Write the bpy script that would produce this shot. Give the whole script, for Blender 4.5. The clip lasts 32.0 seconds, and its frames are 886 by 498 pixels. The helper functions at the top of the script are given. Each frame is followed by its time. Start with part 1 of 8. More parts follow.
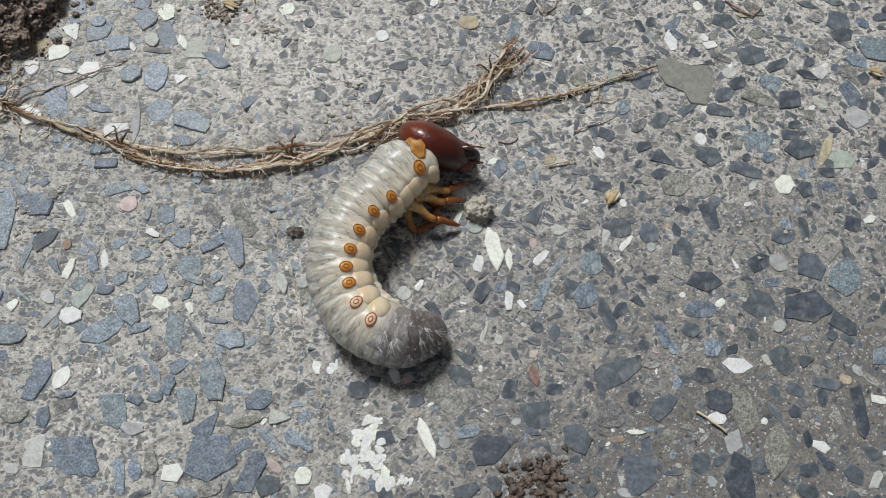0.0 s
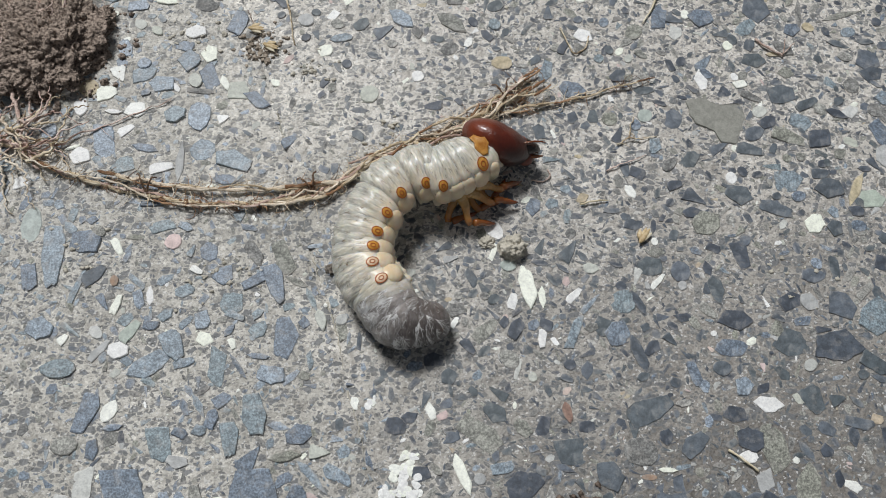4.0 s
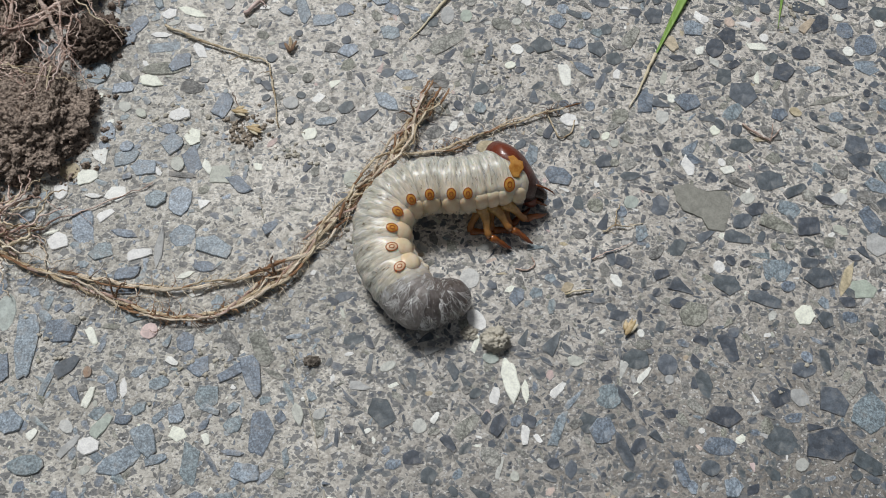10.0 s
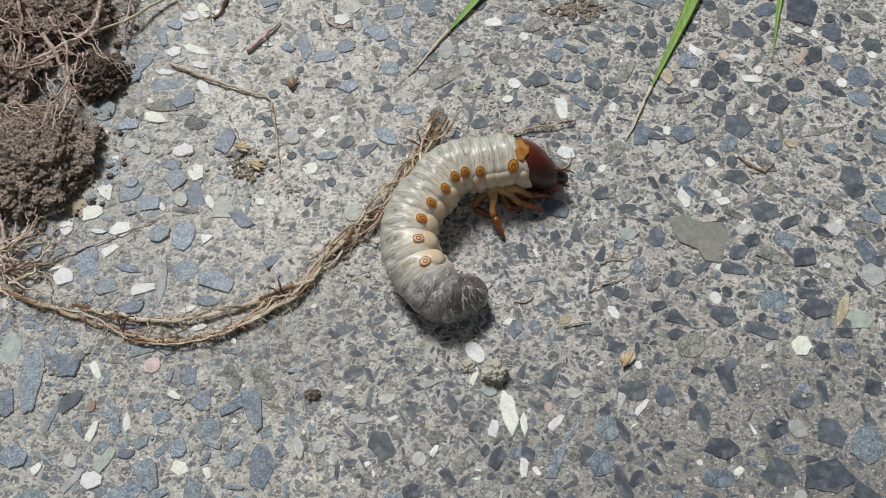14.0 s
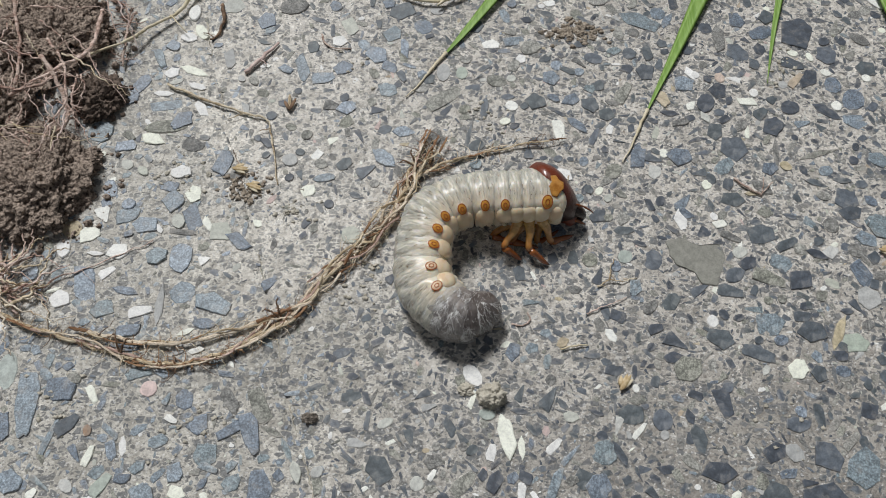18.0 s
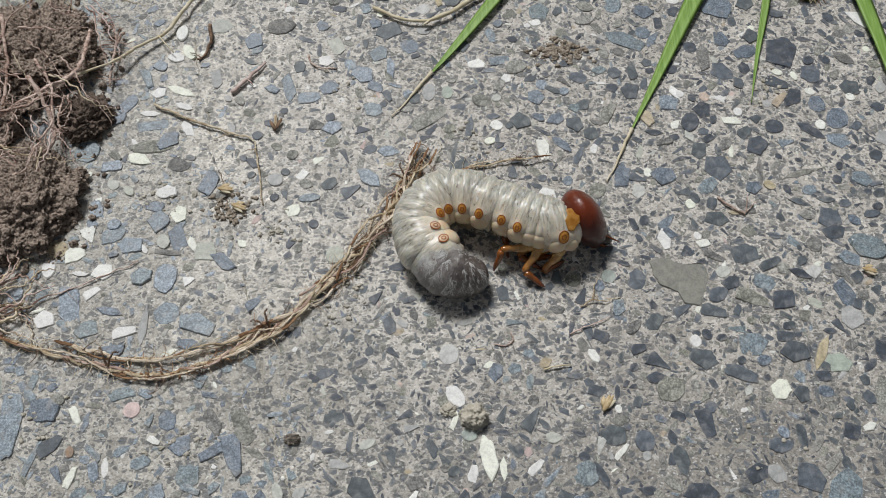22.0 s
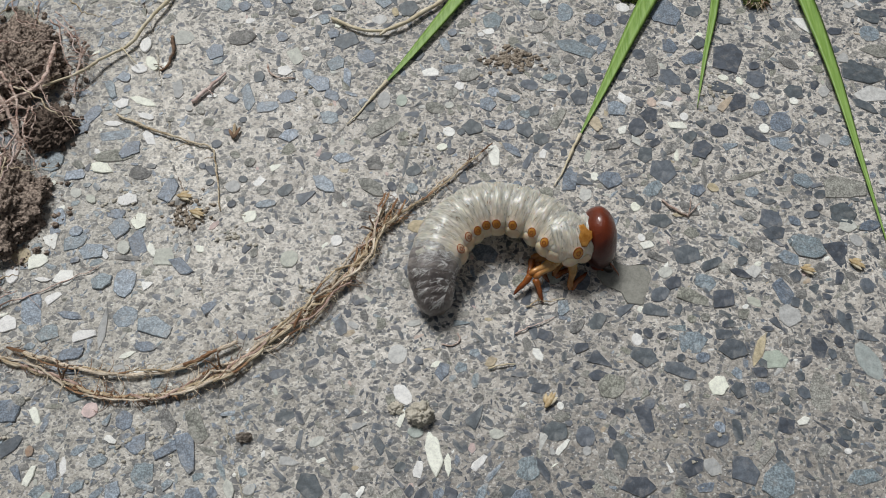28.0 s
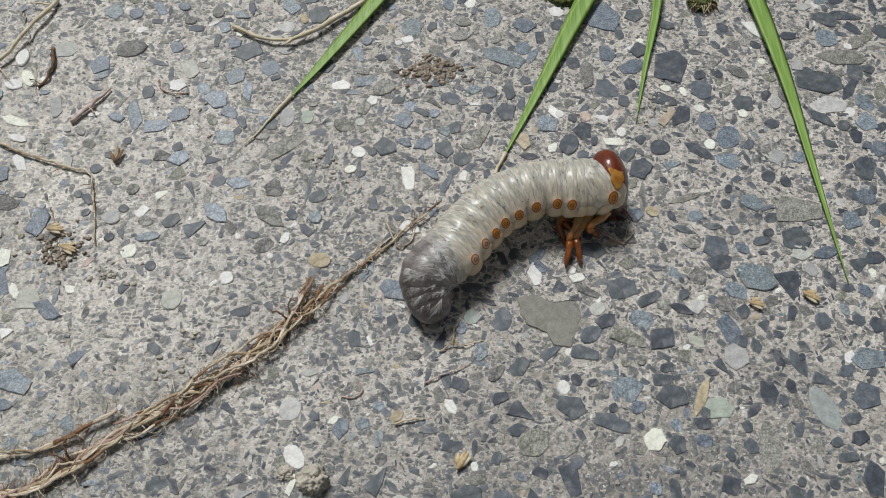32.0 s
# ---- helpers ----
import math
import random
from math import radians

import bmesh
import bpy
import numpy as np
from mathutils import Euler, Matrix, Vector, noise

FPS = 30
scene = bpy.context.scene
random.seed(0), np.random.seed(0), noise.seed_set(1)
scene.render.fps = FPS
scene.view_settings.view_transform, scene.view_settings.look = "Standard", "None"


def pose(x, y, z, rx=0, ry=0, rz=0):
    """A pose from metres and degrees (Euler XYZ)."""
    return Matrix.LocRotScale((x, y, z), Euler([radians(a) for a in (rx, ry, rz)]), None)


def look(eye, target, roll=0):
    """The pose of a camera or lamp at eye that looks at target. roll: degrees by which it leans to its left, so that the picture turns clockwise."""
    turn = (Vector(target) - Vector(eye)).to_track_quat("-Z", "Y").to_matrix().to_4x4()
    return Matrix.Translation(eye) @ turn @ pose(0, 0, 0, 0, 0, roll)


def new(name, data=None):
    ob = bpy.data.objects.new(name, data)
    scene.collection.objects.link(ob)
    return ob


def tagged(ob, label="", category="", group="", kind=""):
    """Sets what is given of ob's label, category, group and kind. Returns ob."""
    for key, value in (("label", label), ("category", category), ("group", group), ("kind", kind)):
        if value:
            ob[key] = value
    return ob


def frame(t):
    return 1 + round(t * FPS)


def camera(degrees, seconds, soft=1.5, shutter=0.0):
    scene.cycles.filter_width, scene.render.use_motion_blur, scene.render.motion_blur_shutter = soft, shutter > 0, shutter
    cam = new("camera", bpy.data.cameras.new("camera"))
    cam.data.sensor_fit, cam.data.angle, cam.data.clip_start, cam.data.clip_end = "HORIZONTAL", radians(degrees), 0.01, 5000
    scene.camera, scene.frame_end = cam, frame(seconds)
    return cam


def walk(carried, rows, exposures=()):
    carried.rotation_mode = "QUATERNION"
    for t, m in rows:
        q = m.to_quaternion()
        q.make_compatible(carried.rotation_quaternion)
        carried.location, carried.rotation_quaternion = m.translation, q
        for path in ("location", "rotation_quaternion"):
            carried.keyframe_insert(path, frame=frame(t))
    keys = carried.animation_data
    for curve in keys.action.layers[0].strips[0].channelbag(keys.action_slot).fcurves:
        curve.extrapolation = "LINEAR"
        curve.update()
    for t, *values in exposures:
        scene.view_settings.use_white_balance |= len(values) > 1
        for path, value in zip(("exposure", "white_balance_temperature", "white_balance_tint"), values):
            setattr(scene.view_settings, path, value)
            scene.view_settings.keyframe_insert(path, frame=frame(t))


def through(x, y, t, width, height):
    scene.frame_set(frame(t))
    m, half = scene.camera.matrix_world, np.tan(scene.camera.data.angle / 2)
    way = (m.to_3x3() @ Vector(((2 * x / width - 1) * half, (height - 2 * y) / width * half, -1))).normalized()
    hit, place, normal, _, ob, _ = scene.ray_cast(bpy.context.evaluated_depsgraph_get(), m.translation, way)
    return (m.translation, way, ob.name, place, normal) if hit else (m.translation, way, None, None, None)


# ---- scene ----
# World: metres, x along the clip's width, y away from the viewer, z up, ground at 0.
MM = 0.001
cam = camera(59.754, 32.0, soft=1.0)
walk(cam, [
    (0, pose(-0.00452, -0.08414, 0.14758, 18.737, -2.729, -0.959)),
    (0.5, pose(-0.00516, -0.08352, 0.15006, 18.458, -2.076, -0.829)),
    (1, pose(-0.00333, -0.08344, 0.15126, 18.782, -1.989, -0.898)),
    (1.5, pose(-0.00382, -0.08325, 0.15069, 19.116, -1.830, -0.742)),
    (2, pose(-0.00520, -0.08327, 0.15193, 19.295, -1.792, -0.771)),
    (2.5, pose(-0.00536, -0.08442, 0.15135, 19.143, -1.618, -0.744)),
    (3, pose(-0.00493, -0.08367, 0.15304, 19.193, -1.692, -0.566)),
    (3.5, pose(-0.00617, -0.08180, 0.15310, 19.364, -1.588, -0.364)),
    (5.5, pose(-0.01121, -0.07645, 0.14826, 20.173, -1.447, -0.088)),
    (6, pose(-0.00870, -0.07404, 0.14721, 20.379, -1.465, 0.122)),
    (6.5, pose(-0.00785, -0.07041, 0.14766, 20.690, -1.478, 0.227)),
    (7, pose(-0.00883, -0.07098, 0.14555, 21.243, -1.626, 0.374)),
    (7.5, pose(-0.00830, -0.07064, 0.14871, 21.582, -1.657, 0.291)),
    (8, pose(-0.00623, -0.06917, 0.15017, 21.678, -1.516, 0.240)),
    (8.5, pose(-0.00551, -0.06908, 0.14905, 22.205, -1.610, 0.260)),
    (9, pose(-0.00567, -0.06924, 0.14947, 22.347, -1.615, 0.222)),
    (9.5, pose(-0.00551, -0.06963, 0.15288, 22.369, -1.568, 0.161)),
    (10, pose(-0.00371, -0.06883, 0.15389, 22.323, -1.437, 0.112)),
    (10.5, pose(-0.00531, -0.06818, 0.15230, 22.650, -1.435, 0.178)),
    (11, pose(-0.00544, -0.06791, 0.15264, 22.873, -1.417, 0.044)),
    (11.5, pose(-0.00507, -0.06890, 0.15475, 23.055, -1.307, -0.059)),
    (12, pose(-0.00263, -0.06855, 0.15517, 23.109, -0.957, -0.104)),
    (12.5, pose(-0.00338, -0.06772, 0.15540, 23.169, -0.997, -0.039)),
    (13, pose(-0.00275, -0.06723, 0.15500, 23.446, -1.018, 0.000)),
    (13.5, pose(-0.00397, -0.06722, 0.15763, 23.731, -0.987, -0.039)),
    (14, pose(-0.00204, -0.06689, 0.15707, 23.751, -0.832, -0.012)),
    (14.5, pose(-0.00093, -0.06485, 0.15833, 23.642, -0.815, -0.029)),
    (16.5, pose(-0.00016, -0.06377, 0.15673, 24.079, -1.113, -0.033)),
    (17, pose(-0.00075, -0.06325, 0.15635, 24.316, -1.257, -0.096)),
    (17.5, pose(-0.00151, -0.06323, 0.15593, 24.493, -1.236, -0.050)),
    (18, pose(-0.00269, -0.06462, 0.15826, 24.573, -1.221, -0.092)),
    (18.5, pose(0.00020, -0.06398, 0.15792, 24.524, -1.147, -0.036)),
    (19, pose(0.00016, -0.06328, 0.15671, 24.671, -1.174, -0.048)),
    (19.5, pose(0.00059, -0.06274, 0.15546, 24.768, -1.194, -0.068)),
    (20, pose(-0.00097, -0.06356, 0.15749, 24.913, -1.166, -0.080)),
    (20.5, pose(0.00068, -0.06390, 0.15797, 24.877, -1.062, -0.170)),
    (21, pose(0.00131, -0.06307, 0.16021, 24.825, -1.089, -0.242)),
    (21.5, pose(0.00109, -0.06256, 0.16018, 24.992, -1.071, -0.187)),
    (22, pose(0.00123, -0.06247, 0.15992, 25.190, -1.094, -0.133)),
    (22.5, pose(0.00025, -0.06303, 0.16089, 25.324, -1.128, -0.246)),
    (23, pose(0.00264, -0.06287, 0.15993, 25.418, -0.997, -0.285)),
    (23.5, pose(0.00219, -0.06280, 0.16031, 25.407, -0.927, -0.217)),
    (24, pose(0.00341, -0.06271, 0.15993, 25.507, -0.910, -0.217)),
    (24.5, pose(0.00326, -0.06445, 0.16035, 25.619, -0.967, -0.361)),
    (25, pose(0.00765, -0.06536, 0.16125, 25.333, -0.808, -0.391)),
    (25.5, pose(0.00820, -0.06499, 0.16196, 25.141, -0.890, -0.363)),
    (27.5, pose(0.01057, -0.06565, 0.16388, 25.487, -0.732, -0.407)),
    (28, pose(0.01326, -0.06475, 0.16542, 25.361, -0.733, -0.484)),
    (28.5, pose(0.01436, -0.06397, 0.16500, 25.552, -0.656, -0.575)),
    (29, pose(0.01443, -0.06436, 0.16461, 25.934, -0.728, -0.639)),
    (29.5, pose(0.01619, -0.06455, 0.16546, 25.948, -0.609, -0.676)),
    (30, pose(0.02071, -0.06465, 0.16169, 26.375, -0.633, -0.721)),
    (30.5, pose(0.02449, -0.05991, 0.15726, 26.045, -0.818, -0.920)),
    (31, pose(0.02706, -0.05712, 0.15306, 26.203, -0.934, -1.137)),
    (31.5, pose(0.02954, -0.05431, 0.15065, 26.218, -1.038, -1.449)),
    (32, pose(0.03133, -0.05022, 0.14960, 25.756, -1.213, -1.519)),
], exposures=[(0, -0.17, 6450, 9), (2, -0.09, 6450, 9), (7, -0.10, 6530, 9), (8, -0.10, 6540, 9), (9, -0.20, 6540, 9), (12, -0.17, 6540, 9), (19, -0.19, 6580, 9), (24, -0.20, 6600, 9), (30, -0.20, 6620, 9), (32, -0.20, 6620, 9)])

# ---- sky and light: thin overcast, brightest from high behind the viewer's far side ----
world = bpy.data.worlds.new("overcast_sky")
scene.world = world
world.use_nodes = True
wn, wl = world.node_tree.nodes, world.node_tree.links
sky = wn.new("ShaderNodeTexSky")
sky.sky_type, sky.sun_disc = "NISHITA", False
sky.sun_elevation, sky.sun_rotation = radians(56), radians(-26.6)
sky.air_density, sky.dust_density = 1.6, 4.0
grey = wn.new("ShaderNodeMixRGB")
grey.inputs[0].default_value = 0.62
grey.inputs[2].default_value = (5.6, 5.7, 5.9, 1)
wl.new(sky.outputs[0], grey.inputs[1])
wl.new(grey.outputs[0], wn["Background"].inputs[0])
wn["Background"].inputs[1].default_value = 0.0285
sun = new("sun", bpy.data.lights.new("sun", "SUN"))
sun.data.energy, sun.data.angle, sun.data.color = 3.20, radians(16), (0.97, 0.98, 1.0)
sun.matrix_world = look((-0.25, 0.50, 0.83), (0, 0, 0))


# ---- materials ----
def material(name, rough=0.6, spec=0.4):
    m = bpy.data.materials.new(name)
    m.use_nodes = True
    b = m.node_tree.nodes["Principled BSDF"]
    b.inputs["Roughness"].default_value = rough
    b.inputs["Specular IOR Level"].default_value = spec
    return m, m.node_tree.nodes, m.node_tree.links, b


def tex_noise(n, l, scale, detail=4, stretch=None, rough=0.6):
    tc, no = n.new("ShaderNodeTexCoord"), n.new("ShaderNodeTexNoise")
    no.inputs["Scale"].default_value, no.inputs["Detail"].default_value = scale, detail
    no.inputs["Roughness"].default_value = rough
    if stretch:
        mp = n.new("ShaderNodeMapping")
        mp.inputs["Scale"].default_value = stretch
        l.new(tc.outputs["Object"], mp.inputs[0])
        l.new(mp.outputs[0], no.inputs["Vector"])
    else:
        l.new(tc.outputs["Object"], no.inputs["Vector"])
    return no


def ramp(n, l, src, stops, hard=False):
    r = n.new("ShaderNodeValToRGB")
    if hard:
        r.color_ramp.interpolation = "CONSTANT"
    els = r.color_ramp.elements
    while len(els) < len(stops):
        els.new(0.5)
    for e, (p, c) in zip(els, stops):
        e.position, e.color = p, (*c, 1) if len(c) == 3 else c
    l.new(src, r.inputs[0])
    return r


def mix(n, l, fac, a, b, mode="MIX"):
    m = n.new("ShaderNodeMixRGB")
    m.blend_type = mode
    for i, v in enumerate((fac, a, b)):
        if isinstance(v, (int, float)):
            m.inputs[i].default_value = v
        elif isinstance(v, tuple):
            m.inputs[i].default_value = (*v, 1)
        else:
            l.new(v, m.inputs[i])
    return m.outputs[0]


def bump(n, l, b, src, strength, dist, after=None):
    bp = n.new("ShaderNodeBump")
    bp.inputs["Strength"].default_value, bp.inputs["Distance"].default_value = strength, dist
    l.new(src, bp.inputs["Height"])
    if after:
        l.new(after.outputs[0], bp.inputs["Normal"])
    l.new(bp.outputs[0], b.inputs["Normal"])
    return bp


def concrete_material():
    m, n, l, b = material("weathered_concrete", 0.55, 0.7)
    broad = tex_noise(n, l, 45, 5)
    fine = tex_noise(n, l, 2200, 6, rough=0.75)
    blotch = tex_noise(n, l, 330, 4)
    base = ramp(n, l, broad.outputs[0], [(0.3, (0.515, 0.492, 0.453)), (0.7, (0.70, 0.671, 0.621))])
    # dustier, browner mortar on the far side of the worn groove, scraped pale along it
    tcs, sep = n.new("ShaderNodeTexCoord"), n.new("ShaderNodeSeparateXYZ")
    l.new(tcs.outputs["Object"], sep.inputs[0])
    side = n.new("ShaderNodeMath")
    side.operation = "MULTIPLY_ADD"
    side.inputs[1].default_value = 0.31
    l.new(sep.outputs[1], side.inputs[0])
    l.new(sep.outputs[0], side.inputs[2])
    wander = tex_noise(n, l, 60, 3)
    shift = n.new("ShaderNodeMath")
    shift.operation = "MULTIPLY_ADD"
    shift.inputs[1].default_value = 0.03
    l.new(wander.outputs[0], shift.inputs[0])
    l.new(side.outputs[0], shift.inputs[2])
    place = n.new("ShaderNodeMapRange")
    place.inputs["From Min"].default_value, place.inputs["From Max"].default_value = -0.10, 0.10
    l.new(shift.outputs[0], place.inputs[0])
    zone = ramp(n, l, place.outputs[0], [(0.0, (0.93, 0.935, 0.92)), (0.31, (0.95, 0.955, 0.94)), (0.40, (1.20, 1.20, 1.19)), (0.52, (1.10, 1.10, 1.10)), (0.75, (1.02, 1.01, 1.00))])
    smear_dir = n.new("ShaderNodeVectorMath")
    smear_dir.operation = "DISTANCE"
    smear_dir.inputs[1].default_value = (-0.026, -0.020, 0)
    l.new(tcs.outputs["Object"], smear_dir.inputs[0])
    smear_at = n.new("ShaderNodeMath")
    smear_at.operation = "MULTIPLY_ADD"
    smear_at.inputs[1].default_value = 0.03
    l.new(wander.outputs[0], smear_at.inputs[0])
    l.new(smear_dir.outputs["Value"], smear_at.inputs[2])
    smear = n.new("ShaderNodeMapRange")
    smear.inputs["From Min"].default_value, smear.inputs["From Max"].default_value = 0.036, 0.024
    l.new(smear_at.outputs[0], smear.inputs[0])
    film_dir = n.new("ShaderNodeVectorMath")
    film_dir.operation = "DISTANCE"
    film_dir.inputs[1].default_value = (-0.050, 0.036, 0)
    l.new(tcs.outputs["Object"], film_dir.inputs[0])
    film_at = n.new("ShaderNodeMath")
    film_at.operation = "MULTIPLY_ADD"
    film_at.inputs[1].default_value = 0.05
    l.new(wander.outputs[0], film_at.inputs[0])
    l.new(film_dir.outputs["Value"], film_at.inputs[2])
    film = n.new("ShaderNodeMapRange")
    film.inputs["From Min"].default_value, film.inputs["From Max"].default_value = 0.085, 0.055
    l.new(film_at.outputs[0], film.inputs[0])
    # light falloff painted into the mortar colour, darkest towards the near right
    near_shade_dir = n.new("ShaderNodeVectorMath")
    near_shade_dir.operation = "DISTANCE"
    near_shade_dir.inputs[1].default_value = (0.070, -0.125, 0)
    l.new(tcs.outputs["Object"], near_shade_dir.inputs[0])
    near_shade_at = n.new("ShaderNodeMath")
    near_shade_at.operation = "MULTIPLY_ADD"
    near_shade_at.inputs[1].default_value = 0.04
    l.new(broad.outputs[0], near_shade_at.inputs[0])
    l.new(near_shade_dir.outputs["Value"], near_shade_at.inputs[2])
    near_shade = n.new("ShaderNodeMapRange")
    near_shade.inputs["From Min"].default_value, near_shade.inputs["From Max"].default_value = 0.154, 0.080
    l.new(near_shade_at.outputs[0], near_shade.inputs[0])
    grain = ramp(n, l, fine.outputs[0], [(0.33, (0.72, 0.70, 0.69)), (0.47, (0.97, 0.965, 0.96)), (0.64, (1.14, 1.14, 1.14))])
    patch = ramp(n, l, blotch.outputs[0], [(0.34, (0.78, 0.765, 0.75)), (0.47, (0.98, 0.976, 0.972)), (0.64, (1.14, 1.135, 1.13))])
    c = mix(n, l, 1.0, base.outputs[0], zone.outputs[0], "MULTIPLY")
    c = mix(n, l, 1.0, c, grain.outputs[0], "MULTIPLY")
    c = mix(n, l, 1.0, c, patch.outputs[0], "MULTIPLY")
    sand = n.new("ShaderNodeTexVoronoi")
    sand.inputs["Scale"].default_value = 1500
    l.new(tcs.outputs["Object"], sand.inputs["Vector"])
    sanded = ramp(n, l, sand.outputs["Color"], [(0.0, (0.64, 0.63, 0.62)), (0.3, (0.93, 0.925, 0.92)), (0.7, (1.05, 1.05, 1.05)), (1.0, (1.38, 1.38, 1.38))])
    c = mix(n, l, 1.0, c, sanded.outputs[0], "MULTIPLY")
    c = mix(n, l, film.outputs[0], c, mix(n, l, 1.0, c, (1.04, 1.04, 1.038), "MULTIPLY"))
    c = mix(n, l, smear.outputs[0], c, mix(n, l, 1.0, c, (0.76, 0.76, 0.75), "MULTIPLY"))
    c = mix(n, l, near_shade.outputs[0], c, mix(n, l, 1.0, c, (0.36, 0.353, 0.345), "MULTIPLY"))
    tc = n.new("ShaderNodeTexCoord")
    for scale, lo, gap, col, amount in ((620, 0.70, 0.10, (0.16, 0.17, 0.18), 0.8), (1100, 0.66, 0.12, (0.17, 0.175, 0.175), 0.78), (800, 0.88, 0.16, (0.72, 0.71, 0.68), 0.5), (1900, 0.74, 0.14, (0.20, 0.20, 0.195), 0.7), (1700, 0.91, 0.20, (0.08, 0.077, 0.073), 0.8), (3200, 0.86, 0.16, (0.13, 0.127, 0.122), 0.6), (2300, 0.80, 0.12, (0.80, 0.79, 0.77), 0.6)):
        turned = n.new("ShaderNodeMapping")
        turned.inputs["Rotation"].default_value = (0, 0, scale * 0.37)
        turned.inputs["Scale"].default_value = (0.85, 1.2, 1.0)
        warp = n.new("ShaderNodeVectorMath")
        warp.operation = "MULTIPLY_ADD"
        wob = tex_noise(n, l, scale * 0.8, 2)
        l.new(wob.outputs["Color"], warp.inputs[0])
        warp.inputs[1].default_value = (0.5 / scale,) * 3
        l.new(tc.outputs["Object"], warp.inputs[2])
        l.new(warp.outputs[0], turned.inputs[0])
        cells = []
        for feature in ("F1", "DISTANCE_TO_EDGE"):
            v = n.new("ShaderNodeTexVoronoi")
            v.voronoi_dimensions, v.feature = "2D", feature
            v.inputs["Scale"].default_value = scale
            l.new(turned.outputs[0], v.inputs["Vector"])
            cells.append(v)
        pick = ramp(n, l, cells[0].outputs["Color"], [(0.0, (0, 0, 0)), (lo, (1, 1, 1))], hard=True)
        near = ramp(n, l, cells[1].outputs["Distance"], [(gap - 0.03, (0, 0, 0)), (gap + 0.03, (1, 1, 1))])
        both = mix(n, l, 1.0, pick.outputs[0], near.outputs[0], "MULTIPLY")
        both = mix(n, l, 1.0, both, (amount,) * 3, "MULTIPLY")
        # a skin of slurry hides most of the sand where the slab is filmed over
        if max(col) < 0.5:
            both = mix(n, l, 1.0, both, ramp(n, l, film.outputs[0], [(0.0, (1, 1, 1)), (1.0, (0.72, 0.72, 0.72))]).outputs[0], "MULTIPLY")
        c = mix(n, l, both, c, col)
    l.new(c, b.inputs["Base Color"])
    low = bump(n, l, b, blotch.outputs[0], 0.5, 0.0008)
    gritty = bump(n, l, b, sand.outputs["Distance"], 0.5, -0.0003, low)
    bump(n, l, b, fine.outputs[0], 0.8, 0.0004, gritty)
    return m


def stone_material(name, dark, light, rough, island, dusty=0.5, grit=0.38):
    m, n, l, b = material(name, rough + 0.12, 0.55)
    if island:
        rnd = n.new("ShaderNodeNewGeometry").outputs["Random Per Island"]
    else:
        rnd = n.new("ShaderNodeObjectInfo").outputs["Random"]
    mid = tuple((a + b) / 2 * k for a, b, k in zip(dark, light, (1.02, 1.05, 0.92)))
    col = ramp(n, l, rnd, [(0.0, dark), (0.35, tuple((a * 2 + b) / 3 for a, b in zip(dark, light))), (0.6, mid), (1.0, light)])
    no = tex_noise(n, l, 650, 5)
    dust = tex_noise(n, l, 420, 6, rough=0.72)
    speck = tex_noise(n, l, 2600, 3)
    rim = n.new("ShaderNodeAttribute")
    rim.attribute_name = "rim"
    worn = n.new("ShaderNodeMath")
    worn.operation = "MULTIPLY_ADD"
    worn.inputs[1].default_value = 0.14
    l.new(rim.outputs["Fac"], worn.inputs[0])
    l.new(dust.outputs[0], worn.inputs[2])
    g = ramp(n, l, no.outputs[0], [(0.36, (1 - grit,) * 3), (0.5, (1, 1, 1)), (0.64, (1 + grit,) * 3)])
    c = mix(n, l, 1.0, col.outputs[0], g.outputs[0], "MULTIPLY")
    hi = 1.6 if dusty > 0.3 else 1.06
    sp = ramp(n, l, speck.outputs[0], [(0.34, (0.62 if dusty > 0.3 else 0.9,) * 3), (0.5, (1, 1, 1)), (0.66, (hi, hi, hi * 0.98))])
    c = mix(n, l, 1.0, c, sp.outputs[0], "MULTIPLY")
    d = ramp(n, l, worn.outputs[0], [(0.52, (0, 0, 0)), (0.62, (dusty * 0.7,) * 3), (0.74, (dusty * 1.7,) * 3)])
    c = mix(n, l, d.outputs[0], c, (0.43, 0.405, 0.37))
    l.new(c, b.inputs["Base Color"])
    bump(n, l, b, no.outputs[0], 0.22, 0.0004)
    return m


def plain_material(name, dark, light, rough, scale, stretch=None, sss=0.0, spec=0.4, relief=0.3, depth=0.0003):
    m, n, l, b = material(name, rough, spec)
    no = tex_noise(n, l, scale, 5, stretch)
    c = ramp(n, l, no.outputs[0], [(0.37, dark), (0.63, light)])
    l.new(c.outputs[0], b.inputs["Base Color"])
    if sss:
        b.inputs["Subsurface Weight"].default_value = sss
        b.inputs["Subsurface Radius"].default_value = (1.0, 0.7, 0.45)
        b.inputs["Subsurface Scale"].default_value = 0.0012
    bump(n, l, b, no.outputs[0], relief, depth)
    return m


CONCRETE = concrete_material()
STONES = {}
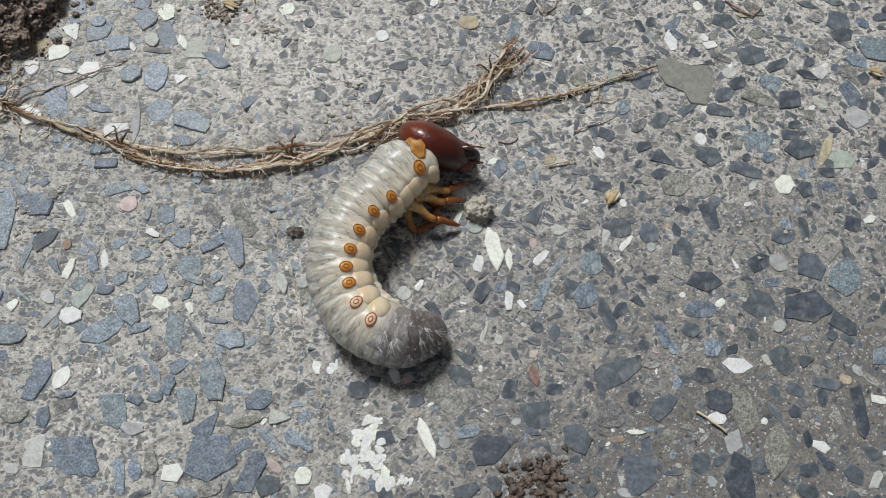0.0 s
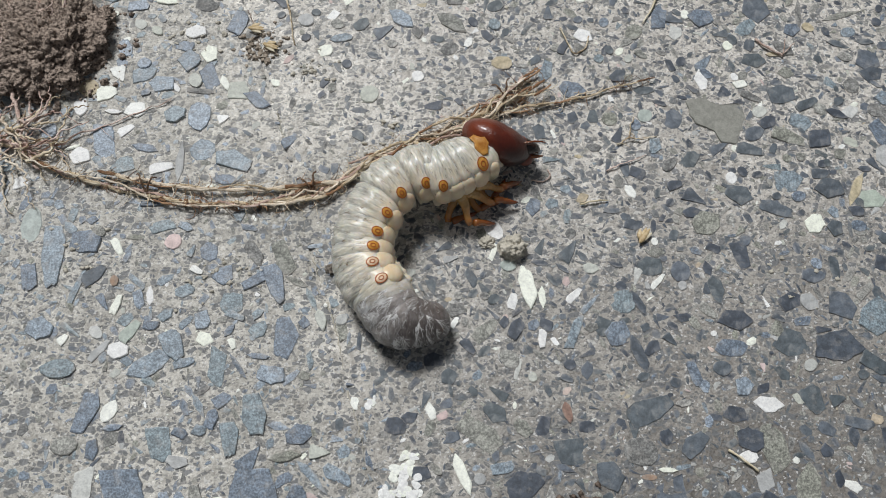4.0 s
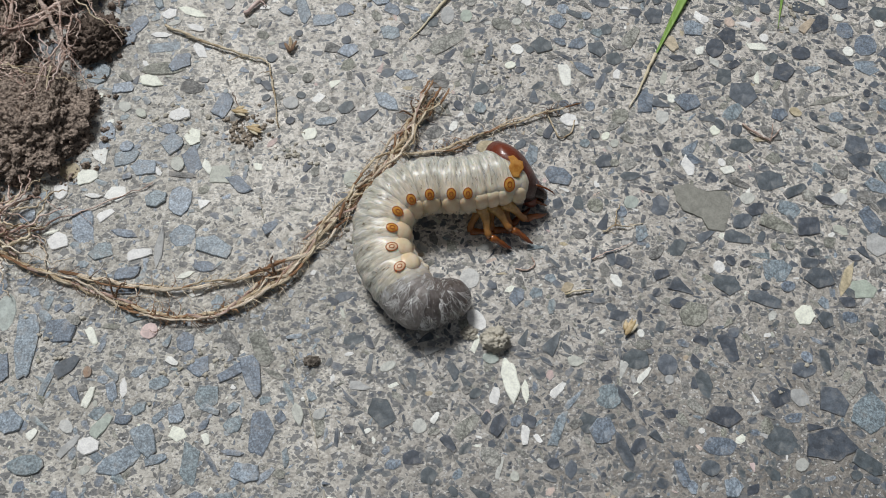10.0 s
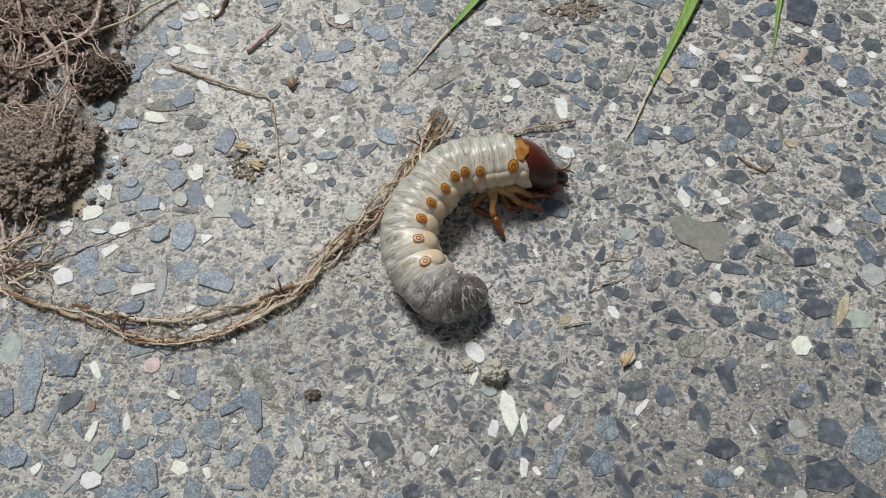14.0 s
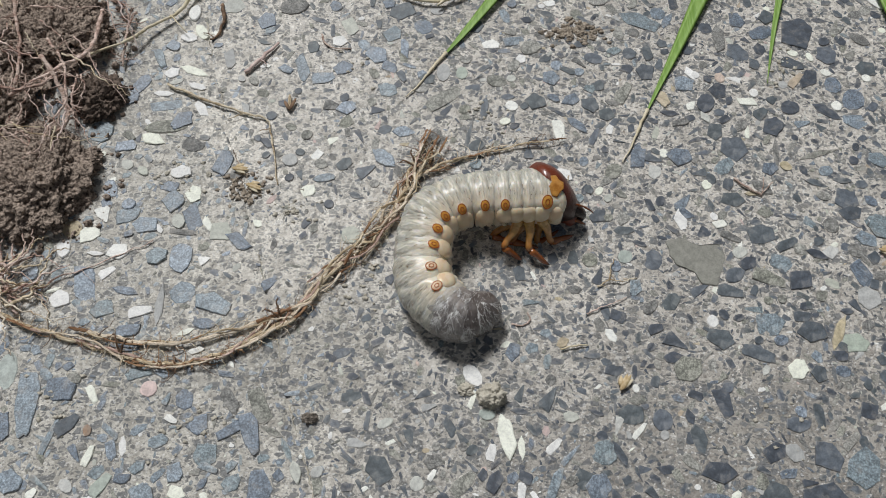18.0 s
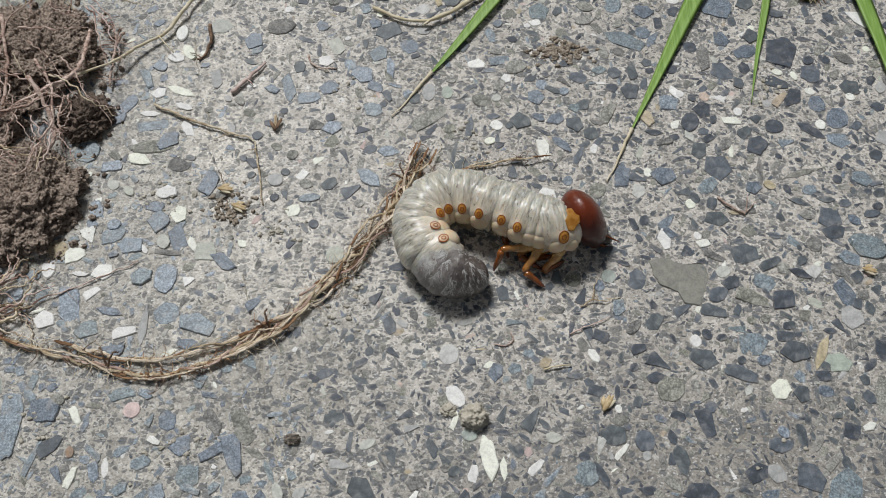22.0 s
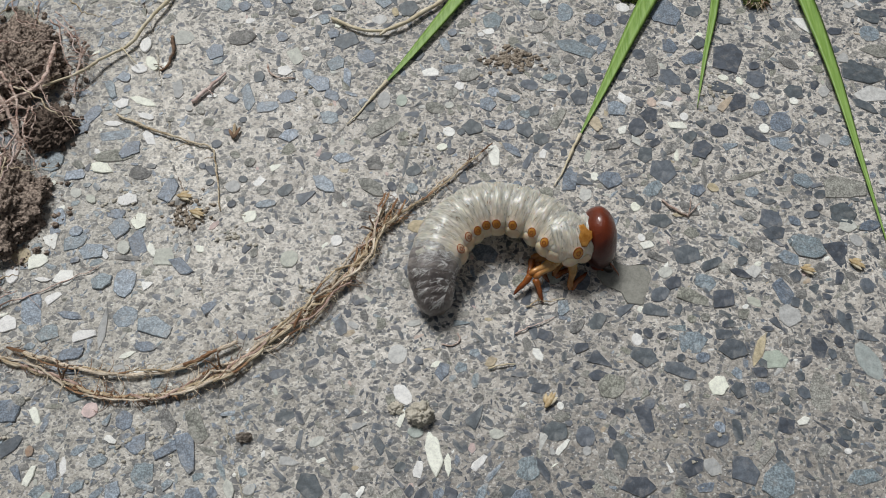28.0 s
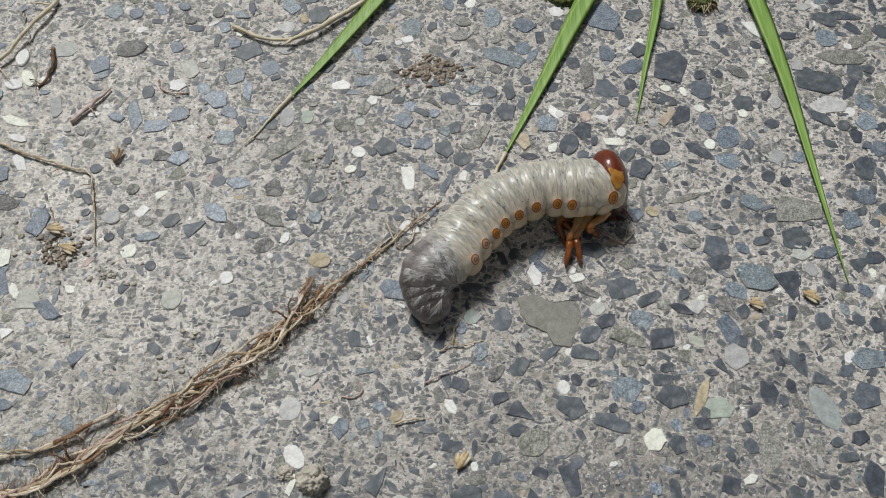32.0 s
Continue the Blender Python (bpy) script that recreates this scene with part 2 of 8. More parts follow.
# kind, darkest and lightest colour, roughness, dust, grit
for key, dark, light, rough, dusty, grit in (
    ("slate", (0.120, 0.150, 0.190), (0.240, 0.285, 0.345), 0.40, 0.34, 0.26),
    ("dark", (0.050, 0.061, 0.080), (0.118, 0.138, 0.168), 0.45, 0.30, 0.30),
    ("grey", (0.15, 0.15, 0.145), (0.30, 0.295, 0.28), 0.65, 0.40, 0.30),
    ("white", (0.77, 0.765, 0.745), (0.88, 0.875, 0.86), 0.5, 0.08, 0.10),
    ("buff", (0.43, 0.35, 0.26), (0.54, 0.46, 0.36), 0.7, 0.30, 0.24),
    ("pink", (0.55, 0.43, 0.41), (0.68, 0.54, 0.52), 0.7, 0.20, 0.16),
    ("pale", (0.40, 0.405, 0.40), (0.58, 0.58, 0.565), 0.55, 0.22, 0.16),
    ("mortar", (0.265, 0.262, 0.232), (0.30, 0.295, 0.262), 0.8, 0.18, 0.14),
    ("green", (0.36, 0.40, 0.39), (0.46, 0.50, 0.48), 0.6, 0.2, 0.16),
    ("brick", (0.27, 0.17, 0.135), (0.36, 0.25, 0.20), 0.8, 0.3, 0.2),
):
    STONES[key] = tuple(stone_material(key + end, dark, light, rough, island, dusty, grit) for end, island in (("_stone", False), ("_chip", True)))


def skin_material(name, pale, grey, dark, split, fatty, through, wet=0.12, mottle=0.0):
    """Grub skin: cream at the sides, greyer on the back where the gut shows through."""
    m, n, l, b = material(name, 0.46, 0.4)
    tc, sep = n.new("ShaderNodeTexCoord"), n.new("ShaderNodeSeparateXYZ")
    l.new(tc.outputs["Object"], sep.inputs[0])
    streak = tex_noise(n, l, 420, 4, (3.0, 0.7, 0.7), 0.6)
    fat = tex_noise(n, l, 700, 6, (2.4, 0.5, 0.5), 0.7)
    back = n.new("ShaderNodeMapRange")
    back.inputs["From Min"].default_value, back.inputs["From Max"].default_value = split
    l.new(sep.outputs[1], back.inputs[0])
    c = mix(n, l, back.outputs[0], pale, grey)
    s = ramp(n, l, streak.outputs[0], [(0.34, (1, 1, 1)), (0.48, (0.3, 0.3, 0.3)), (0.60, (0, 0, 0))])
    s2 = mix(n, l, 1.0, s.outputs[0], (0.85, 0.85, 0.85), "MULTIPLY")
    s2 = mix(n, l, 1.0, s2, ramp(n, l, back.outputs[0], [(0.0, (0.25, 0.25, 0.25)), (0.7, (1, 1, 1))]).outputs[0], "MULTIPLY")
    c = mix(n, l, s2, c, dark)
    f = ramp(n, l, fat.outputs[0], [(0.47, (0, 0, 0)), (0.63, (0.6, 0.6, 0.6))])
    c = mix(n, l, f.outputs[0], c, fatty)
    if mottle:
        cloud = tex_noise(n, l, 330, 6, rough=0.72)
        k = ramp(n, l, cloud.outputs[0], [(0.46, (0, 0, 0)), (0.64, (mottle,) * 3)])
        c = mix(n, l, k.outputs[0], c, tuple(min(0.8, v * 2.0) for v in fatty))
    l.new(c, b.inputs["Base Color"])
    b.inputs["Subsurface Weight"].default_value = through
    b.inputs["Subsurface Radius"].default_value = (1.0, 0.75, 0.5)
    b.inputs["Subsurface Scale"].default_value = 0.0016
    b.inputs["Coat Weight"].default_value = wet
    b.inputs["Coat Roughness"].default_value = 0.24
    bump(n, l, b, streak.outputs[0], 0.26, 0.0006)
    return m


SKIN = skin_material("grub_skin", (0.81, 0.70, 0.535), (0.50, 0.485, 0.415), (0.22, 0.215, 0.19), (-0.0005, 0.0050), (0.88, 0.835, 0.745), 0.55, 0.28)
FADE = skin_material("clouded_skin", (0.62, 0.54, 0.42), (0.30, 0.28, 0.25), (0.15, 0.14, 0.125), (-0.004, 0.004), (0.52, 0.49, 0.44), 0.4, 0.15, 0.5)
CLOUD = skin_material("smoky_skin", (0.29, 0.25, 0.225), (0.165, 0.148, 0.140), (0.07, 0.060, 0.057), (-0.005, 0.005), (0.30, 0.28, 0.265), 0.3, 0.5, 0.45)
TAILSKIN = skin_material("gut_dark_skin", (0.128, 0.102, 0.090), (0.078, 0.064, 0.059), (0.028, 0.023, 0.021), (-0.005, 0.005), (0.18, 0.163, 0.155), 0.25, 0.8, 0.35)
LOBE = plain_material("cream_lobe", (0.72, 0.55, 0.36), (0.82, 0.70, 0.52), 0.32, 300, sss=0.6, spec=0.5, relief=0.1)
PALE_PLATE = plain_material("pale_plate", (0.66, 0.46, 0.29), (0.78, 0.62, 0.45), 0.35, 900)
CHITIN = plain_material("chestnut_chitin", (0.10, 0.014, 0.004), (0.19, 0.033, 0.008), 0.36, 500, spec=0.6, relief=0.15)


def head_material():
    """Chestnut capsule, darkening to brown black round the mouth, with a fine pitted gloss."""
    m, n, l, b = material("head_chitin", 0.38, 0.4)
    tc, sep = n.new("ShaderNodeTexCoord"), n.new("ShaderNodeSeparateXYZ")
    l.new(tc.outputs["Object"], sep.inputs[0])
    patch, pits = tex_noise(n, l, 260, 5), tex_noise(n, l, 1900, 3)
    down = n.new("ShaderNodeMath")
    down.operation = "MULTIPLY_ADD"
    down.inputs[1].default_value = 0.005
    l.new(patch.outputs[0], down.inputs[0])
    l.new(sep.outputs[1], down.inputs[2])
    place = n.new("ShaderNodeMapRange")
    place.inputs["From Min"].default_value, place.inputs["From Max"].default_value = -0.0045, 0.0075
    l.new(down.outputs[0], place.inputs[0])
    c = ramp(n, l, place.outputs[0], [(0.0, (0.016, 0.005, 0.004)), (0.3, (0.055, 0.009, 0.003)), (0.62, (0.098, 0.013, 0.004)), (1.0, (0.140, 0.023, 0.005))])
    v = ramp(n, l, patch.outputs[0], [(0.35, (0.72, 0.68, 0.66)), (0.62, (1.15, 1.15, 1.15))])
    l.new(mix(n, l, 1.0, c.outputs[0], v.outputs[0], "MULTIPLY"), b.inputs["Base Color"])
    b.inputs["Coat Weight"].default_value, b.inputs["Coat Roughness"].default_value = 0.4, 0.12
    low = bump(n, l, b, patch.outputs[0], 0.35, 0.0008)
    bump(n, l, b, pits.outputs[0], 0.35, 0.0003, low)
    return m


HEADSKIN = head_material()
JAW = plain_material("black_chitin", (0.012, 0.007, 0.005), (0.035, 0.016, 0.01), 0.2, 600, spec=0.6)


def leg_material(name, near, far, length):
    """Glossy leg chitin, paler towards the body."""
    m, n, l, b = material(name, 0.2, 0.65)
    tc, sep = n.new("ShaderNodeTexCoord"), n.new("ShaderNodeSeparateXYZ")
    l.new(tc.outputs["Object"], sep.inputs[0])
    along = n.new("ShaderNodeMapRange")
    along.inputs["From Max"].default_value = length
    l.new(sep.outputs[0], along.inputs[0])
    c = mix(n, l, along.outputs[0], near, far)
    no = tex_noise(n, l, 700, 4)
    v = ramp(n, l, no.outputs[0], [(0.35, (0.72, 0.68, 0.62)), (0.62, (1.12, 1.12, 1.12))])
    l.new(mix(n, l, 1.0, c, v.outputs[0], "MULTIPLY"), b.inputs["Base Color"])
    b.inputs["Subsurface Weight"].default_value = 0.3
    b.inputs["Subsurface Radius"].default_value = (1.0, 0.6, 0.3)
    b.inputs["Subsurface Scale"].default_value = 0.0008
    b.inputs["Coat Weight"].default_value = 0.4
    b.inputs["Coat Roughness"].default_value = 0.12
    return m


AMBER = leg_material("amber_chitin", (0.60, 0.38, 0.14), (0.38, 0.14, 0.026), 0.006)
AMBER_DARK = leg_material("red_amber_chitin", (0.31, 0.10, 0.018), (0.16, 0.035, 0.008), 0.0055)
OCHRE = plain_material("ochre_plate", (0.56, 0.24, 0.03), (0.70, 0.36, 0.08), 0.35, 900)
SHIELD = plain_material("brown_ochre_plate", (0.33, 0.125, 0.015), (0.56, 0.29, 0.07), 0.3, 520, sss=0.3)
RUST = plain_material("rust_rim", (0.33, 0.07, 0.010), (0.46, 0.12, 0.02), 0.35, 900)
HAIR = plain_material("pale_trachea", (0.50, 0.48, 0.46), (0.82, 0.81, 0.79), 0.45, 900)
BRISTLE = plain_material("brown_bristle", (0.07, 0.04, 0.02), (0.24, 0.14, 0.06), 0.4, 900)


def root_material(name, dark, mid, light, grain=1.0):
    """Dry fibrous root: fine fibres along its length, dark scaly patches, each length a little different."""
    m, n, l, b = material(name, 0.85, 0.25)
    patch = tex_noise(n, l, 330 * grain, 5, (0.6, 1.6, 1.6), 0.7)
    fibre = tex_noise(n, l, 2200 * grain, 4, (0.12, 1, 1), 0.7)
    c = ramp(n, l, patch.outputs[0], [(0.33, dark), (0.42, mid), (0.56, light)])
    f = ramp(n, l, fibre.outputs[0], [(0.34, (0.55, 0.50, 0.45)), (0.46, (0.97, 0.96, 0.94)), (0.62, (1.25, 1.24, 1.22))])
    c = mix(n, l, 1.0, c.outputs[0], f.outputs[0], "MULTIPLY")
    vary = ramp(n, l, n.new("ShaderNodeObjectInfo").outputs["Random"], [(0.0, (0.82, 0.80, 0.77)), (1.0, (1.12, 1.11, 1.09))])
    l.new(mix(n, l, 1.0, c, vary.outputs[0], "MULTIPLY"), b.inputs["Base Color"])
    low = bump(n, l, b, patch.outputs[0], 0.7, 0.0006)
    bump(n, l, b, fibre.outputs[0], 0.9, 0.0004, low)
    return m


ROOT = root_material("dry_root", (0.15, 0.09, 0.05), (0.53, 0.425, 0.29), (0.78, 0.70, 0.55))
ROOT_RED = root_material("reddish_root", (0.17, 0.085, 0.072), (0.49, 0.345, 0.295), (0.74, 0.605, 0.55))
ROOT_PALE = root_material("pale_root", (0.30, 0.21, 0.14), (0.68, 0.58, 0.46), (0.86, 0.79, 0.68))
RUSTY = root_material("rusty_bark", (0.11, 0.052, 0.030), (0.25, 0.135, 0.075), (0.40, 0.26, 0.16))
BARK = plain_material("dark_bark", (0.07, 0.04, 0.025), (0.27, 0.17, 0.105), 0.8, 500, (0.5, 1.6, 1.6), relief=0.7)
PINK = plain_material("pink_root", (0.50, 0.36, 0.32), (0.80, 0.66, 0.60), 0.7, 420, relief=0.6)
SOIL = plain_material("crumbly_soil", (0.080, 0.061, 0.050), (0.52, 0.42, 0.345), 0.95, 1500, spec=0.1, relief=0.9, depth=0.0008)
SOIL_DARK = plain_material("damp_soil", (0.07, 0.054, 0.044), (0.24, 0.185, 0.15), 0.9, 900, spec=0.15, relief=0.9, depth=0.0008)
GREY_SOIL = plain_material("grey_soil", (0.11, 0.095, 0.080), (0.32, 0.28, 0.235), 0.92, 1200, spec=0.15, relief=0.9, depth=0.0006)
CRUMB = plain_material("brown_crumb", (0.22, 0.18, 0.14), (0.48, 0.41, 0.33), 0.92, 1500, spec=0.15, relief=0.8, depth=0.0005)
MUD = plain_material("dried_mud", (0.42, 0.39, 0.325), (0.58, 0.54, 0.455), 0.9, 900, spec=0.15, relief=0.4, depth=0.0006)
GRASS = plain_material("green_blade", (0.18, 0.32, 0.055), (0.28, 0.44, 0.11), 0.45, 420, (4, 0.2, 4), sss=0.0, relief=0.4)
STRAW = plain_material("dry_straw", (0.57, 0.49, 0.32), (0.82, 0.74, 0.56), 0.6, 350, relief=0.4)
MOSS = plain_material("dark_moss", (0.05, 0.075, 0.02), (0.17, 0.20, 0.06), 0.8, 900, relief=0.8)
HUSK = plain_material("seed_husk", (0.40, 0.28, 0.13), (0.66, 0.53, 0.33), 0.5, 800, relief=0.5)


# ---- mesh helpers ----
def mesh_object(name, verts, faces, mat, parent=None, smooth=True):
    me = bpy.data.meshes.new(name)
    me.from_pydata(verts, [], faces)
    me.materials.append(mat)
    if smooth:
        me.polygons.foreach_set("use_smooth", [True] * len(me.polygons))
    me.update()
    ob = new(name, me)
    ob.parent = parent
    return ob


def part(name, bm, mat, parent, label="", smooth=True):
    me = bpy.data.meshes.new(name)
    bmesh.ops.recalc_face_normals(bm, faces=bm.faces)
    bm.to_mesh(me)
    bm.free()
    me.materials.append(mat)
    if smooth:
        me.polygons.foreach_set("use_smooth", [True] * len(me.polygons))
    ob = new(name, me)
    ob.parent = parent
    if label:
        ob["label"] = label
    return ob


def tube(points, radii, sides=6, bm=None):
    """A tapered tube along points; radii one a point."""
    bm = bm or bmesh.new()
    pts = [Vector(p) for p in points]
    rings, side = [], None
    for i, p in enumerate(pts):
        t = (pts[min(i + 1, len(pts) - 1)] - pts[max(i - 1, 0)]).normalized()
        if side is None:
            side = t.orthogonal().normalized()
        side = (side - t * side.dot(t)).normalized()
        up = t.cross(side)
        rings.append([bm.verts.new(p + (side * math.cos(a) + up * math.sin(a)) * radii[i]) for a in (2 * math.pi * k / sides for k in range(sides))])
    for a, b in zip(rings, rings[1:]):
        for k in range(sides):
            bm.faces.new((a[k], a[(k + 1) % sides], b[(k + 1) % sides], b[k]))
    bm.faces.new(rings[0][::-1])
    bm.faces.new(rings[-1])
    return bm


def spline(points, steps):
    """Catmull-Rom through the points."""
    p = [Vector(q) for q in points]
    p = [p[0] * 2 - p[1]] + p + [p[-1] * 2 - p[-2]]
    out = []
    for i in range(1, len(p) - 2):
        for k in range(steps):
            u = k / steps
            out.append(0.5 * (2 * p[i] + (p[i + 1] - p[i - 1]) * u + (2 * p[i - 1] - 5 * p[i] + 4 * p[i + 1] - p[i + 2]) * u * u + (3 * p[i] - p[i - 1] - 3 * p[i + 1] + p[i + 2]) * u ** 3))
    out.append(p[-2])
    return out


def strand(points, r0, r1, rng, wobble=0.3, sides=5, bm=None, steps=5):
    """A root fibre: a wavering tapered tube through points given in millimetres."""
    pts = spline(points, steps)
    n = len(pts) - 1
    pts = [(q + Vector((rng.uniform(-1, 1), rng.uniform(-1, 1), rng.uniform(-0.4, 0.4))) * wobble) * MM for q in pts]
    radii = [(r0 + (r1 - r0) * i / n) * rng.uniform(0.8, 1.2) * MM for i in range(n + 1)]
    return tube(pts, radii, sides, bm)


def lump(rx, ry, rz, rng, rough=0.25, sub=3, freq=1.2, offset=0.0):
    """An irregular clod, radii in millimetres, resting on z = 0."""
    bm = bmesh.new()
    bmesh.ops.create_icosphere(bm, subdivisions=sub, radius=1.0)
    o = Vector((rng.uniform(0, 50), rng.uniform(0, 50), rng.uniform(0, 50)))
    for v in bm.verts:
        d = v.co.normalized()
        k = 1 + rough * (noise.fractal(d * freq * 2 + o, 0.9, 2.0, 4) + 0.5 * noise.noise(d * freq * 8 + o))
        v.co = Vector((d.x * rx, d.y * ry, max(d.z, -0.35) * rz + rz * 0.33)) * k * MM
    return bm


# ---- ground: one sheet of weathered exposed-aggregate concrete ----
def ground_height(x, y):
    """Relief of the slab, x and y in millimetres: soft undulation and the shallow worn groove."""
    h = 0.35 * noise.noise((x * 0.045, y * 0.045, 3.0)) + 0.22 * noise.noise((x * 0.22, y * 0.22, 7.0)) + 0.10 * noise.noise((x * 0.7, y * 0.7, 1.0))
    g = x - groove_x(y)
    if abs(g) < 4 and abs(y) < 110:
        h -= 0.95 * math.exp(-g * g / 0.8) * (0.7 + 0.5 * noise.noise((y * 0.12, 4.0, 2.0)))
    return h


def groove_x(y):
    return -39.0 - 0.30 * y + 1.1 * noise.noise((y * 0.06, 0.0, 5.0))


def make_ground():
    near = [*np.arange(-140.0, -70.0, 0.9), *np.arange(-70.0, -10.0, 0.45), *np.arange(-10.0, 180.01, 0.9)]
    neary = [v for v in np.arange(-110.0, 130.01, 0.9)]
    far = [200, 260, 400, 800, 2000, 6000, 30000, 400000]
    xs = [-v for v in far[::-1]] + near + far
    ys = [-v for v in far[::-1]] + neary + far
    verts = [(x * MM, y * MM, (ground_height(x, y) if abs(x) < 181 and abs(y) < 131 else 0.0) * MM) for y in ys for x in xs]
    w = len(xs)
    faces = [(j * w + i, j * w + i + 1, (j + 1) * w + i + 1, (j + 1) * w + i) for j in range(len(ys) - 1) for i in range(w - 1)]
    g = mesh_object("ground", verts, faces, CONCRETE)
    return tagged(g, "weathered grey concrete slab with exposed slate aggregate", "ground", kind="structure")


ground = make_ground()


def stone_outline(rng, shape):
    """Corners of a chip inside a 2 by 2 square, the long way along x: q slab, t wedge to +x, d blunt wedge, l splinter, b worn pebble, m broad notched pebble, else a broken block."""
    j = rng.uniform
    if shape == "q":
        lean = j(-0.28, 0.28)
        out = [(-1 + j(0, 0.4), -1 + j(0, 0.3)), (0.2, -1 + j(0, 0.15)), (1 - j(0, 0.4), -1 + j(0, 0.35)), (1, j(-0.4, 0.2)), (1 - j(0.05, 0.5), 1 - j(0, 0.3)), (-1 + j(0, 0.3), 1 - j(0, 0.4))]
        return [(x + lean * y, y) for x, y in out]
    if shape == "t":
        return [(-1, -1 + j(0, 0.3)), (-0.1, -0.62 + j(-0.1, 0.1)), (1, j(-0.3, 0)), (0.95, j(0, 0.25)), (-0.75, 1 - j(0, 0.2)), (-1, 0.6)]
    if shape == "d":
        return [(-1, -0.85 + j(-0.1, 0.2)), (0.2, -0.95 + j(0, 0.25)), (1, -0.5 + j(-0.1, 0.2)), (0.9, 0.4 + j(-0.1, 0.2)), (-0.5, 1 - j(0, 0.15)), (-1, 0.5)]
    if shape == "l":
        return [(-1, j(-0.35, 0.1)), (-0.35 + j(-0.2, 0.2), -1), (0.5 + j(-0.2, 0.2), -0.75), (1, j(-0.2, 0.3)), (0.3 + j(-0.3, 0.3), 1), (-0.55, 0.8)]
    if shape == "b":
        n, f = 10, j(0, 6.28)
        return [(math.cos(f + 6.2832 * k / n) * j(0.9, 1.06), math.sin(f + 6.2832 * k / n) * j(0.9, 1.06)) for k in range(n)]
    if shape == "m":
        return [(-1, 0.8), (-0.4, 1), (0.1, 0.8), (0.75, 1), (1, 0.4), (0.85, -0.3), (0.75, -0.95), (0.25, -1), (0.0, -0.5), (-0.6, -0.3), (-0.85, 0.1)]
    n = rng.choice((5, 5, 6))
    f, out = j(0, 6.28), []
    for k in range(n):
        a = f + 6.2832 * (k + j(-0.2, 0.2)) / n
        c, q = math.cos(a), math.sin(a)
        r = j(0.92, 1.12) / max(abs(c), abs(q)) ** 0.45
        out.append((max(-1, min(1, c * r)), max(-1, min(1, q * r))))
    return out


def stone_geometry(rng, length, width, height, shape="p"):
    """One chip: straight broken edges with small nicks, its rim a little under or over the mortar. Millimetres."""
    corners = [(x * length * 0.56, y * width * 0.56) for x, y in stone_outline(rng, shape)]
    steps = 4 if width > 3 else 3 if width > 1.6 else 1
    if shape == "b":
        steps = 1
    outline = []
    for k, (ax, ay) in enumerate(corners):
        bx, by = corners[(k + 1) % len(corners)]
        for q in range(steps):
            u = (q + (rng.uniform(-0.3, 0.3) if q else 0)) / steps
            out = 1 + (rng.uniform(-0.055, 0.045) if q else rng.uniform(-0.05, 0.0))
            outline.append(((ax + (bx - ax) * u) * out, (ay + (by - ay) * u) * out))
    m = len(outline)
    tx, ty = rng.uniform(-0.03, 0.03), rng.uniform(-0.03, 0.03)
    verts = [(x * 1.01, y * 1.01, -0.5) for x, y in outline]
    verts += [(x, y, rng.uniform(0.45, 1.0) * height) for x, y in outline]
    faces = [(k, (k + 1) % m, m + (k + 1) % m, m + k) for k in range(m)]
    if width > 1.6:
        inset = 1 - min(0.3, 0.32 / width)
        verts += [(x * inset, y * inset, height * rng.uniform(0.95, 1.08) + x * tx + y * ty) for x, y in outline]
        faces += [(m + k, m + (k + 1) % m, 2 * m + (k + 1) % m, 2 * m + k) for k in range(m)]
    top = len(verts) - m
    verts.append((0, 0, height * 1.04))
    faces += [(top + k, top + (k + 1) % m, len(verts) - 1) for k in range(m)]
    rim = [1.0] * (2 * m) + [0.0] * (len(verts) - 2 * m)
    return verts, faces, rim


def set_rim(ob, rim):
    """How near the worn, dusty edge each corner of a stone lies."""
    ob.data.attributes.new("rim", "FLOAT", "POINT").data.foreach_set("value", rim)


TAKEN = {}


def free_spot(x, y, r):
    cx, cy = int(x // 8), int(y // 8)
    for i in range(cx - 1, cx + 2):
        for j in range(cy - 1, cy + 2):
            for px, py, pr in TAKEN.get((i, j), ()):
                if (px - x) ** 2 + (py - y) ** 2 < ((pr + r) * 0.86) ** 2:
                    return False
    return True


def take_spot(x, y, r):
    TAKEN.setdefault((int(x // 8), int(y // 8)), []).append((x, y, r))


stone_rng = random.Random(11)
PLACED = [0]
POOLS = {k: ([], [], []) for k in STONES}


def join_chip(kind, x, y, a, verts, faces, rim):
    """Add a chip to the joined aggregate of its kind."""
    ca, sa, gh = math.cos(a), math.sin(a), ground_height(x, y)
    vs, fs, rs = POOLS[kind]
    rs += rim
    k = len(vs)
    vs += [((x + vx * ca - vy * sa) * MM, (y + vx * sa + vy * ca) * MM, (gh + vz) * MM) for vx, vy, vz in verts]
    fs += [tuple(i + k for i in f) for f in faces]


def mark_stone(x, y, length, width, turn):
    n = max(1, round(length / max(width, 0.5)))
    for k in range(n):
        u = ((k + 0.5) / n - 0.5) * length
        take_spot(x + math.cos(radians(turn)) * u, y + math.sin(radians(turn)) * u, width / 2)


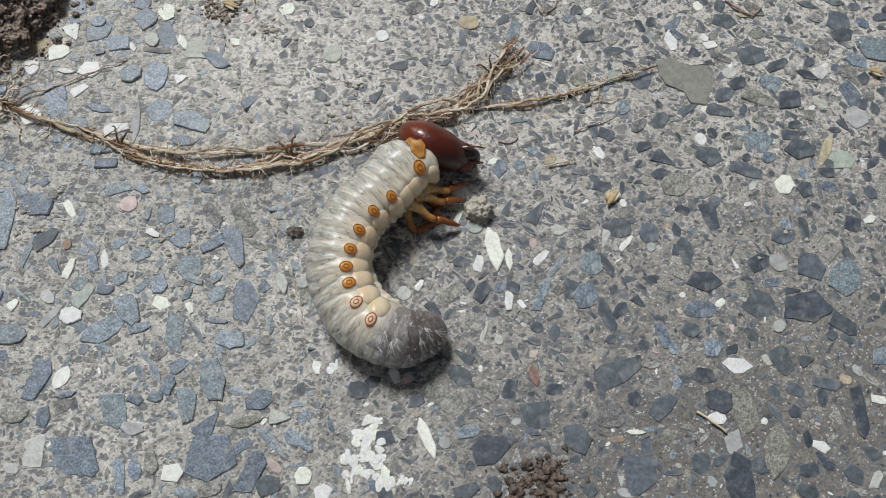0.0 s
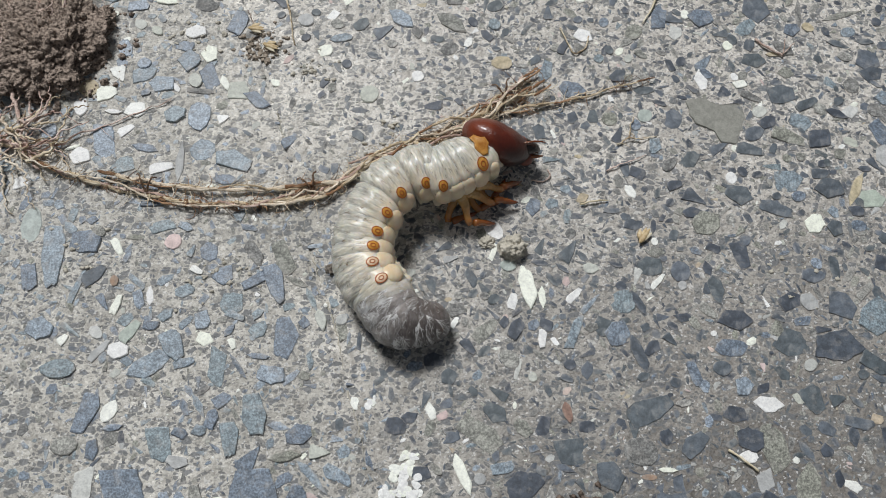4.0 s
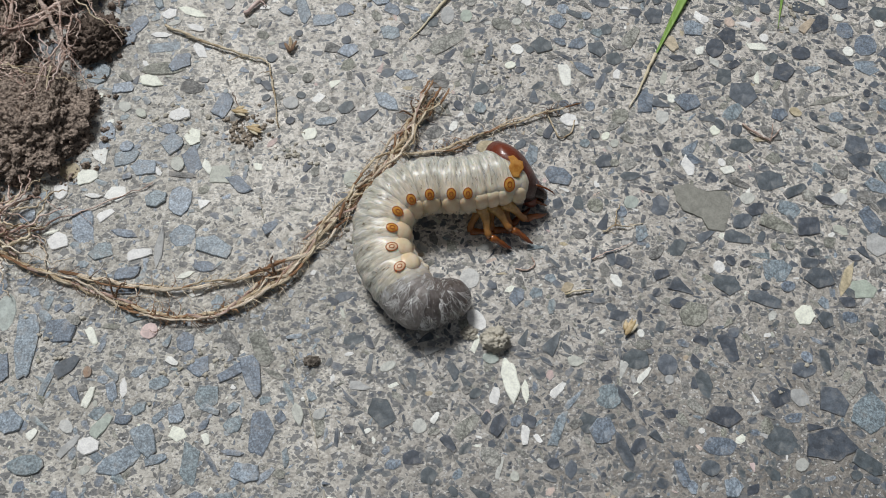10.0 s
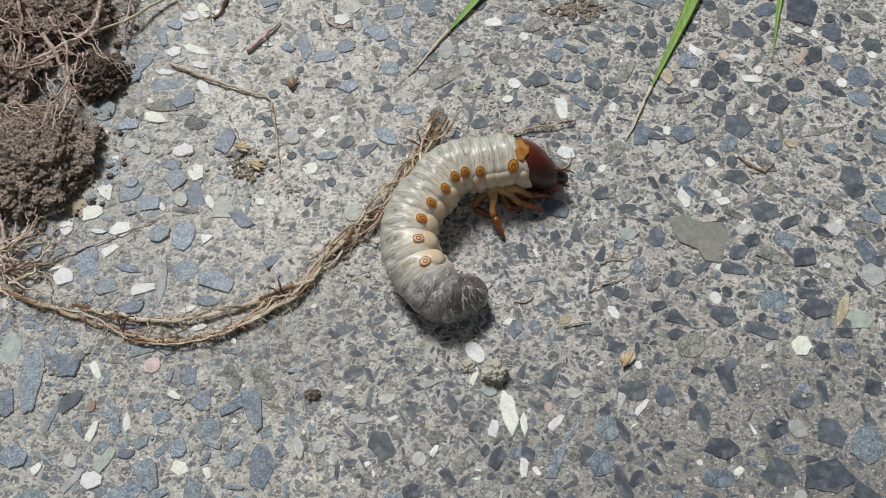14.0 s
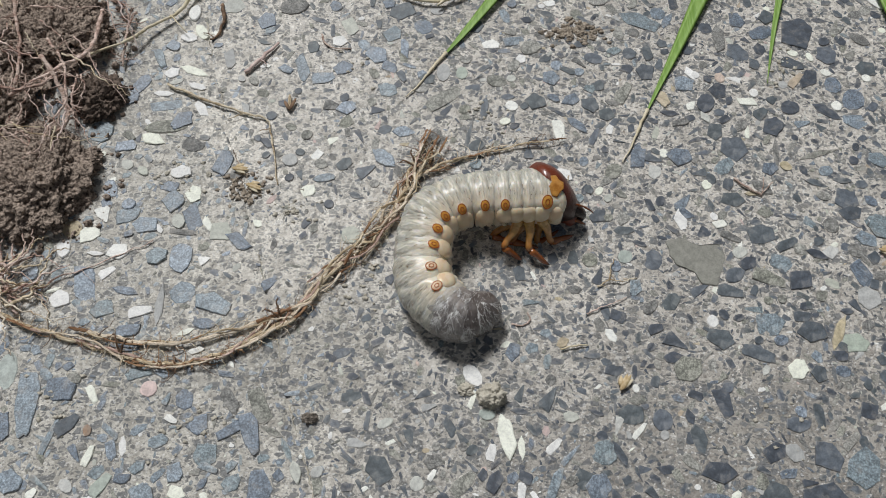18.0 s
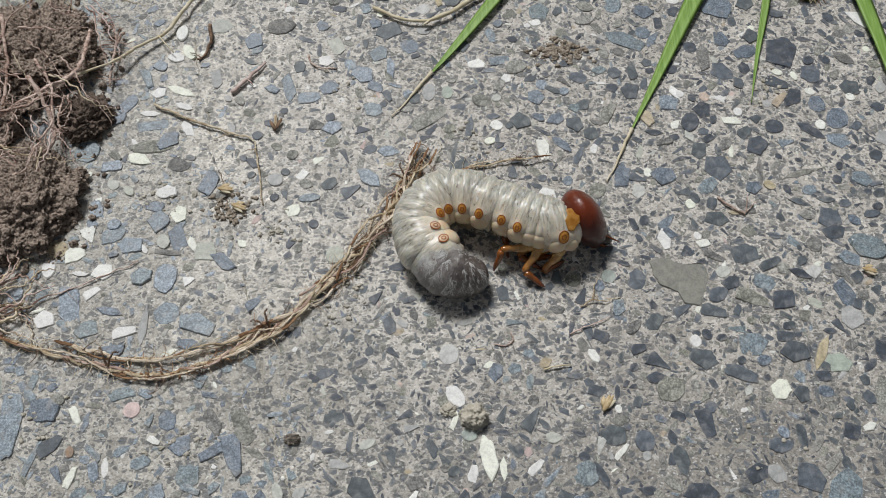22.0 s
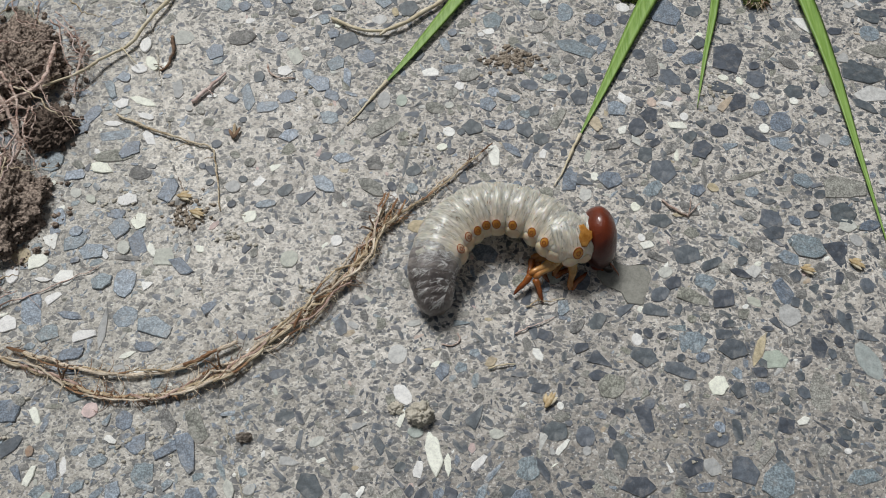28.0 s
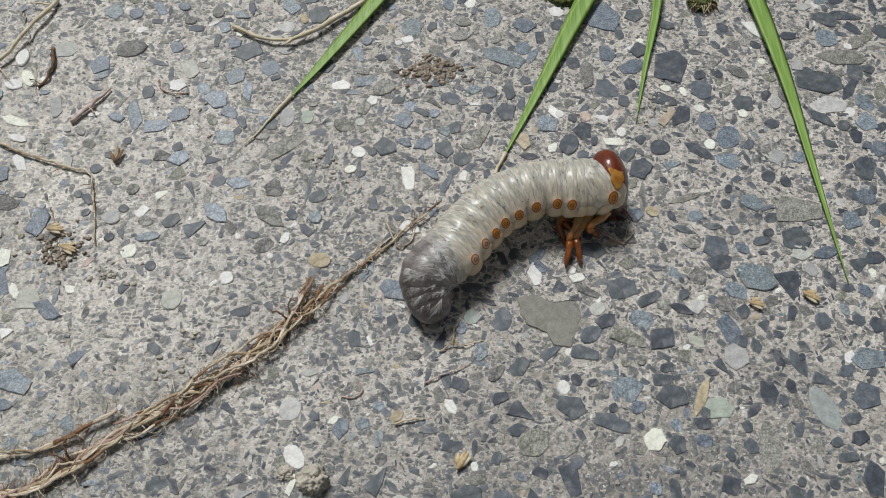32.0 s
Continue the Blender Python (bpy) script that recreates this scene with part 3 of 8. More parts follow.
def stone(x, y, length, width, turn, kind, shape="p"):
    """A single aggregate stone set in the slab, as a piece of the ground. Millimetres and degrees."""
    worn = x < groove_x(y) + 6
    height = stone_rng.uniform(0.18, 0.42) if worn else stone_rng.uniform(0.14, 0.30)
    verts, faces, rim = stone_geometry(stone_rng, length, width, height, shape)
    mark_stone(x, y, length, width, turn)
    if PLACED[0] >= 300:
        join_chip(kind, x, y, radians(turn), verts, faces, rim)
        return
    ob = mesh_object("stone", [tuple(c * MM for c in v) for v in verts], faces, STONES[kind][0], ground, smooth=False)
    set_rim(ob, rim)
    ob.matrix_basis = pose(x * MM, y * MM, ground_height(x, y) * MM, 0, 0, turn)
    PLACED[0] += 1


stone(25.9, 12.6, 6.2, 4.0, -16, "slate", "p")
stone(33.8, 5.2, 3.3, 3.4, -38, "grey", "b")
stone(22.9, -12.1, 2.4, 2.0, 1, "slate", "p")
stone(20.1, 17.4, 5.8, 2.8, 70, "slate", "p")
stone(19.6, -15.5, 2.8, 2.5, 1, "slate", "p")
stone(36.3, -7.3, 3.3, 2.3, -71, "dark", "d")
stone(15.6, -16.4, 4.2, 3.0, 78, "slate", "p")
stone(39.6, 3.8, 2.3, 2.6, -17, "slate", "b")
stone(10.1, 19.6, 4.6, 3.5, 1, "buff", "b")
stone(5.7, -12.3, 4.2, 4.3, 1, "pale", "b")
stone(22.9, -18.3, 3.5, 1.6, 77, "slate", "p")
stone(36.6, 16.5, 3.8, 3.2, 12, "dark", "p")
stone(41.9, 6.1, 3.2, 3.1, 21, "green", "b")
stone(37.0, -12.5, 3.3, 1.9, -67, "white", "l")
stone(32.5, 20.9, 2.3, 2.1, 8, "slate", "b")
stone(38.9, 15.9, 2.4, 1.7, 18, "grey", "b")
stone(8.8, 23.4, 1.9, 1.2, -9, "dark", "b")
stone(23.4, -22.3, 2.1, 2.5, -17, "grey", "b")
stone(42.2, 12.6, 4.5, 2.2, -7, "dark", "l")
stone(34.2, 23.4, 1.6, 2.8, -28, "dark", "p")
stone(35.1, 23.3, 2.1, 2.3, 26, "dark", "b")
stone(45.5, 9.4, 3.2, 1.2, -23, "dark", "l")
stone(6.9, -21.4, 4.7, 3.3, -52, "white", "b")
stone(29.6, 27.1, 4.1, 3.5, -34, "white", "p")
stone(39.4, 21.1, 1.8, 2.3, -35, "pale", "b")
stone(42.9, -12.9, 2.5, 1.2, 70, "dark", "l")
stone(37.5, 23.0, 1.6, 2.3, -33, "white", "b")
stone(16.9, -25.2, 3.6, 2.0, 65, "dark", "t")
stone(46.3, -6.0, 4.0, 2.2, 42, "grey", "b")
stone(37.0, -20.2, 4.1, 2.6, 4, "dark", "p")
stone(48.0, 5.6, 5.2, 4.5, 84, "dark", "b")
stone(22.8, -26.2, 5.1, 3.2, 59, "dark", "t")
stone(46.9, -10.9, 3.1, 2.3, 15, "dark", "d")
stone(8.6, 30.0, 2.7, 3.1, 21, "slate", "b")
stone(42.6, 22.3, 2.9, 1.8, -38, "grey", "d")
stone(45.4, -15.1, 2.1, 1.6, 41, "dark", "b")
stone(-2.0, 23.4, 4.2, 3.1, 24, "grey", "b")
stone(28.4, 31.7, 2.2, 1.8, 26, "dark", "b")
stone(16.5, -29.0, 3.7, 1.2, -9, "dark", "l")
stone(50.8, -4.9, 4.9, 3.2, 58, "dark", "q")
stone(6.7, -26.9, 3.9, 1.2, 66, "white", "q")
stone(21.2, -30.2, 3.2, 1.0, -38, "dark", "l")
stone(-9.3, 15.9, 2.7, 2.9, 1, "white", "b")
stone(34.5, 31.1, 2.2, 2.5, -20, "slate", "b")
stone(27.2, -30.1, 3.2, 2.2, -11, "pale", "p")
stone(3.6, 30.7, 2.1, 2.7, 27, "dark", "b")
stone(9.8, -29.6, 3.2, 2.4, -8, "green", "b")
stone(32.4, -29.2, 3.1, 1.0, -23, "dark", "l")
stone(41.2, -24.1, 1.4, 1.7, 5, "white", "b")
stone(49.1, 19.4, 3.2, 1.7, -77, "dark", "q")
stone(41.4, 28.4, 3.5, 4.4, -38, "grey", "b")
stone(18.8, -32.7, 3.6, 1.2, -55, "dark", "l")
stone(51.1, -14.0, 4.8, 3.5, -32, "dark", "t")
stone(8.9, 35.2, 3.9, 2.8, 25, "dark", "b")
stone(45.4, -22.7, 2.9, 2.0, 67, "dark", "q")
stone(-1.3, 30.5, 7.6, 3.6, -41, "grey", "l")
stone(54.6, -8.6, 2.4, 1.3, -77, "dark", "l")
stone(51.6, 20.4, 3.0, 2.2, 65, "dark", "b")
stone(27.4, -33.9, 2.0, 1.0, -35, "dark", "l")
stone(13.7, -34.2, 8.8, 3.2, -82, "white", "l")
stone(47.2, -23.1, 2.1, 0.7, 10, "dark", "l")
stone(39.6, -29.5, 4.9, 3.9, -7, "dark", "p")
stone(4.5, -31.7, 1.5, 1.1, 67, "dark", "b")
stone(-2.1, -28.1, 2.9, 1.8, 14, "pale", "t")
stone(57.7, 5.0, 12.4, 9.6, -10, "mortar", "m")
stone(23.2, -36.0, 3.8, 1.8, 45, "white", "d")
stone(58.0, -1.5, 4.8, 2.5, 31, "dark", "t")
stone(7.1, 38.0, 9.7, 1.1, 78, "dark", "l")
stone(33.2, -33.9, 2.2, 2.0, -32, "dark", "b")
stone(55.8, 15.6, 4.2, 2.9, -60, "white", "q")
stone(-8.7, -23.4, 2.8, 1.2, -31, "dark", "q")
stone(16.6, -36.4, 4.5, 1.4, -90, "white", "l")
stone(29.1, 39.6, 5.7, 3.2, -85, "white", "d")
stone(52.7, -19.8, 5.8, 4.8, -5, "grey", "p")
stone(18.8, -37.9, 2.0, 0.9, -34, "dark", "q")
stone(57.1, 17.3, 3.0, 2.2, -51, "slate", "q")
stone(16.0, 42.1, 2.6, 1.9, 19, "white", "b")
stone(26.6, -37.7, 5.2, 1.4, 46, "slate", "t")
stone(37.6, 38.2, 4.8, 1.9, 66, "dark", "d")
stone(10.4, -37.3, 3.1, 2.1, 75, "white", "d")
stone(41.0, -32.8, 4.0, 1.3, 49, "white", "d")
stone(51.2, 28.2, 3.2, 3.8, -8, "pale", "p")
stone(-0.5, 37.5, 4.6, 4.6, -43, "grey", "p")
stone(6.6, -36.9, 2.7, 1.9, 33, "dark", "b")
stone(59.6, -9.1, 2.4, 2.7, 10, "white", "b")
stone(4.7, -36.2, 1.7, 1.6, -23, "grey", "b")
stone(-20.2, 11.2, 4.2, 4.2, 1, "pale", "b")
stone(57.1, 20.2, 4.9, 2.9, 45, "slate", "t")
stone(47.8, 32.6, 7.3, 3.7, 78, "slate", "q")
stone(33.3, -37.3, 5.3, 4.9, 13, "slate", "b")
stone(2.4, -35.7, 2.2, 1.6, 32, "dark", "b")
stone(46.1, -30.7, 4.2, 4.3, 2, "dark", "b")
stone(33.8, 41.5, 6.1, 2.2, -46, "slate", "l")
stone(-15.3, 24.5, 2.2, 2.1, 21, "grey", "b")
stone(36.5, -37.4, 5.4, 1.7, -65, "dark", "l")
stone(62.3, -7.5, 2.5, 1.9, -63, "dark", "b")
stone(51.4, 31.8, 3.7, 2.9, -22, "dark", "t")
stone(-0.7, -36.1, 1.7, 1.6, -11, "grey", "b")
stone(53.7, -25.4, 3.0, 1.9, -29, "dark", "q")
stone(60.9, -13.1, 5.6, 4.3, -21, "dark", "p")
stone(41.6, 40.1, 1.9, 2.8, -9, "white", "p")
stone(-19.7, 21.4, 2.6, 1.5, -23, "dark", "b")
stone(17.1, -42.1, 3.0, 2.3, -33, "dark", "q")
stone(46.2, -33.7, 1.7, 2.1, -28, "pale", "b")
stone(-13.2, 31.5, 6.8, 3.5, -43, "slate", "l")
stone(14.5, -42.3, 2.6, 2.2, 50, "slate", "p")
stone(11.1, 45.8, 6.2, 1.8, 77, "dark", "l")
stone(17.8, 46.7, 3.0, 2.7, -19, "white", "b")
stone(64.8, -2.0, 5.3, 3.4, -11, "dark", "d")
stone(-15.1, -26.2, 3.3, 1.6, -71, "dark", "q")
stone(8.6, -41.8, 2.3, 1.8, 46, "dark", "q")
stone(-17.2, 28.0, 4.5, 3.2, 31, "dark", "t")
stone(29.1, -42.7, 4.2, 3.9, -23, "dark", "p")
stone(-11.1, -31.5, 3.3, 1.8, 25, "pale", "b")
stone(6.1, 45.6, 3.1, 2.2, 37, "grey", "b")
stone(22.8, -43.9, 7.2, 2.1, 69, "slate", "q")
stone(11.0, -43.1, 4.4, 2.9, 58, "dark", "p")
stone(63.7, 16.5, 1.6, 2.0, 22, "white", "b")
stone(24.0, 48.0, 4.5, 4.6, 34, "dark", "p")
stone(66.2, 1.9, 4.6, 3.3, 27, "dark", "b")
stone(54.0, 33.4, 2.1, 2.3, -8, "white", "b")
stone(64.7, 14.6, 2.8, 2.0, 19, "white", "q")
stone(65.5, -8.2, 2.4, 1.5, 16, "dark", "b")
stone(-8.7, 39.0, 5.3, 2.9, 1, "slate", "l")
stone(16.3, -45.1, 3.4, 1.7, -93, "white", "d")
stone(17.0, 49.3, 3.4, 1.7, 6, "dark", "l")
stone(31.7, -44.1, 4.7, 4.7, 19, "slate", "p")
stone(41.2, 44.7, 3.7, 3.5, 22, "dark", "p")
stone(4.7, -43.2, 5.6, 3.1, 43, "grey", "d")
stone(-18.7, -26.0, 4.9, 2.2, 2, "dark", "q")
stone(67.0, 11.4, 4.5, 2.1, -26, "grey", "d")
stone(28.4, 49.3, 3.2, 2.0, -38, "slate", "l")
stone(32.5, 48.7, 4.8, 2.9, 26, "slate", "p")
stone(37.3, 47.4, 3.9, 4.5, 26, "dark", "p")
stone(-25.5, 18.9, 2.3, 2.1, 31, "dark", "b")
stone(68.3, 7.4, 3.3, 2.7, 15, "pale", "b")
stone(-1.5, -41.7, 2.3, 1.2, 58, "white", "d")
stone(57.8, 32.7, 5.4, 4.7, 30, "slate", "p")
stone(59.4, -27.0, 5.7, 4.0, -74, "dark", "d")
stone(63.2, 24.9, 2.3, 2.5, -32, "white", "b")
stone(53.2, -34.5, 5.9, 3.0, -80, "dark", "l")
stone(-19.1, -29.0, 1.8, 0.8, 12, "white", "b")
stone(69.9, 4.8, 4.3, 2.9, 32, "dark", "p")
stone(43.2, -42.4, 2.4, 1.4, -34, "dark", "b")
stone(1.1, 48.8, 9.4, 4.5, 36, "grey", "d")
stone(64.4, 26.6, 3.0, 2.1, -66, "dark", "b")
stone(-22.5, 29.7, 4.0, 2.7, 45, "dark", "p")
stone(-1.8, -44.4, 2.4, 1.5, 13, "grey", "b")
stone(69.0, -13.4, 2.0, 1.7, 30, "dark", "b")
stone(-4.5, -43.4, 2.7, 2.8, 32, "pale", "b")
stone(68.6, -16.4, 6.5, 3.2, -19, "dark", "d")
stone(4.4, -47.7, 3.0, 1.6, 38, "dark", "b")
stone(1.3, -46.7, 3.4, 2.0, -44, "dark", "d")
stone(9.4, -49.2, 4.5, 3.1, -37, "grey", "b")
stone(38.4, -47.0, 3.8, 2.4, 35, "dark", "p")
stone(68.8, 21.0, 6.0, 3.6, 3, "dark", "p")
stone(42.4, -45.4, 2.8, 2.0, -44, "dark", "t")
stone(21.6, -50.4, 2.5, 2.2, -5, "dark", "b")
stone(14.3, 54.2, 5.0, 3.4, -19, "grey", "b")
stone(35.7, -48.2, 7.9, 2.4, -73, "dark", "l")
stone(-17.0, -35.5, 5.2, 1.7, -10, "pale", "l")
stone(-27.0, 25.8, 5.1, 2.1, 11, "slate", "b")
stone(18.0, 54.9, 2.3, 2.0, 13, "pale", "b")
stone(72.7, -4.2, 2.0, 1.8, 20, "grey", "b")
stone(37.7, 52.3, 2.7, 2.5, -25, "slate", "p")
stone(-12.1, -40.7, 6.5, 4.4, -55, "dark", "p")
stone(72.4, -9.9, 6.2, 5.0, 3, "slate", "p")
stone(28.1, 55.1, 4.1, 4.2, 20, "slate", "p")
stone(-6.8, -44.9, 2.3, 1.2, -60, "dark", "t")
stone(11.1, -51.3, 3.9, 1.1, 72, "pale", "d")
stone(74.1, 1.2, 6.8, 3.5, -24, "grey", "d")
stone(-30.5, 22.3, 3.3, 3.0, 22, "white", "p")
stone(48.7, -44.3, 2.5, 1.3, 56, "dark", "d")
stone(73.1, 15.2, 2.4, 1.5, 7, "dark", "b")
stone(39.8, 53.2, 3.2, 3.0, 23, "dark", "q")
stone(74.1, 12.0, 6.1, 4.6, 10, "dark", "p")
stone(20.9, -53.2, 2.4, 1.5, -26, "dark", "d")
stone(14.0, -52.9, 1.7, 1.9, -18, "pale", "b")
stone(-22.1, -34.0, 1.6, 0.9, 81, "white", "l")
stone(-28.2, 29.7, 3.4, 2.4, -18, "grey", "b")
stone(46.0, 51.2, 6.3, 3.4, 61, "grey", "d")
stone(68.2, 30.0, 5.4, 3.3, 40, "slate", "p")
stone(51.4, -44.0, 1.3, 1.1, 20, "white", "b")
stone(31.2, -52.8, 1.1, 1.6, -16, "dark", "b")
stone(73.9, -13.4, 3.2, 2.3, 12, "slate", "b")
stone(-4.9, 52.3, 4.4, 3.4, -22, "grey", "b")
stone(59.0, 42.4, 4.3, 1.9, 14, "grey", "q")
stone(75.9, -3.8, 2.0, 2.0, -41, "grey", "b")
stone(5.6, 56.4, 2.7, 3.6, -7, "green", "b")
stone(56.3, -41.1, 6.9, 4.1, -6, "dark", "p")
stone(56.9, 45.0, 4.4, 1.7, -10, "dark", "l")
stone(-17.2, -41.1, 3.4, 0.9, 13, "dark", "l")
stone(18.9, 59.0, 3.5, 2.9, 66, "grey", "d")
stone(77.1, 5.0, 5.5, 3.9, -34, "slate", "p")
stone(36.1, -52.9, 2.5, 1.7, 22, "dark", "b")
stone(35.2, 57.2, 2.6, 2.2, 10, "slate", "b")
stone(-5.7, -49.4, 4.0, 2.9, 6, "dark", "p")
stone(73.7, 22.7, 3.3, 1.2, -5, "buff", "l")
stone(-3.0, 54.7, 3.9, 3.4, 21, "dark", "p")
stone(1.0, 56.5, 3.4, 4.9, -5, "pale", "b")
stone(-14.8, -44.4, 1.5, 0.9, 21, "white", "b")
stone(29.7, 59.1, 3.0, 3.1, 21, "slate", "b")
stone(-15.7, -44.1, 2.9, 1.0, -65, "dark", "t")
stone(71.6, -25.3, 3.3, 1.5, -92, "dark", "l")
stone(55.5, 49.2, 4.1, 3.5, -56, "buff", "d")
stone(-13.0, 51.1, 5.0, 3.8, -26, "slate", "l")
stone(-4.4, 55.9, 2.8, 2.7, -24, "slate", "p")
stone(20.7, 61.2, 2.5, 2.6, 22, "white", "p")
stone(-2.7, -52.8, 3.5, 3.0, 37, "dark", "p")
stone(54.7, -46.9, 6.5, 3.5, 2, "slate", "b")
stone(79.5, 9.6, 5.1, 2.4, 27, "dark", "d")
stone(-35.2, 25.8, 2.1, 1.8, 32, "dark", "b")
stone(6.4, 60.7, 2.8, 2.1, -18, "grey", "b")
stone(46.5, -52.1, 4.8, 2.3, -74, "slate", "q")
stone(76.2, -19.9, 4.0, 3.9, 14, "white", "p")
stone(79.5, -7.9, 4.2, 2.4, -3, "dark", "q")
stone(76.3, 24.4, 5.2, 2.6, -40, "grey", "l")
stone(80.7, 0.8, 4.8, 4.6, 2, "dark", "q")
stone(61.9, -41.9, 2.1, 1.3, 13, "dark", "b")
stone(-9.3, 55.3, 3.3, 2.1, -64, "dark", "d")
stone(67.5, 40.1, 3.7, 4.7, -31, "dark", "p")
stone(80.5, -5.5, 2.1, 1.8, 19, "dark", "b")
stone(-22.9, 45.7, 4.4, 3.6, 44, "slate", "p")
stone(71.5, 35.3, 6.4, 7.0, -23, "dark", "p")
stone(-33.2, 32.8, 2.3, 1.8, -19, "dark", "b")
stone(20.5, -59.8, 4.0, 1.8, -84, "brick", "l")
stone(-24.3, -41.2, 2.5, 2.1, 50, "pale", "b")
stone(81.5, -5.3, 1.6, 1.9, -1, "dark", "p")
stone(65.5, 44.1, 2.7, 2.0, -33, "pale", "q")
stone(52.2, -51.1, 3.7, 3.0, 7, "dark", "b")
stone(68.3, -37.1, 4.9, 3.4, 25, "dark", "p")
stone(-35.4, 30.6, 3.4, 3.6, 31, "pale", "b")
stone(65.4, -40.7, 2.6, 1.5, -26, "dark", "d")
stone(81.0, -11.4, 6.6, 4.6, -10, "dark", "p")
stone(-27.8, -38.2, 0.8, 0.9, 24, "white", "b")
stone(39.2, 61.6, 4.8, 3.2, -19, "dark", "b")
stone(-20.7, -45.7, 3.5, 0.9, 86, "dark", "q")
stone(23.3, 64.8, 5.4, 4.2, 22, "grey", "b")
stone(-32.0, 37.7, 2.8, 2.5, 48, "grey", "b")
stone(75.1, -28.9, 2.2, 2.6, 39, "slate", "b")
stone(3.7, 63.1, 4.9, 1.5, -35, "grey", "l")
stone(48.2, -54.7, 2.7, 2.1, -67, "slate", "l")
stone(81.6, 16.8, 3.2, 1.2, -24, "dark", "l")
stone(36.9, -59.2, 8.7, 4.9, 22, "dark", "d")
stone(6.3, -60.0, 4.7, 3.5, -31, "dark", "p")
stone(74.0, -31.6, 4.5, 3.1, -12, "dark", "p")
stone(81.0, -17.0, 2.3, 2.7, 18, "slate", "p")
stone(-30.6, -37.1, 5.6, 1.3, -66, "slate", "l")
stone(52.2, 57.5, 4.7, 5.0, -17, "dark", "p")
stone(55.9, -51.2, 2.4, 1.1, 76, "dark", "l")
stone(-36.9, -27.8, 7.7, 3.4, -67, "grey", "q")
stone(-26.5, 46.4, 3.4, 3.0, -11, "grey", "d")
stone(13.2, 65.9, 4.2, 2.8, -1, "white", "p")
stone(-33.9, -33.3, 4.6, 1.3, -26, "grey", "l")
stone(43.6, -58.1, 3.3, 1.3, 5, "grey", "l")
stone(15.7, -62.6, 4.7, 2.6, 66, "dark", "p")
stone(24.2, -62.6, 3.1, 2.2, 14, "dark", "p")
stone(80.7, -20.7, 3.5, 3.5, 25, "dark", "p")
stone(19.1, 66.9, 5.2, 2.7, 7, "slate", "q")
stone(-28.5, -41.3, 4.7, 2.0, -72, "pale", "l")
stone(-12.6, 58.3, 4.1, 3.1, -25, "slate", "q")
stone(-16.4, 56.0, 2.2, 3.1, 29, "grey", "b")
stone(70.2, 43.5, 2.9, 1.8, 28, "dark", "q")
stone(79.0, 29.7, 4.1, 3.4, 30, "slate", "p")
stone(66.2, 48.2, 4.3, 5.6, -23, "dark", "b")
stone(72.2, -37.3, 3.3, 3.4, 0, "pale", "p")
stone(11.6, -62.8, 4.0, 2.7, -52, "grey", "p")
stone(-45.2, 9.4, 5.2, 2.8, -49, "slate", "q")
stone(85.9, 7.1, 5.0, 2.0, -23, "dark", "l")
stone(57.5, 56.8, 2.3, 2.6, 33, "dark", "p")
stone(-9.3, 61.7, 5.7, 2.0, -80, "grey", "q")
stone(61.8, 54.0, 4.9, 4.3, 7, "slate", "p")
stone(85.6, -10.2, 1.2, 1.5, -24, "dark", "b")
stone(44.8, 64.0, 4.0, 2.3, 7, "slate", "l")
stone(78.9, -29.7, 4.6, 2.3, -88, "dark", "d")
stone(67.1, -45.8, 7.9, 5.5, -27, "dark", "p")
stone(74.3, 41.9, 4.2, 2.5, 48, "grey", "l")
stone(56.3, -54.9, 3.7, 3.5, 17, "slate", "p")
stone(-35.9, 39.9, 2.9, 1.9, -23, "grey", "b")
stone(48.6, 63.3, 3.4, 3.4, -38, "dark", "b")
stone(87.9, -0.1, 3.4, 2.1, -40, "pale", "l")
stone(3.3, -63.9, 9.3, 4.3, -34, "grey", "p")
stone(-32.0, -41.9, 1.9, 2.3, 35, "slate", "q")
stone(-41.2, 31.9, 2.0, 1.6, 28, "dark", "b")
stone(-38.1, -33.7, 7.8, 4.0, -71, "slate", "d")
stone(87.0, -11.5, 8.4, 2.0, 61, "buff", "l")
stone(39.0, -63.8, 0.8, 0.9, -1, "white", "b")
stone(-8.9, 64.2, 5.0, 2.2, 86, "slate", "q")
stone(-44.6, -21.3, 3.6, 1.2, -10, "slate", "q")
stone(86.1, -16.8, 3.4, 2.3, 0, "dark", "q")
stone(81.4, 33.5, 9.6, 1.4, -98, "grey", "l")
stone(71.8, -43.7, 2.2, 1.1, 14, "grey", "b")
stone(83.1, 30.3, 2.9, 2.3, -33, "buff", "b")
stone(21.2, -67.3, 7.6, 4.9, 2, "dark", "p")
stone(39.6, -64.5, 2.8, 2.7, 32, "dark", "p")
stone(-43.2, -26.7, 6.0, 2.7, -52, "grey", "q")
stone(89.2, 7.7, 3.7, 2.6, 38, "pale", "q")
stone(-49.1, -5.4, 8.1, 4.4, -14, "slate", "p")
stone(-41.1, 35.3, 3.4, 2.0, -49, "dark", "q")
stone(85.9, -20.3, 3.4, 2.6, -10, "slate", "b")
stone(-15.8, 61.8, 5.5, 4.6, -26, "slate", "p")
stone(79.9, 37.8, 3.5, 1.3, 53, "grey", "l")
stone(86.0, -21.5, 2.8, 2.1, -12, "grey", "b")
stone(64.5, -52.1, 3.4, 2.2, -49, "dark", "p")
stone(81.6, -31.5, 4.8, 1.5, 47, "grey", "l")
stone(53.4, 63.8, 4.6, 2.8, -78, "dark", "q")
stone(89.8, -6.6, 2.8, 1.4, -5, "dark", "l")
stone(63.6, 57.3, 3.6, 2.3, -46, "white", "q")
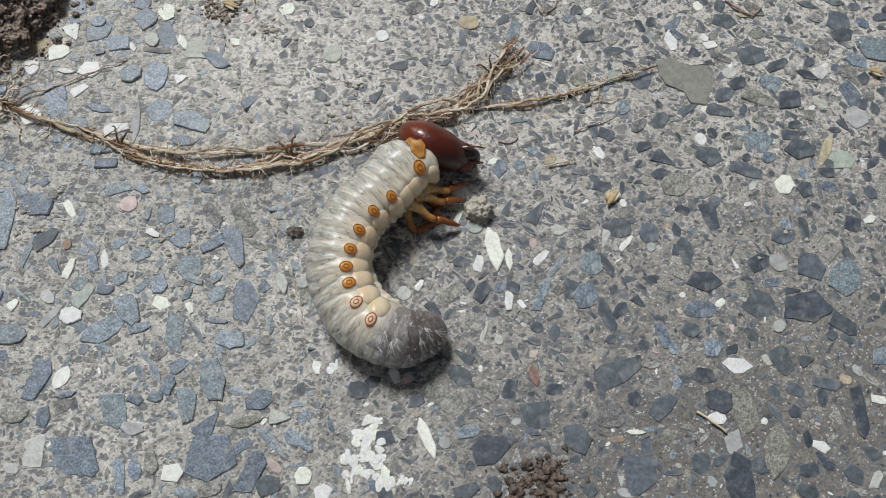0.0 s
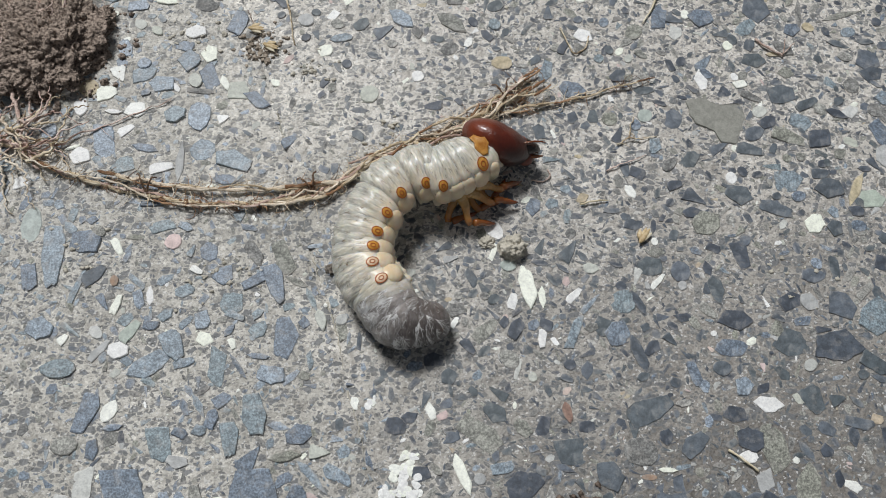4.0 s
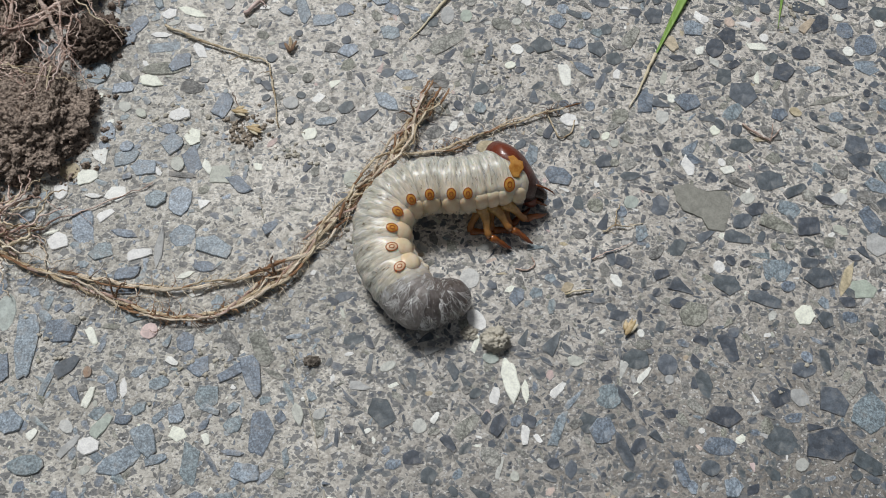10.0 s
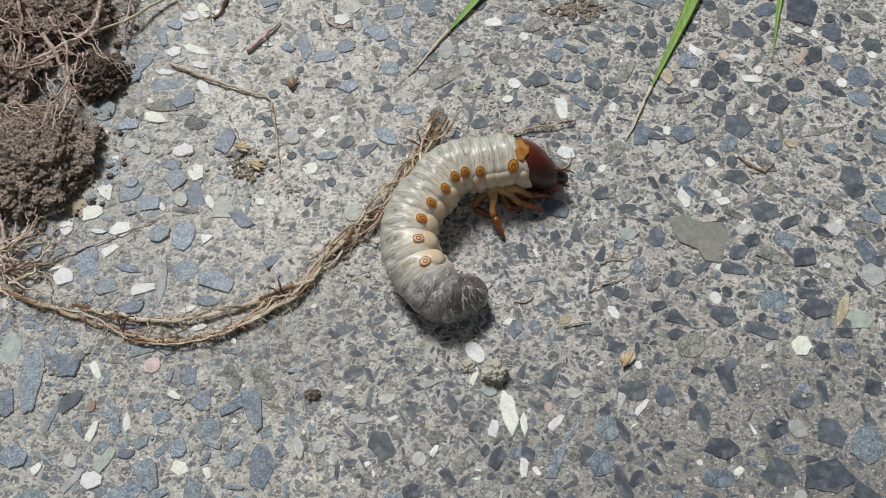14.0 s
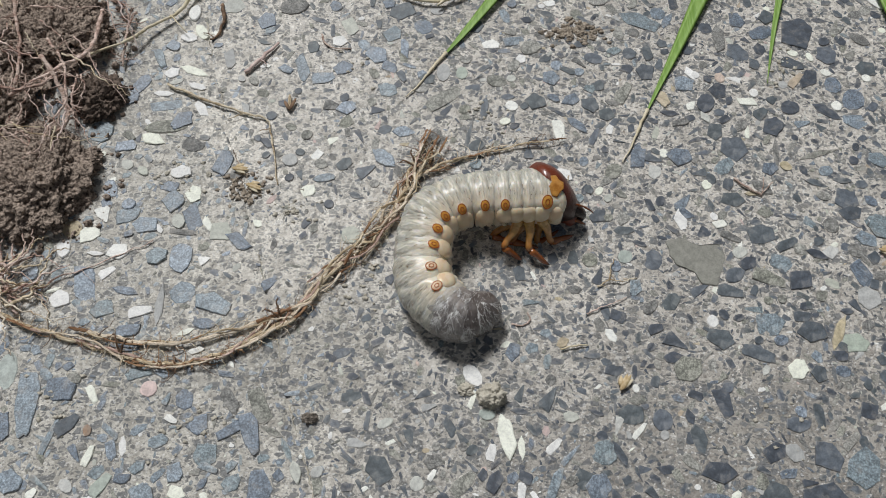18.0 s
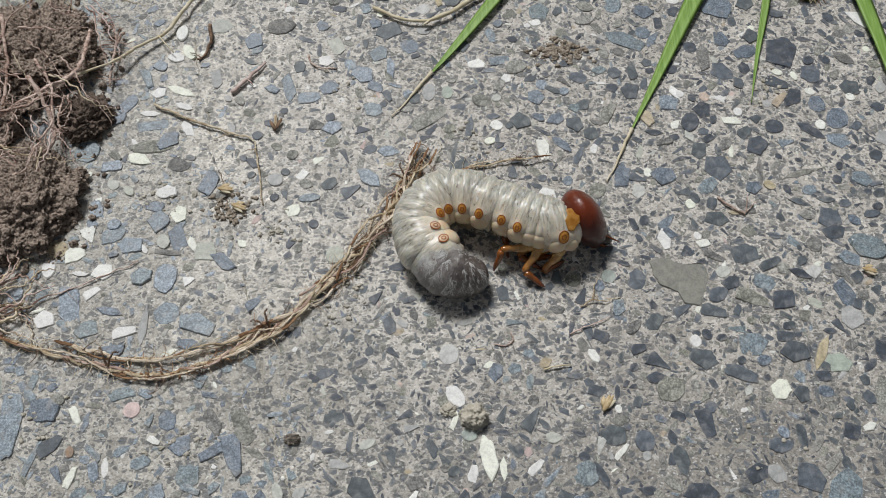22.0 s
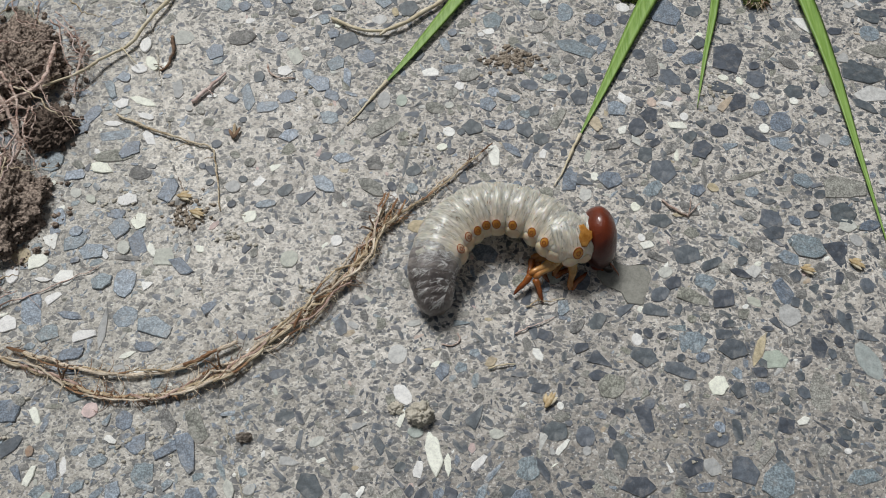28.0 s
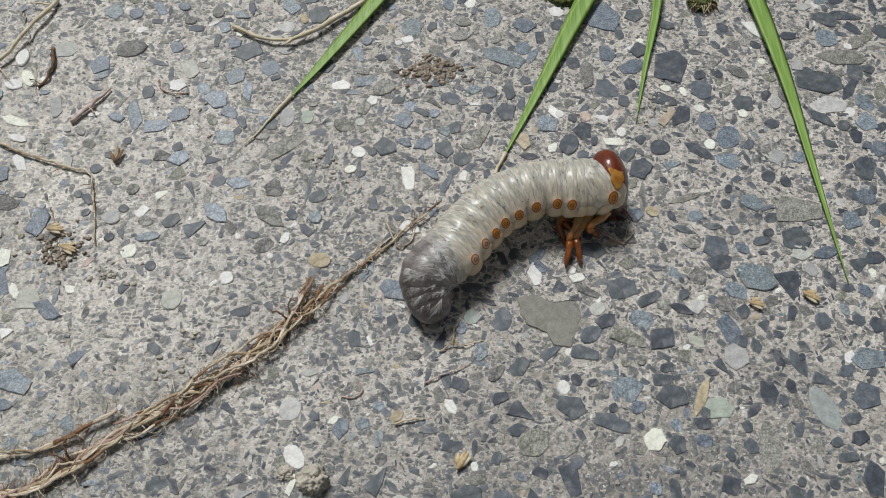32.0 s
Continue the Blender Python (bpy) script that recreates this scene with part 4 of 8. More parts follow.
stone(-49.9, 11.8, 5.0, 4.6, 5, "pale", "q")
stone(53.5, -60.2, 4.8, 3.3, 7, "dark", "p")
stone(64.8, 56.7, 2.1, 1.9, -33, "white", "b")
stone(9.0, 71.9, 4.8, 4.5, -1, "dark", "p")
stone(70.0, 52.1, 4.8, 4.3, 17, "dark", "p")
stone(34.4, -67.4, 6.7, 5.1, -6, "grey", "b")
stone(90.4, 9.5, 1.8, 1.2, 24, "white", "b")
stone(-24.1, 57.6, 4.6, 4.0, 38, "slate", "p")
stone(86.3, -23.4, 1.7, 1.6, 20, "grey", "b")
stone(79.1, -37.8, 5.6, 5.1, -18, "dark", "p")
stone(67.6, 55.4, 2.4, 1.7, -61, "dark", "l")
stone(-50.5, -10.3, 4.9, 2.3, -7, "slate", "b")
stone(90.6, 14.5, 3.6, 3.6, 35, "grey", "b")
stone(90.1, -13.9, 5.7, 4.0, 7, "green", "p")
stone(-29.0, 54.6, 5.3, 3.6, 12, "slate", "d")
stone(76.9, -42.1, 1.5, 1.0, 26, "dark", "b")
stone(-30.3, -49.5, 3.3, 1.3, -76, "slate", "q")
stone(-43.1, -33.3, 5.5, 2.2, 29, "slate", "q")
stone(13.4, -70.0, 1.6, 1.0, 45, "dark", "b")
stone(-43.6, 36.5, 1.6, 1.9, 30, "dark", "b")
stone(-52.3, 4.7, 2.3, 2.6, 21, "white", "t")
stone(-13.1, -62.4, 4.3, 3.2, -3, "dark", "p")
stone(45.0, -66.0, 6.2, 3.5, 40, "dark", "p")
stone(19.4, -70.4, 3.7, 1.3, -17, "dark", "l")
stone(92.1, -5.4, 3.0, 2.2, -56, "dark", "t")
stone(87.2, 29.3, 1.8, 2.4, 16, "dark", "b")
stone(70.4, -50.4, 2.3, 2.8, -51, "pale", "b")
stone(-35.5, -45.0, 8.7, 5.1, -86, "slate", "p")
stone(60.6, -58.4, 5.8, 3.0, -10, "white", "l")
stone(46.5, 69.9, 4.2, 2.6, 102, "grey", "b")
stone(14.8, -70.9, 2.2, 1.5, -26, "dark", "q")
stone(-4.1, 71.2, 5.0, 4.3, -25, "slate", "b")
stone(17.2, 75.2, 4.4, 2.6, -67, "slate", "p")
stone(7.3, -70.3, 4.6, 2.3, 10, "slate", "q")
stone(-35.0, 50.6, 1.9, 1.7, 33, "dark", "b")
stone(90.6, 22.3, 3.3, 2.2, -13, "grey", "b")
stone(89.6, 25.7, 5.2, 1.6, -20, "dark", "l")
stone(-40.9, 43.1, 2.6, 2.3, 19, "dark", "b")
stone(76.7, 48.8, 4.3, 2.1, -4, "white", "q")
stone(81.9, 41.8, 4.5, 5.5, -35, "dark", "p")
stone(-51.4, -16.3, 3.3, 1.3, 11, "white", "l")
stone(-52.8, 13.6, 3.9, 1.7, -66, "white", "l")
stone(-12.0, 68.6, 4.6, 4.1, 28, "slate", "p")
stone(84.4, -34.8, 4.5, 1.9, 44, "grey", "d")
stone(-19.2, 65.0, 3.8, 2.6, -48, "slate", "b")
stone(28.0, -71.8, 6.1, 4.8, -54, "dark", "p")
stone(71.0, 56.0, 2.3, 2.9, 14, "pink", "b")
stone(-41.4, -40.0, 2.7, 1.6, 39, "slate", "p")
stone(76.8, -46.5, 9.9, 6.2, 10, "dark", "p")
stone(67.2, 60.0, 2.1, 2.3, -33, "grey", "b")
stone(50.5, 70.2, 2.8, 2.7, -26, "grey", "b")
stone(57.5, 66.7, 2.4, 2.7, 34, "dark", "p")
stone(93.9, -9.7, 3.3, 2.2, 25, "grey", "l")
stone(90.6, -23.2, 2.0, 1.8, -53, "dark", "q")
stone(95.1, 2.7, 6.1, 3.8, -65, "slate", "q")
stone(39.3, -70.8, 3.7, 0.9, -4, "white", "l")
stone(36.0, 75.8, 3.5, 3.3, -3, "grey", "p")
stone(-54.2, -12.2, 3.5, 1.2, 19, "white", "l")
stone(95.4, -3.4, 5.0, 4.7, -43, "pale", "p")
stone(95.4, 8.0, 4.3, 3.3, -19, "grey", "b")
stone(35.6, -72.1, 2.9, 1.1, -1, "brick", "b")
stone(22.5, -73.7, 2.8, 1.5, -59, "dark", "t")
stone(11.7, -73.4, 6.9, 5.1, 15, "dark", "p")
stone(89.5, -28.5, 3.4, 3.4, -21, "dark", "q")
stone(-41.0, -43.3, 3.6, 3.0, 37, "slate", "p")
stone(3.1, -72.3, 2.2, 2.2, 18, "pale", "b")
stone(-51.0, 29.7, 5.9, 4.2, 67, "slate", "q")
stone(56.1, -65.1, 5.3, 4.1, -17, "dark", "p")
stone(-0.3, -71.5, 7.7, 2.1, -70, "white", "l")
stone(-56.1, -3.2, 5.1, 4.9, 15, "slate", "b")
stone(63.9, 64.5, 2.5, 2.8, -59, "dark", "b")
stone(-48.7, -31.7, 4.7, 3.4, 48, "slate", "p")
stone(-5.3, -70.5, 2.6, 1.4, -43, "grey", "b")
stone(78.9, 51.4, 2.2, 2.5, -8, "white", "b")
stone(26.9, 78.6, 1.7, 1.4, -12, "white", "b")
stone(19.2, 79.3, 2.3, 2.7, -33, "slate", "b")
stone(-10.2, -69.2, 1.7, 1.4, 20, "white", "b")
stone(94.9, -17.6, 2.4, 2.4, -41, "dark", "p")
stone(-55.4, -15.8, 2.7, 2.8, 14, "pale", "q")
stone(92.6, 29.1, 3.6, 2.6, 16, "slate", "b")
stone(97.5, 0.0, 1.9, 2.4, -21, "dark", "q")
stone(70.0, -57.3, 5.0, 4.6, -64, "dark", "d")
stone(96.0, 17.8, 5.5, 3.5, 10, "dark", "p")
stone(-56.4, 15.3, 6.4, 3.5, -66, "slate", "q")
stone(25.2, -75.6, 2.1, 1.6, 16, "grey", "p")
stone(-57.7, 5.3, 5.0, 7.0, 0, "slate", "b")
stone(-0.6, 77.0, 3.6, 3.3, -12, "pale", "b")
stone(-56.1, 18.5, 2.7, 2.1, 42, "slate", "t")
stone(-52.4, -26.7, 3.9, 4.0, 29, "slate", "p")
stone(-34.4, 57.9, 8.0, 2.8, -74, "slate", "q")
stone(-46.9, -38.1, 4.8, 4.3, -89, "slate", "p")
stone(85.8, -40.1, 6.0, 8.1, -22, "slate", "p")
stone(29.1, 79.6, 2.9, 2.1, 22, "white", "q")
stone(96.0, 21.1, 5.5, 5.7, -16, "dark", "p")
stone(-45.9, -40.4, 3.8, 1.5, -22, "slate", "d")
stone(94.9, -21.3, 2.5, 3.0, 4, "dark", "p")
stone(-11.3, -70.0, 1.6, 1.4, 5, "white", "b")
stone(-25.4, 66.1, 3.7, 3.2, 2, "white", "p")
stone(-8.2, -71.3, 3.6, 2.8, 12, "dark", "p")
stone(98.1, 11.1, 4.7, 3.4, -21, "slate", "p")
stone(91.9, 33.9, 9.7, 1.5, 16, "grey", "l")
stone(97.0, -14.3, 4.2, 1.6, 39, "dark", "l")
stone(-58.3, 11.6, 6.2, 1.4, -6, "grey", "q")
stone(98.8, 6.3, 2.6, 2.7, -65, "dark", "q")
stone(83.1, 49.5, 2.2, 2.6, 45, "dark", "d")
stone(3.2, 79.2, 1.8, 1.9, -18, "pale", "b")
stone(-40.6, -48.7, 4.2, 1.1, -7, "slate", "l")
stone(52.2, 74.3, 10.9, 4.5, -27, "slate", "p")
stone(-8.8, -72.0, 1.5, 1.8, -75, "white", "b")
stone(76.8, 57.5, 2.9, 1.5, 42, "dark", "b")
stone(-57.0, 21.5, 3.7, 4.0, 19, "white", "p")
stone(93.7, -27.6, 2.9, 1.7, 16, "white", "p")
stone(-37.8, -52.5, 5.4, 3.8, -2, "slate", "p")
stone(-43.5, 49.8, 3.0, 2.3, -23, "grey", "b")
stone(7.7, -76.5, 1.9, 1.8, -1, "dark", "b")
stone(95.8, 26.3, 4.1, 1.6, -6, "dark", "l")
stone(60.5, -66.9, 9.2, 5.1, -79, "grey", "p")
stone(-11.6, -71.4, 1.5, 1.5, -11, "white", "b")
stone(-9.7, 76.3, 6.6, 4.8, 20, "dark", "p")
stone(-38.6, 57.1, 3.5, 2.2, -36, "slate", "q")
stone(-59.5, 14.2, 2.8, 3.4, 15, "pale", "b")
stone(74.7, -57.4, 2.9, 3.0, 17, "dark", "t")
stone(-9.0, -73.4, 2.2, 1.3, -45, "white", "b")
stone(-46.8, -43.5, 2.9, 1.4, 56, "slate", "l")
stone(39.7, -76.5, 10.0, 6.0, -91, "dark", "q")
stone(-55.9, -26.5, 2.6, 1.5, 66, "slate", "t")
stone(-60.7, -5.8, 9.2, 1.7, 90, "pale", "l")
stone(-32.1, 64.2, 2.9, 3.2, 23, "dark", "p")
stone(-57.7, -21.2, 3.2, 1.7, -16, "slate", "p")
stone(87.4, 47.2, 4.7, 3.7, 5, "dark", "b")
stone(-11.7, -72.8, 1.7, 0.9, -73, "white", "b")
stone(-54.5, -30.8, 2.5, 1.4, -28, "white", "d")
stone(-23.2, 71.0, 5.3, 3.5, -64, "pale", "q")
stone(-23.0, -67.2, 2.6, 2.5, 13, "slate", "p")
stone(80.8, -52.4, 2.3, 1.9, 13, "dark", "b")
stone(100.7, -11.1, 3.6, 4.9, 2, "dark", "p")
stone(-46.0, -46.2, 2.1, 1.4, -68, "white", "d")
stone(-11.7, -73.6, 2.7, 1.6, 50, "white", "b")
stone(42.3, 80.9, 5.0, 3.2, 14, "grey", "b")
stone(42.8, -76.8, 2.6, 1.1, -49, "dark", "l")
stone(83.5, -50.0, 5.9, 3.3, -33, "dark", "q")
stone(-20.3, 73.6, 1.6, 1.2, 12, "white", "b")
stone(30.3, 83.7, 5.2, 5.6, 10, "slate", "p")
stone(99.2, -20.9, 9.9, 5.0, -107, "grey", "q")
stone(59.8, 74.4, 5.7, 2.0, 59, "slate", "l")
stone(-11.2, -74.7, 1.5, 0.9, -63, "white", "b")
stone(71.6, -63.1, 3.4, 2.5, -27, "dark", "p")
stone(35.4, 83.6, 2.3, 3.2, -33, "dark", "p")
stone(-63.1, 5.5, 4.3, 3.8, -11, "slate", "p")
stone(-44.4, -50.8, 5.8, 1.0, -55, "slate", "l")
stone(-61.5, 19.4, 4.9, 4.8, 47, "slate", "q")
stone(29.7, -80.9, 2.7, 3.0, 30, "dark", "p")
stone(-31.7, -63.8, 4.8, 3.6, 6, "slate", "p")
stone(57.6, 76.7, 3.9, 4.0, -34, "slate", "b")
stone(101.5, 20.9, 3.6, 2.3, -44, "slate", "l")
stone(78.4, -57.9, 3.2, 1.2, -42, "dark", "l")
stone(66.9, -67.4, 4.7, 1.6, -56, "dark", "l")
stone(-13.4, 78.9, 3.0, 3.5, -7, "slate", "p")
stone(64.5, -69.1, 1.3, 1.3, -41, "white", "p")
stone(58.0, -72.8, 3.4, 3.2, -79, "pale", "q")
stone(51.4, 79.8, 3.8, 2.1, 58, "grey", "l")
stone(6.9, -80.9, 4.7, 2.7, 6, "dark", "p")
stone(103.1, 14.1, 8.7, 5.9, -23, "slate", "l")
stone(-46.3, 53.6, 2.9, 2.1, -44, "grey", "b")
stone(-27.5, -67.3, 3.7, 2.9, -4, "pale", "t")
stone(-63.5, 12.3, 2.6, 1.1, -56, "white", "l")
stone(45.2, -78.3, 4.2, 1.0, -8, "dark", "l")
stone(-60.0, -24.5, 3.4, 3.2, 6, "pink", "b")
stone(76.9, 64.2, 5.1, 5.0, -9, "dark", "p")
stone(-52.4, -41.2, 2.9, 4.1, 16, "slate", "q")
stone(-60.6, 27.1, 4.5, 3.1, 16, "white", "p")
stone(80.6, 60.7, 2.8, 3.3, -26, "dark", "q")
stone(104.2, -3.7, 3.5, 1.9, -81, "dark", "q")
stone(51.1, -76.5, 4.0, 3.6, 9, "dark", "b")
stone(-0.8, 83.8, 4.1, 3.3, 15, "pale", "b")
stone(103.2, -12.7, 2.7, 1.7, -91, "dark", "p")
stone(-43.4, 58.0, 1.6, 1.0, -6, "white", "b")
stone(-13.9, -75.5, 2.0, 1.6, -59, "white", "b")
stone(86.8, 54.1, 2.3, 2.3, 105, "pale", "b")
stone(46.3, 82.7, 3.6, 1.4, 76, "grey", "l")
stone(72.6, 68.6, 8.6, 3.1, -92, "grey", "p")
stone(-64.5, -7.5, 4.7, 2.7, 15, "white", "d")
stone(-13.8, -76.0, 2.2, 0.8, -39, "white", "b")
stone(-15.3, -75.4, 1.3, 1.2, 60, "white", "b")
stone(-35.6, -62.4, 4.2, 1.6, -11, "slate", "l")
stone(-58.5, 34.9, 5.8, 3.9, 8, "grey", "b")
stone(-56.6, -35.2, 4.0, 2.4, 26, "slate", "p")
stone(105.2, 1.2, 2.3, 1.6, -30, "dark", "p")
stone(-62.7, 23.3, 4.2, 2.6, 17, "slate", "p")
stone(-44.3, 58.1, 1.7, 1.4, 13, "white", "b")
stone(36.4, -81.8, 3.1, 1.7, -12, "pale", "b")
stone(99.9, 32.0, 2.3, 2.3, -54, "dark", "b")
stone(-23.2, -71.7, 4.3, 2.1, -33, "slate", "q")
stone(-9.6, -78.2, 1.5, 1.3, 30, "white", "b")
stone(105.3, 8.6, 3.2, 2.5, 15, "grey", "p")
stone(55.0, -76.1, 4.2, 1.7, 21, "dark", "l")
stone(69.5, 71.9, 3.3, 3.4, 12, "dark", "p")
stone(-51.5, -45.3, 3.3, 2.5, -23, "white", "p")
stone(-12.1, -77.5, 1.0, 1.4, -24, "white", "b")
stone(-25.2, -70.9, 3.6, 2.5, -30, "slate", "p")
stone(-12.0, 81.8, 2.4, 1.8, 26, "white", "p")
stone(3.4, 86.4, 3.0, 1.8, -79, "buff", "b")
stone(70.8, -67.4, 2.4, 2.5, -39, "dark", "p")
stone(-63.0, -21.1, 5.2, 2.5, 14, "slate", "q")
stone(105.4, -9.6, 2.2, 2.8, 27, "dark", "p")
stone(-48.5, -50.7, 7.4, 3.5, -91, "slate", "q")
stone(78.1, -62.0, 5.7, 2.2, -12, "dark", "q")
stone(42.9, 85.4, 4.3, 3.3, -18, "grey", "b")
stone(-49.3, 54.0, 1.9, 1.6, -38, "pale", "b")
stone(7.1, 87.7, 5.1, 5.1, 27, "dark", "p")
stone(-40.6, -60.1, 7.5, 4.4, -88, "slate", "p")
stone(-15.2, -77.7, 1.5, 1.6, -70, "white", "b")
stone(103.1, 28.5, 2.7, 1.5, -77, "dark", "l")
stone(106.0, -13.2, 2.3, 2.2, 13, "grey", "b")
stone(-31.1, 72.9, 5.1, 1.3, -18, "dark", "l")
stone(-14.1, -78.5, 1.8, 0.7, 88, "white", "b")
stone(-65.7, -15.5, 4.4, 2.3, 0, "slate", "q")
stone(105.1, -18.4, 3.6, 1.8, 52, "dark", "l")
stone(-67.0, 13.2, 5.3, 4.1, 5, "slate", "p")
stone(-66.8, -12.0, 5.3, 2.6, 7, "slate", "q")
stone(101.2, 35.8, 1.6, 2.4, -17, "dark", "b")
stone(-60.9, -32.8, 3.7, 1.8, 34, "slate", "l")
stone(102.1, -30.3, 3.1, 2.9, -15, "dark", "p")
stone(96.4, 46.1, 7.4, 2.5, -36, "dark", "l")
stone(108.0, -5.0, 6.1, 2.7, -65, "dark", "l")
stone(52.8, -80.0, 2.2, 1.7, -62, "green", "l")
stone(90.3, 55.6, 5.2, 2.0, 48, "buff", "d")
stone(-28.7, -71.9, 8.3, 1.6, -48, "slate", "l")
stone(106.1, 22.6, 3.9, 2.1, 13, "dark", "b")
stone(-34.2, -68.1, 6.1, 1.9, 4, "grey", "l")
stone(103.4, -28.3, 1.5, 1.8, -29, "dark", "b")
stone(-68.6, -2.8, 5.7, 1.8, -13, "slate", "l")
stone(65.5, 78.3, 5.8, 3.1, -102, "grey", "q")
stone(-14.7, -79.8, 2.6, 0.8, -75, "white", "b")
stone(-57.9, 44.8, 5.0, 2.3, -56, "white", "p")
stone(108.9, -3.8, 1.4, 1.8, -38, "dark", "b")
stone(-27.2, 77.7, 2.7, 3.6, 26, "slate", "p")
stone(84.7, -59.5, 2.6, 1.6, -45, "pale", "l")
stone(101.8, -34.1, 1.7, 1.2, -0, "white", "b")
stone(105.0, -25.9, 4.1, 2.1, -65, "grey", "l")
stone(58.1, -78.9, 8.1, 5.5, -89, "dark", "p")
stone(66.1, -74.7, 10.3, 4.5, -105, "grey", "l")
stone(-16.2, 83.9, 2.8, 3.3, 23, "slate", "q")
stone(50.2, 86.4, 4.9, 6.1, -13, "slate", "b")
stone(-47.3, -57.3, 3.8, 2.6, 34, "slate", "q")
stone(62.2, -77.2, 3.6, 3.1, 19, "dark", "p")
stone(-59.8, -40.2, 3.3, 2.1, 33, "slate", "p")
stone(58.7, 83.7, 5.3, 4.2, -6, "slate", "p")
stone(-70.2, 10.9, 2.3, 1.5, 19, "slate", "q")
stone(-0.1, 90.4, 3.8, 5.0, 26, "slate", "p")
stone(-22.9, -77.8, 3.0, 2.9, 9, "white", "p")
stone(107.9, 24.6, 2.7, 1.8, 23, "dark", "b")
stone(39.5, 90.8, 2.8, 4.3, 7, "slate", "p")
stone(110.4, 11.6, 6.7, 6.1, -82, "dark", "t")
stone(106.0, 32.1, 4.6, 4.0, -1, "slate", "p")
stone(93.7, 55.7, 6.7, 3.8, 52, "dark", "p")
stone(-62.3, 41.5, 5.8, 4.1, 41, "slate", "p")
stone(89.9, -56.7, 3.1, 4.8, -54, "slate", "p")
stone(-55.1, -50.0, 3.9, 2.0, 16, "slate", "d")
stone(-19.2, -80.6, 3.4, 2.5, -6, "white", "p")
stone(99.2, 47.8, 2.5, 2.8, -11, "white", "b")
stone(-57.6, -46.6, 5.9, 4.1, -60, "slate", "d")
stone(-12.3, 87.7, 4.5, 2.2, -17, "slate", "l")
stone(-68.0, -23.5, 3.9, 1.2, -7, "grey", "q")
stone(-28.3, -76.0, 3.4, 1.5, -41, "pink", "b")
stone(-63.5, -36.2, 3.8, 1.4, 96, "white", "l")
stone(90.6, 60.7, 5.4, 3.7, -15, "dark", "d")
stone(-71.8, 6.4, 4.4, 3.4, 0, "white", "p")
stone(-71.1, 15.7, 5.6, 3.9, 20, "slate", "q")
stone(111.0, -14.3, 8.6, 4.5, -68, "green", "b")
stone(102.9, 43.1, 5.9, 4.1, 2, "slate", "p")
stone(-43.6, 69.3, 2.5, 1.9, 11, "slate", "q")
stone(45.2, 91.1, 2.8, 2.8, 7, "white", "p")
stone(-71.2, 18.4, 3.0, 2.7, 12, "slate", "b")
stone(-69.4, 27.2, 1.9, 2.8, 48, "pale", "b")
stone(-40.8, -68.4, 5.3, 4.1, 54, "slate", "t")
stone(78.2, 74.6, 4.4, 4.9, 4, "slate", "p")
stone(-44.8, -64.9, 5.9, 3.7, -80, "slate", "d")
stone(-68.7, 30.5, 2.4, 1.3, -49, "slate", "q")
stone(112.5, -8.7, 4.3, 3.0, -19, "dark", "t")
stone(-73.2, 1.5, 3.5, 2.3, 39, "white", "d")
stone(-48.8, -60.9, 3.9, 2.4, 78, "slate", "q")
stone(-72.8, -7.2, 5.0, 3.8, 9, "slate", "p")
stone(-52.9, 60.3, 5.5, 2.6, -74, "pale", "q")
stone(-66.6, -33.1, 4.2, 1.3, -37, "slate", "q")
stone(108.8, 31.0, 3.4, 1.4, 16, "dark", "p")
stone(103.7, -39.5, 7.6, 3.2, 7, "slate", "p")
stone(108.7, -27.5, 5.2, 0.9, -13, "dark", "l")
stone(-51.4, -58.5, 5.0, 1.4, -57, "slate", "l")
stone(74.9, -73.9, 3.2, 2.1, -18, "white", "p")
stone(-65.8, 39.6, 9.8, 3.6, 5, "grey", "b")
stone(-62.6, -42.5, 3.1, 1.9, 0, "slate", "q")
stone(83.8, -66.9, 10.2, 2.8, -88, "dark", "q")
stone(84.1, 70.7, 6.2, 3.7, 29, "slate", "p")
stone(-59.9, 51.4, 4.3, 1.8, -20, "white", "l")
stone(-65.7, -36.9, 4.0, 2.1, -74, "slate", "q")
stone(91.2, 64.0, 2.6, 1.9, -16, "white", "b")
stone(-18.1, 88.6, 2.8, 3.3, 27, "grey", "b")
stone(109.5, -28.9, 2.0, 1.8, -22, "dark", "b")
stone(111.9, -21.1, 2.3, 1.8, 21, "dark", "p")
stone(-68.4, 36.1, 5.6, 2.9, -18, "white", "l")
stone(-32.3, -77.3, 7.8, 3.5, 67, "slate", "q")
stone(-29.2, -79.3, 4.2, 3.4, 21, "dark", "p")
stone(-38.1, 77.2, 6.9, 4.7, 14, "grey", "b")
stone(115.1, 3.8, 3.2, 3.6, 8, "dark", "p")
stone(99.6, 54.2, 4.2, 4.8, -4, "slate", "b")
stone(-24.8, 86.1, 2.9, 2.5, -19, "grey", "b")
stone(71.6, -78.2, 4.0, 2.5, 11, "dark", "p")
stone(87.8, -65.2, 3.1, 1.5, -11, "white", "q")
stone(-71.4, -25.7, 3.8, 1.7, -59, "white", "d")
stone(-44.8, 72.6, 4.4, 4.9, 8, "slate", "p")
stone(114.3, 19.6, 4.3, 3.5, -8, "pale", "p")
stone(113.9, 23.1, 6.2, 5.5, -7, "dark", "p")
stone(115.3, 15.6, 2.6, 3.3, 24, "pale", "b")
stone(-50.9, -63.2, 2.6, 2.0, -12, "slate", "q")
stone(98.5, 58.0, 2.7, 2.0, -26, "white", "b")
stone(103.9, 49.9, 5.2, 6.5, -35, "slate", "b")
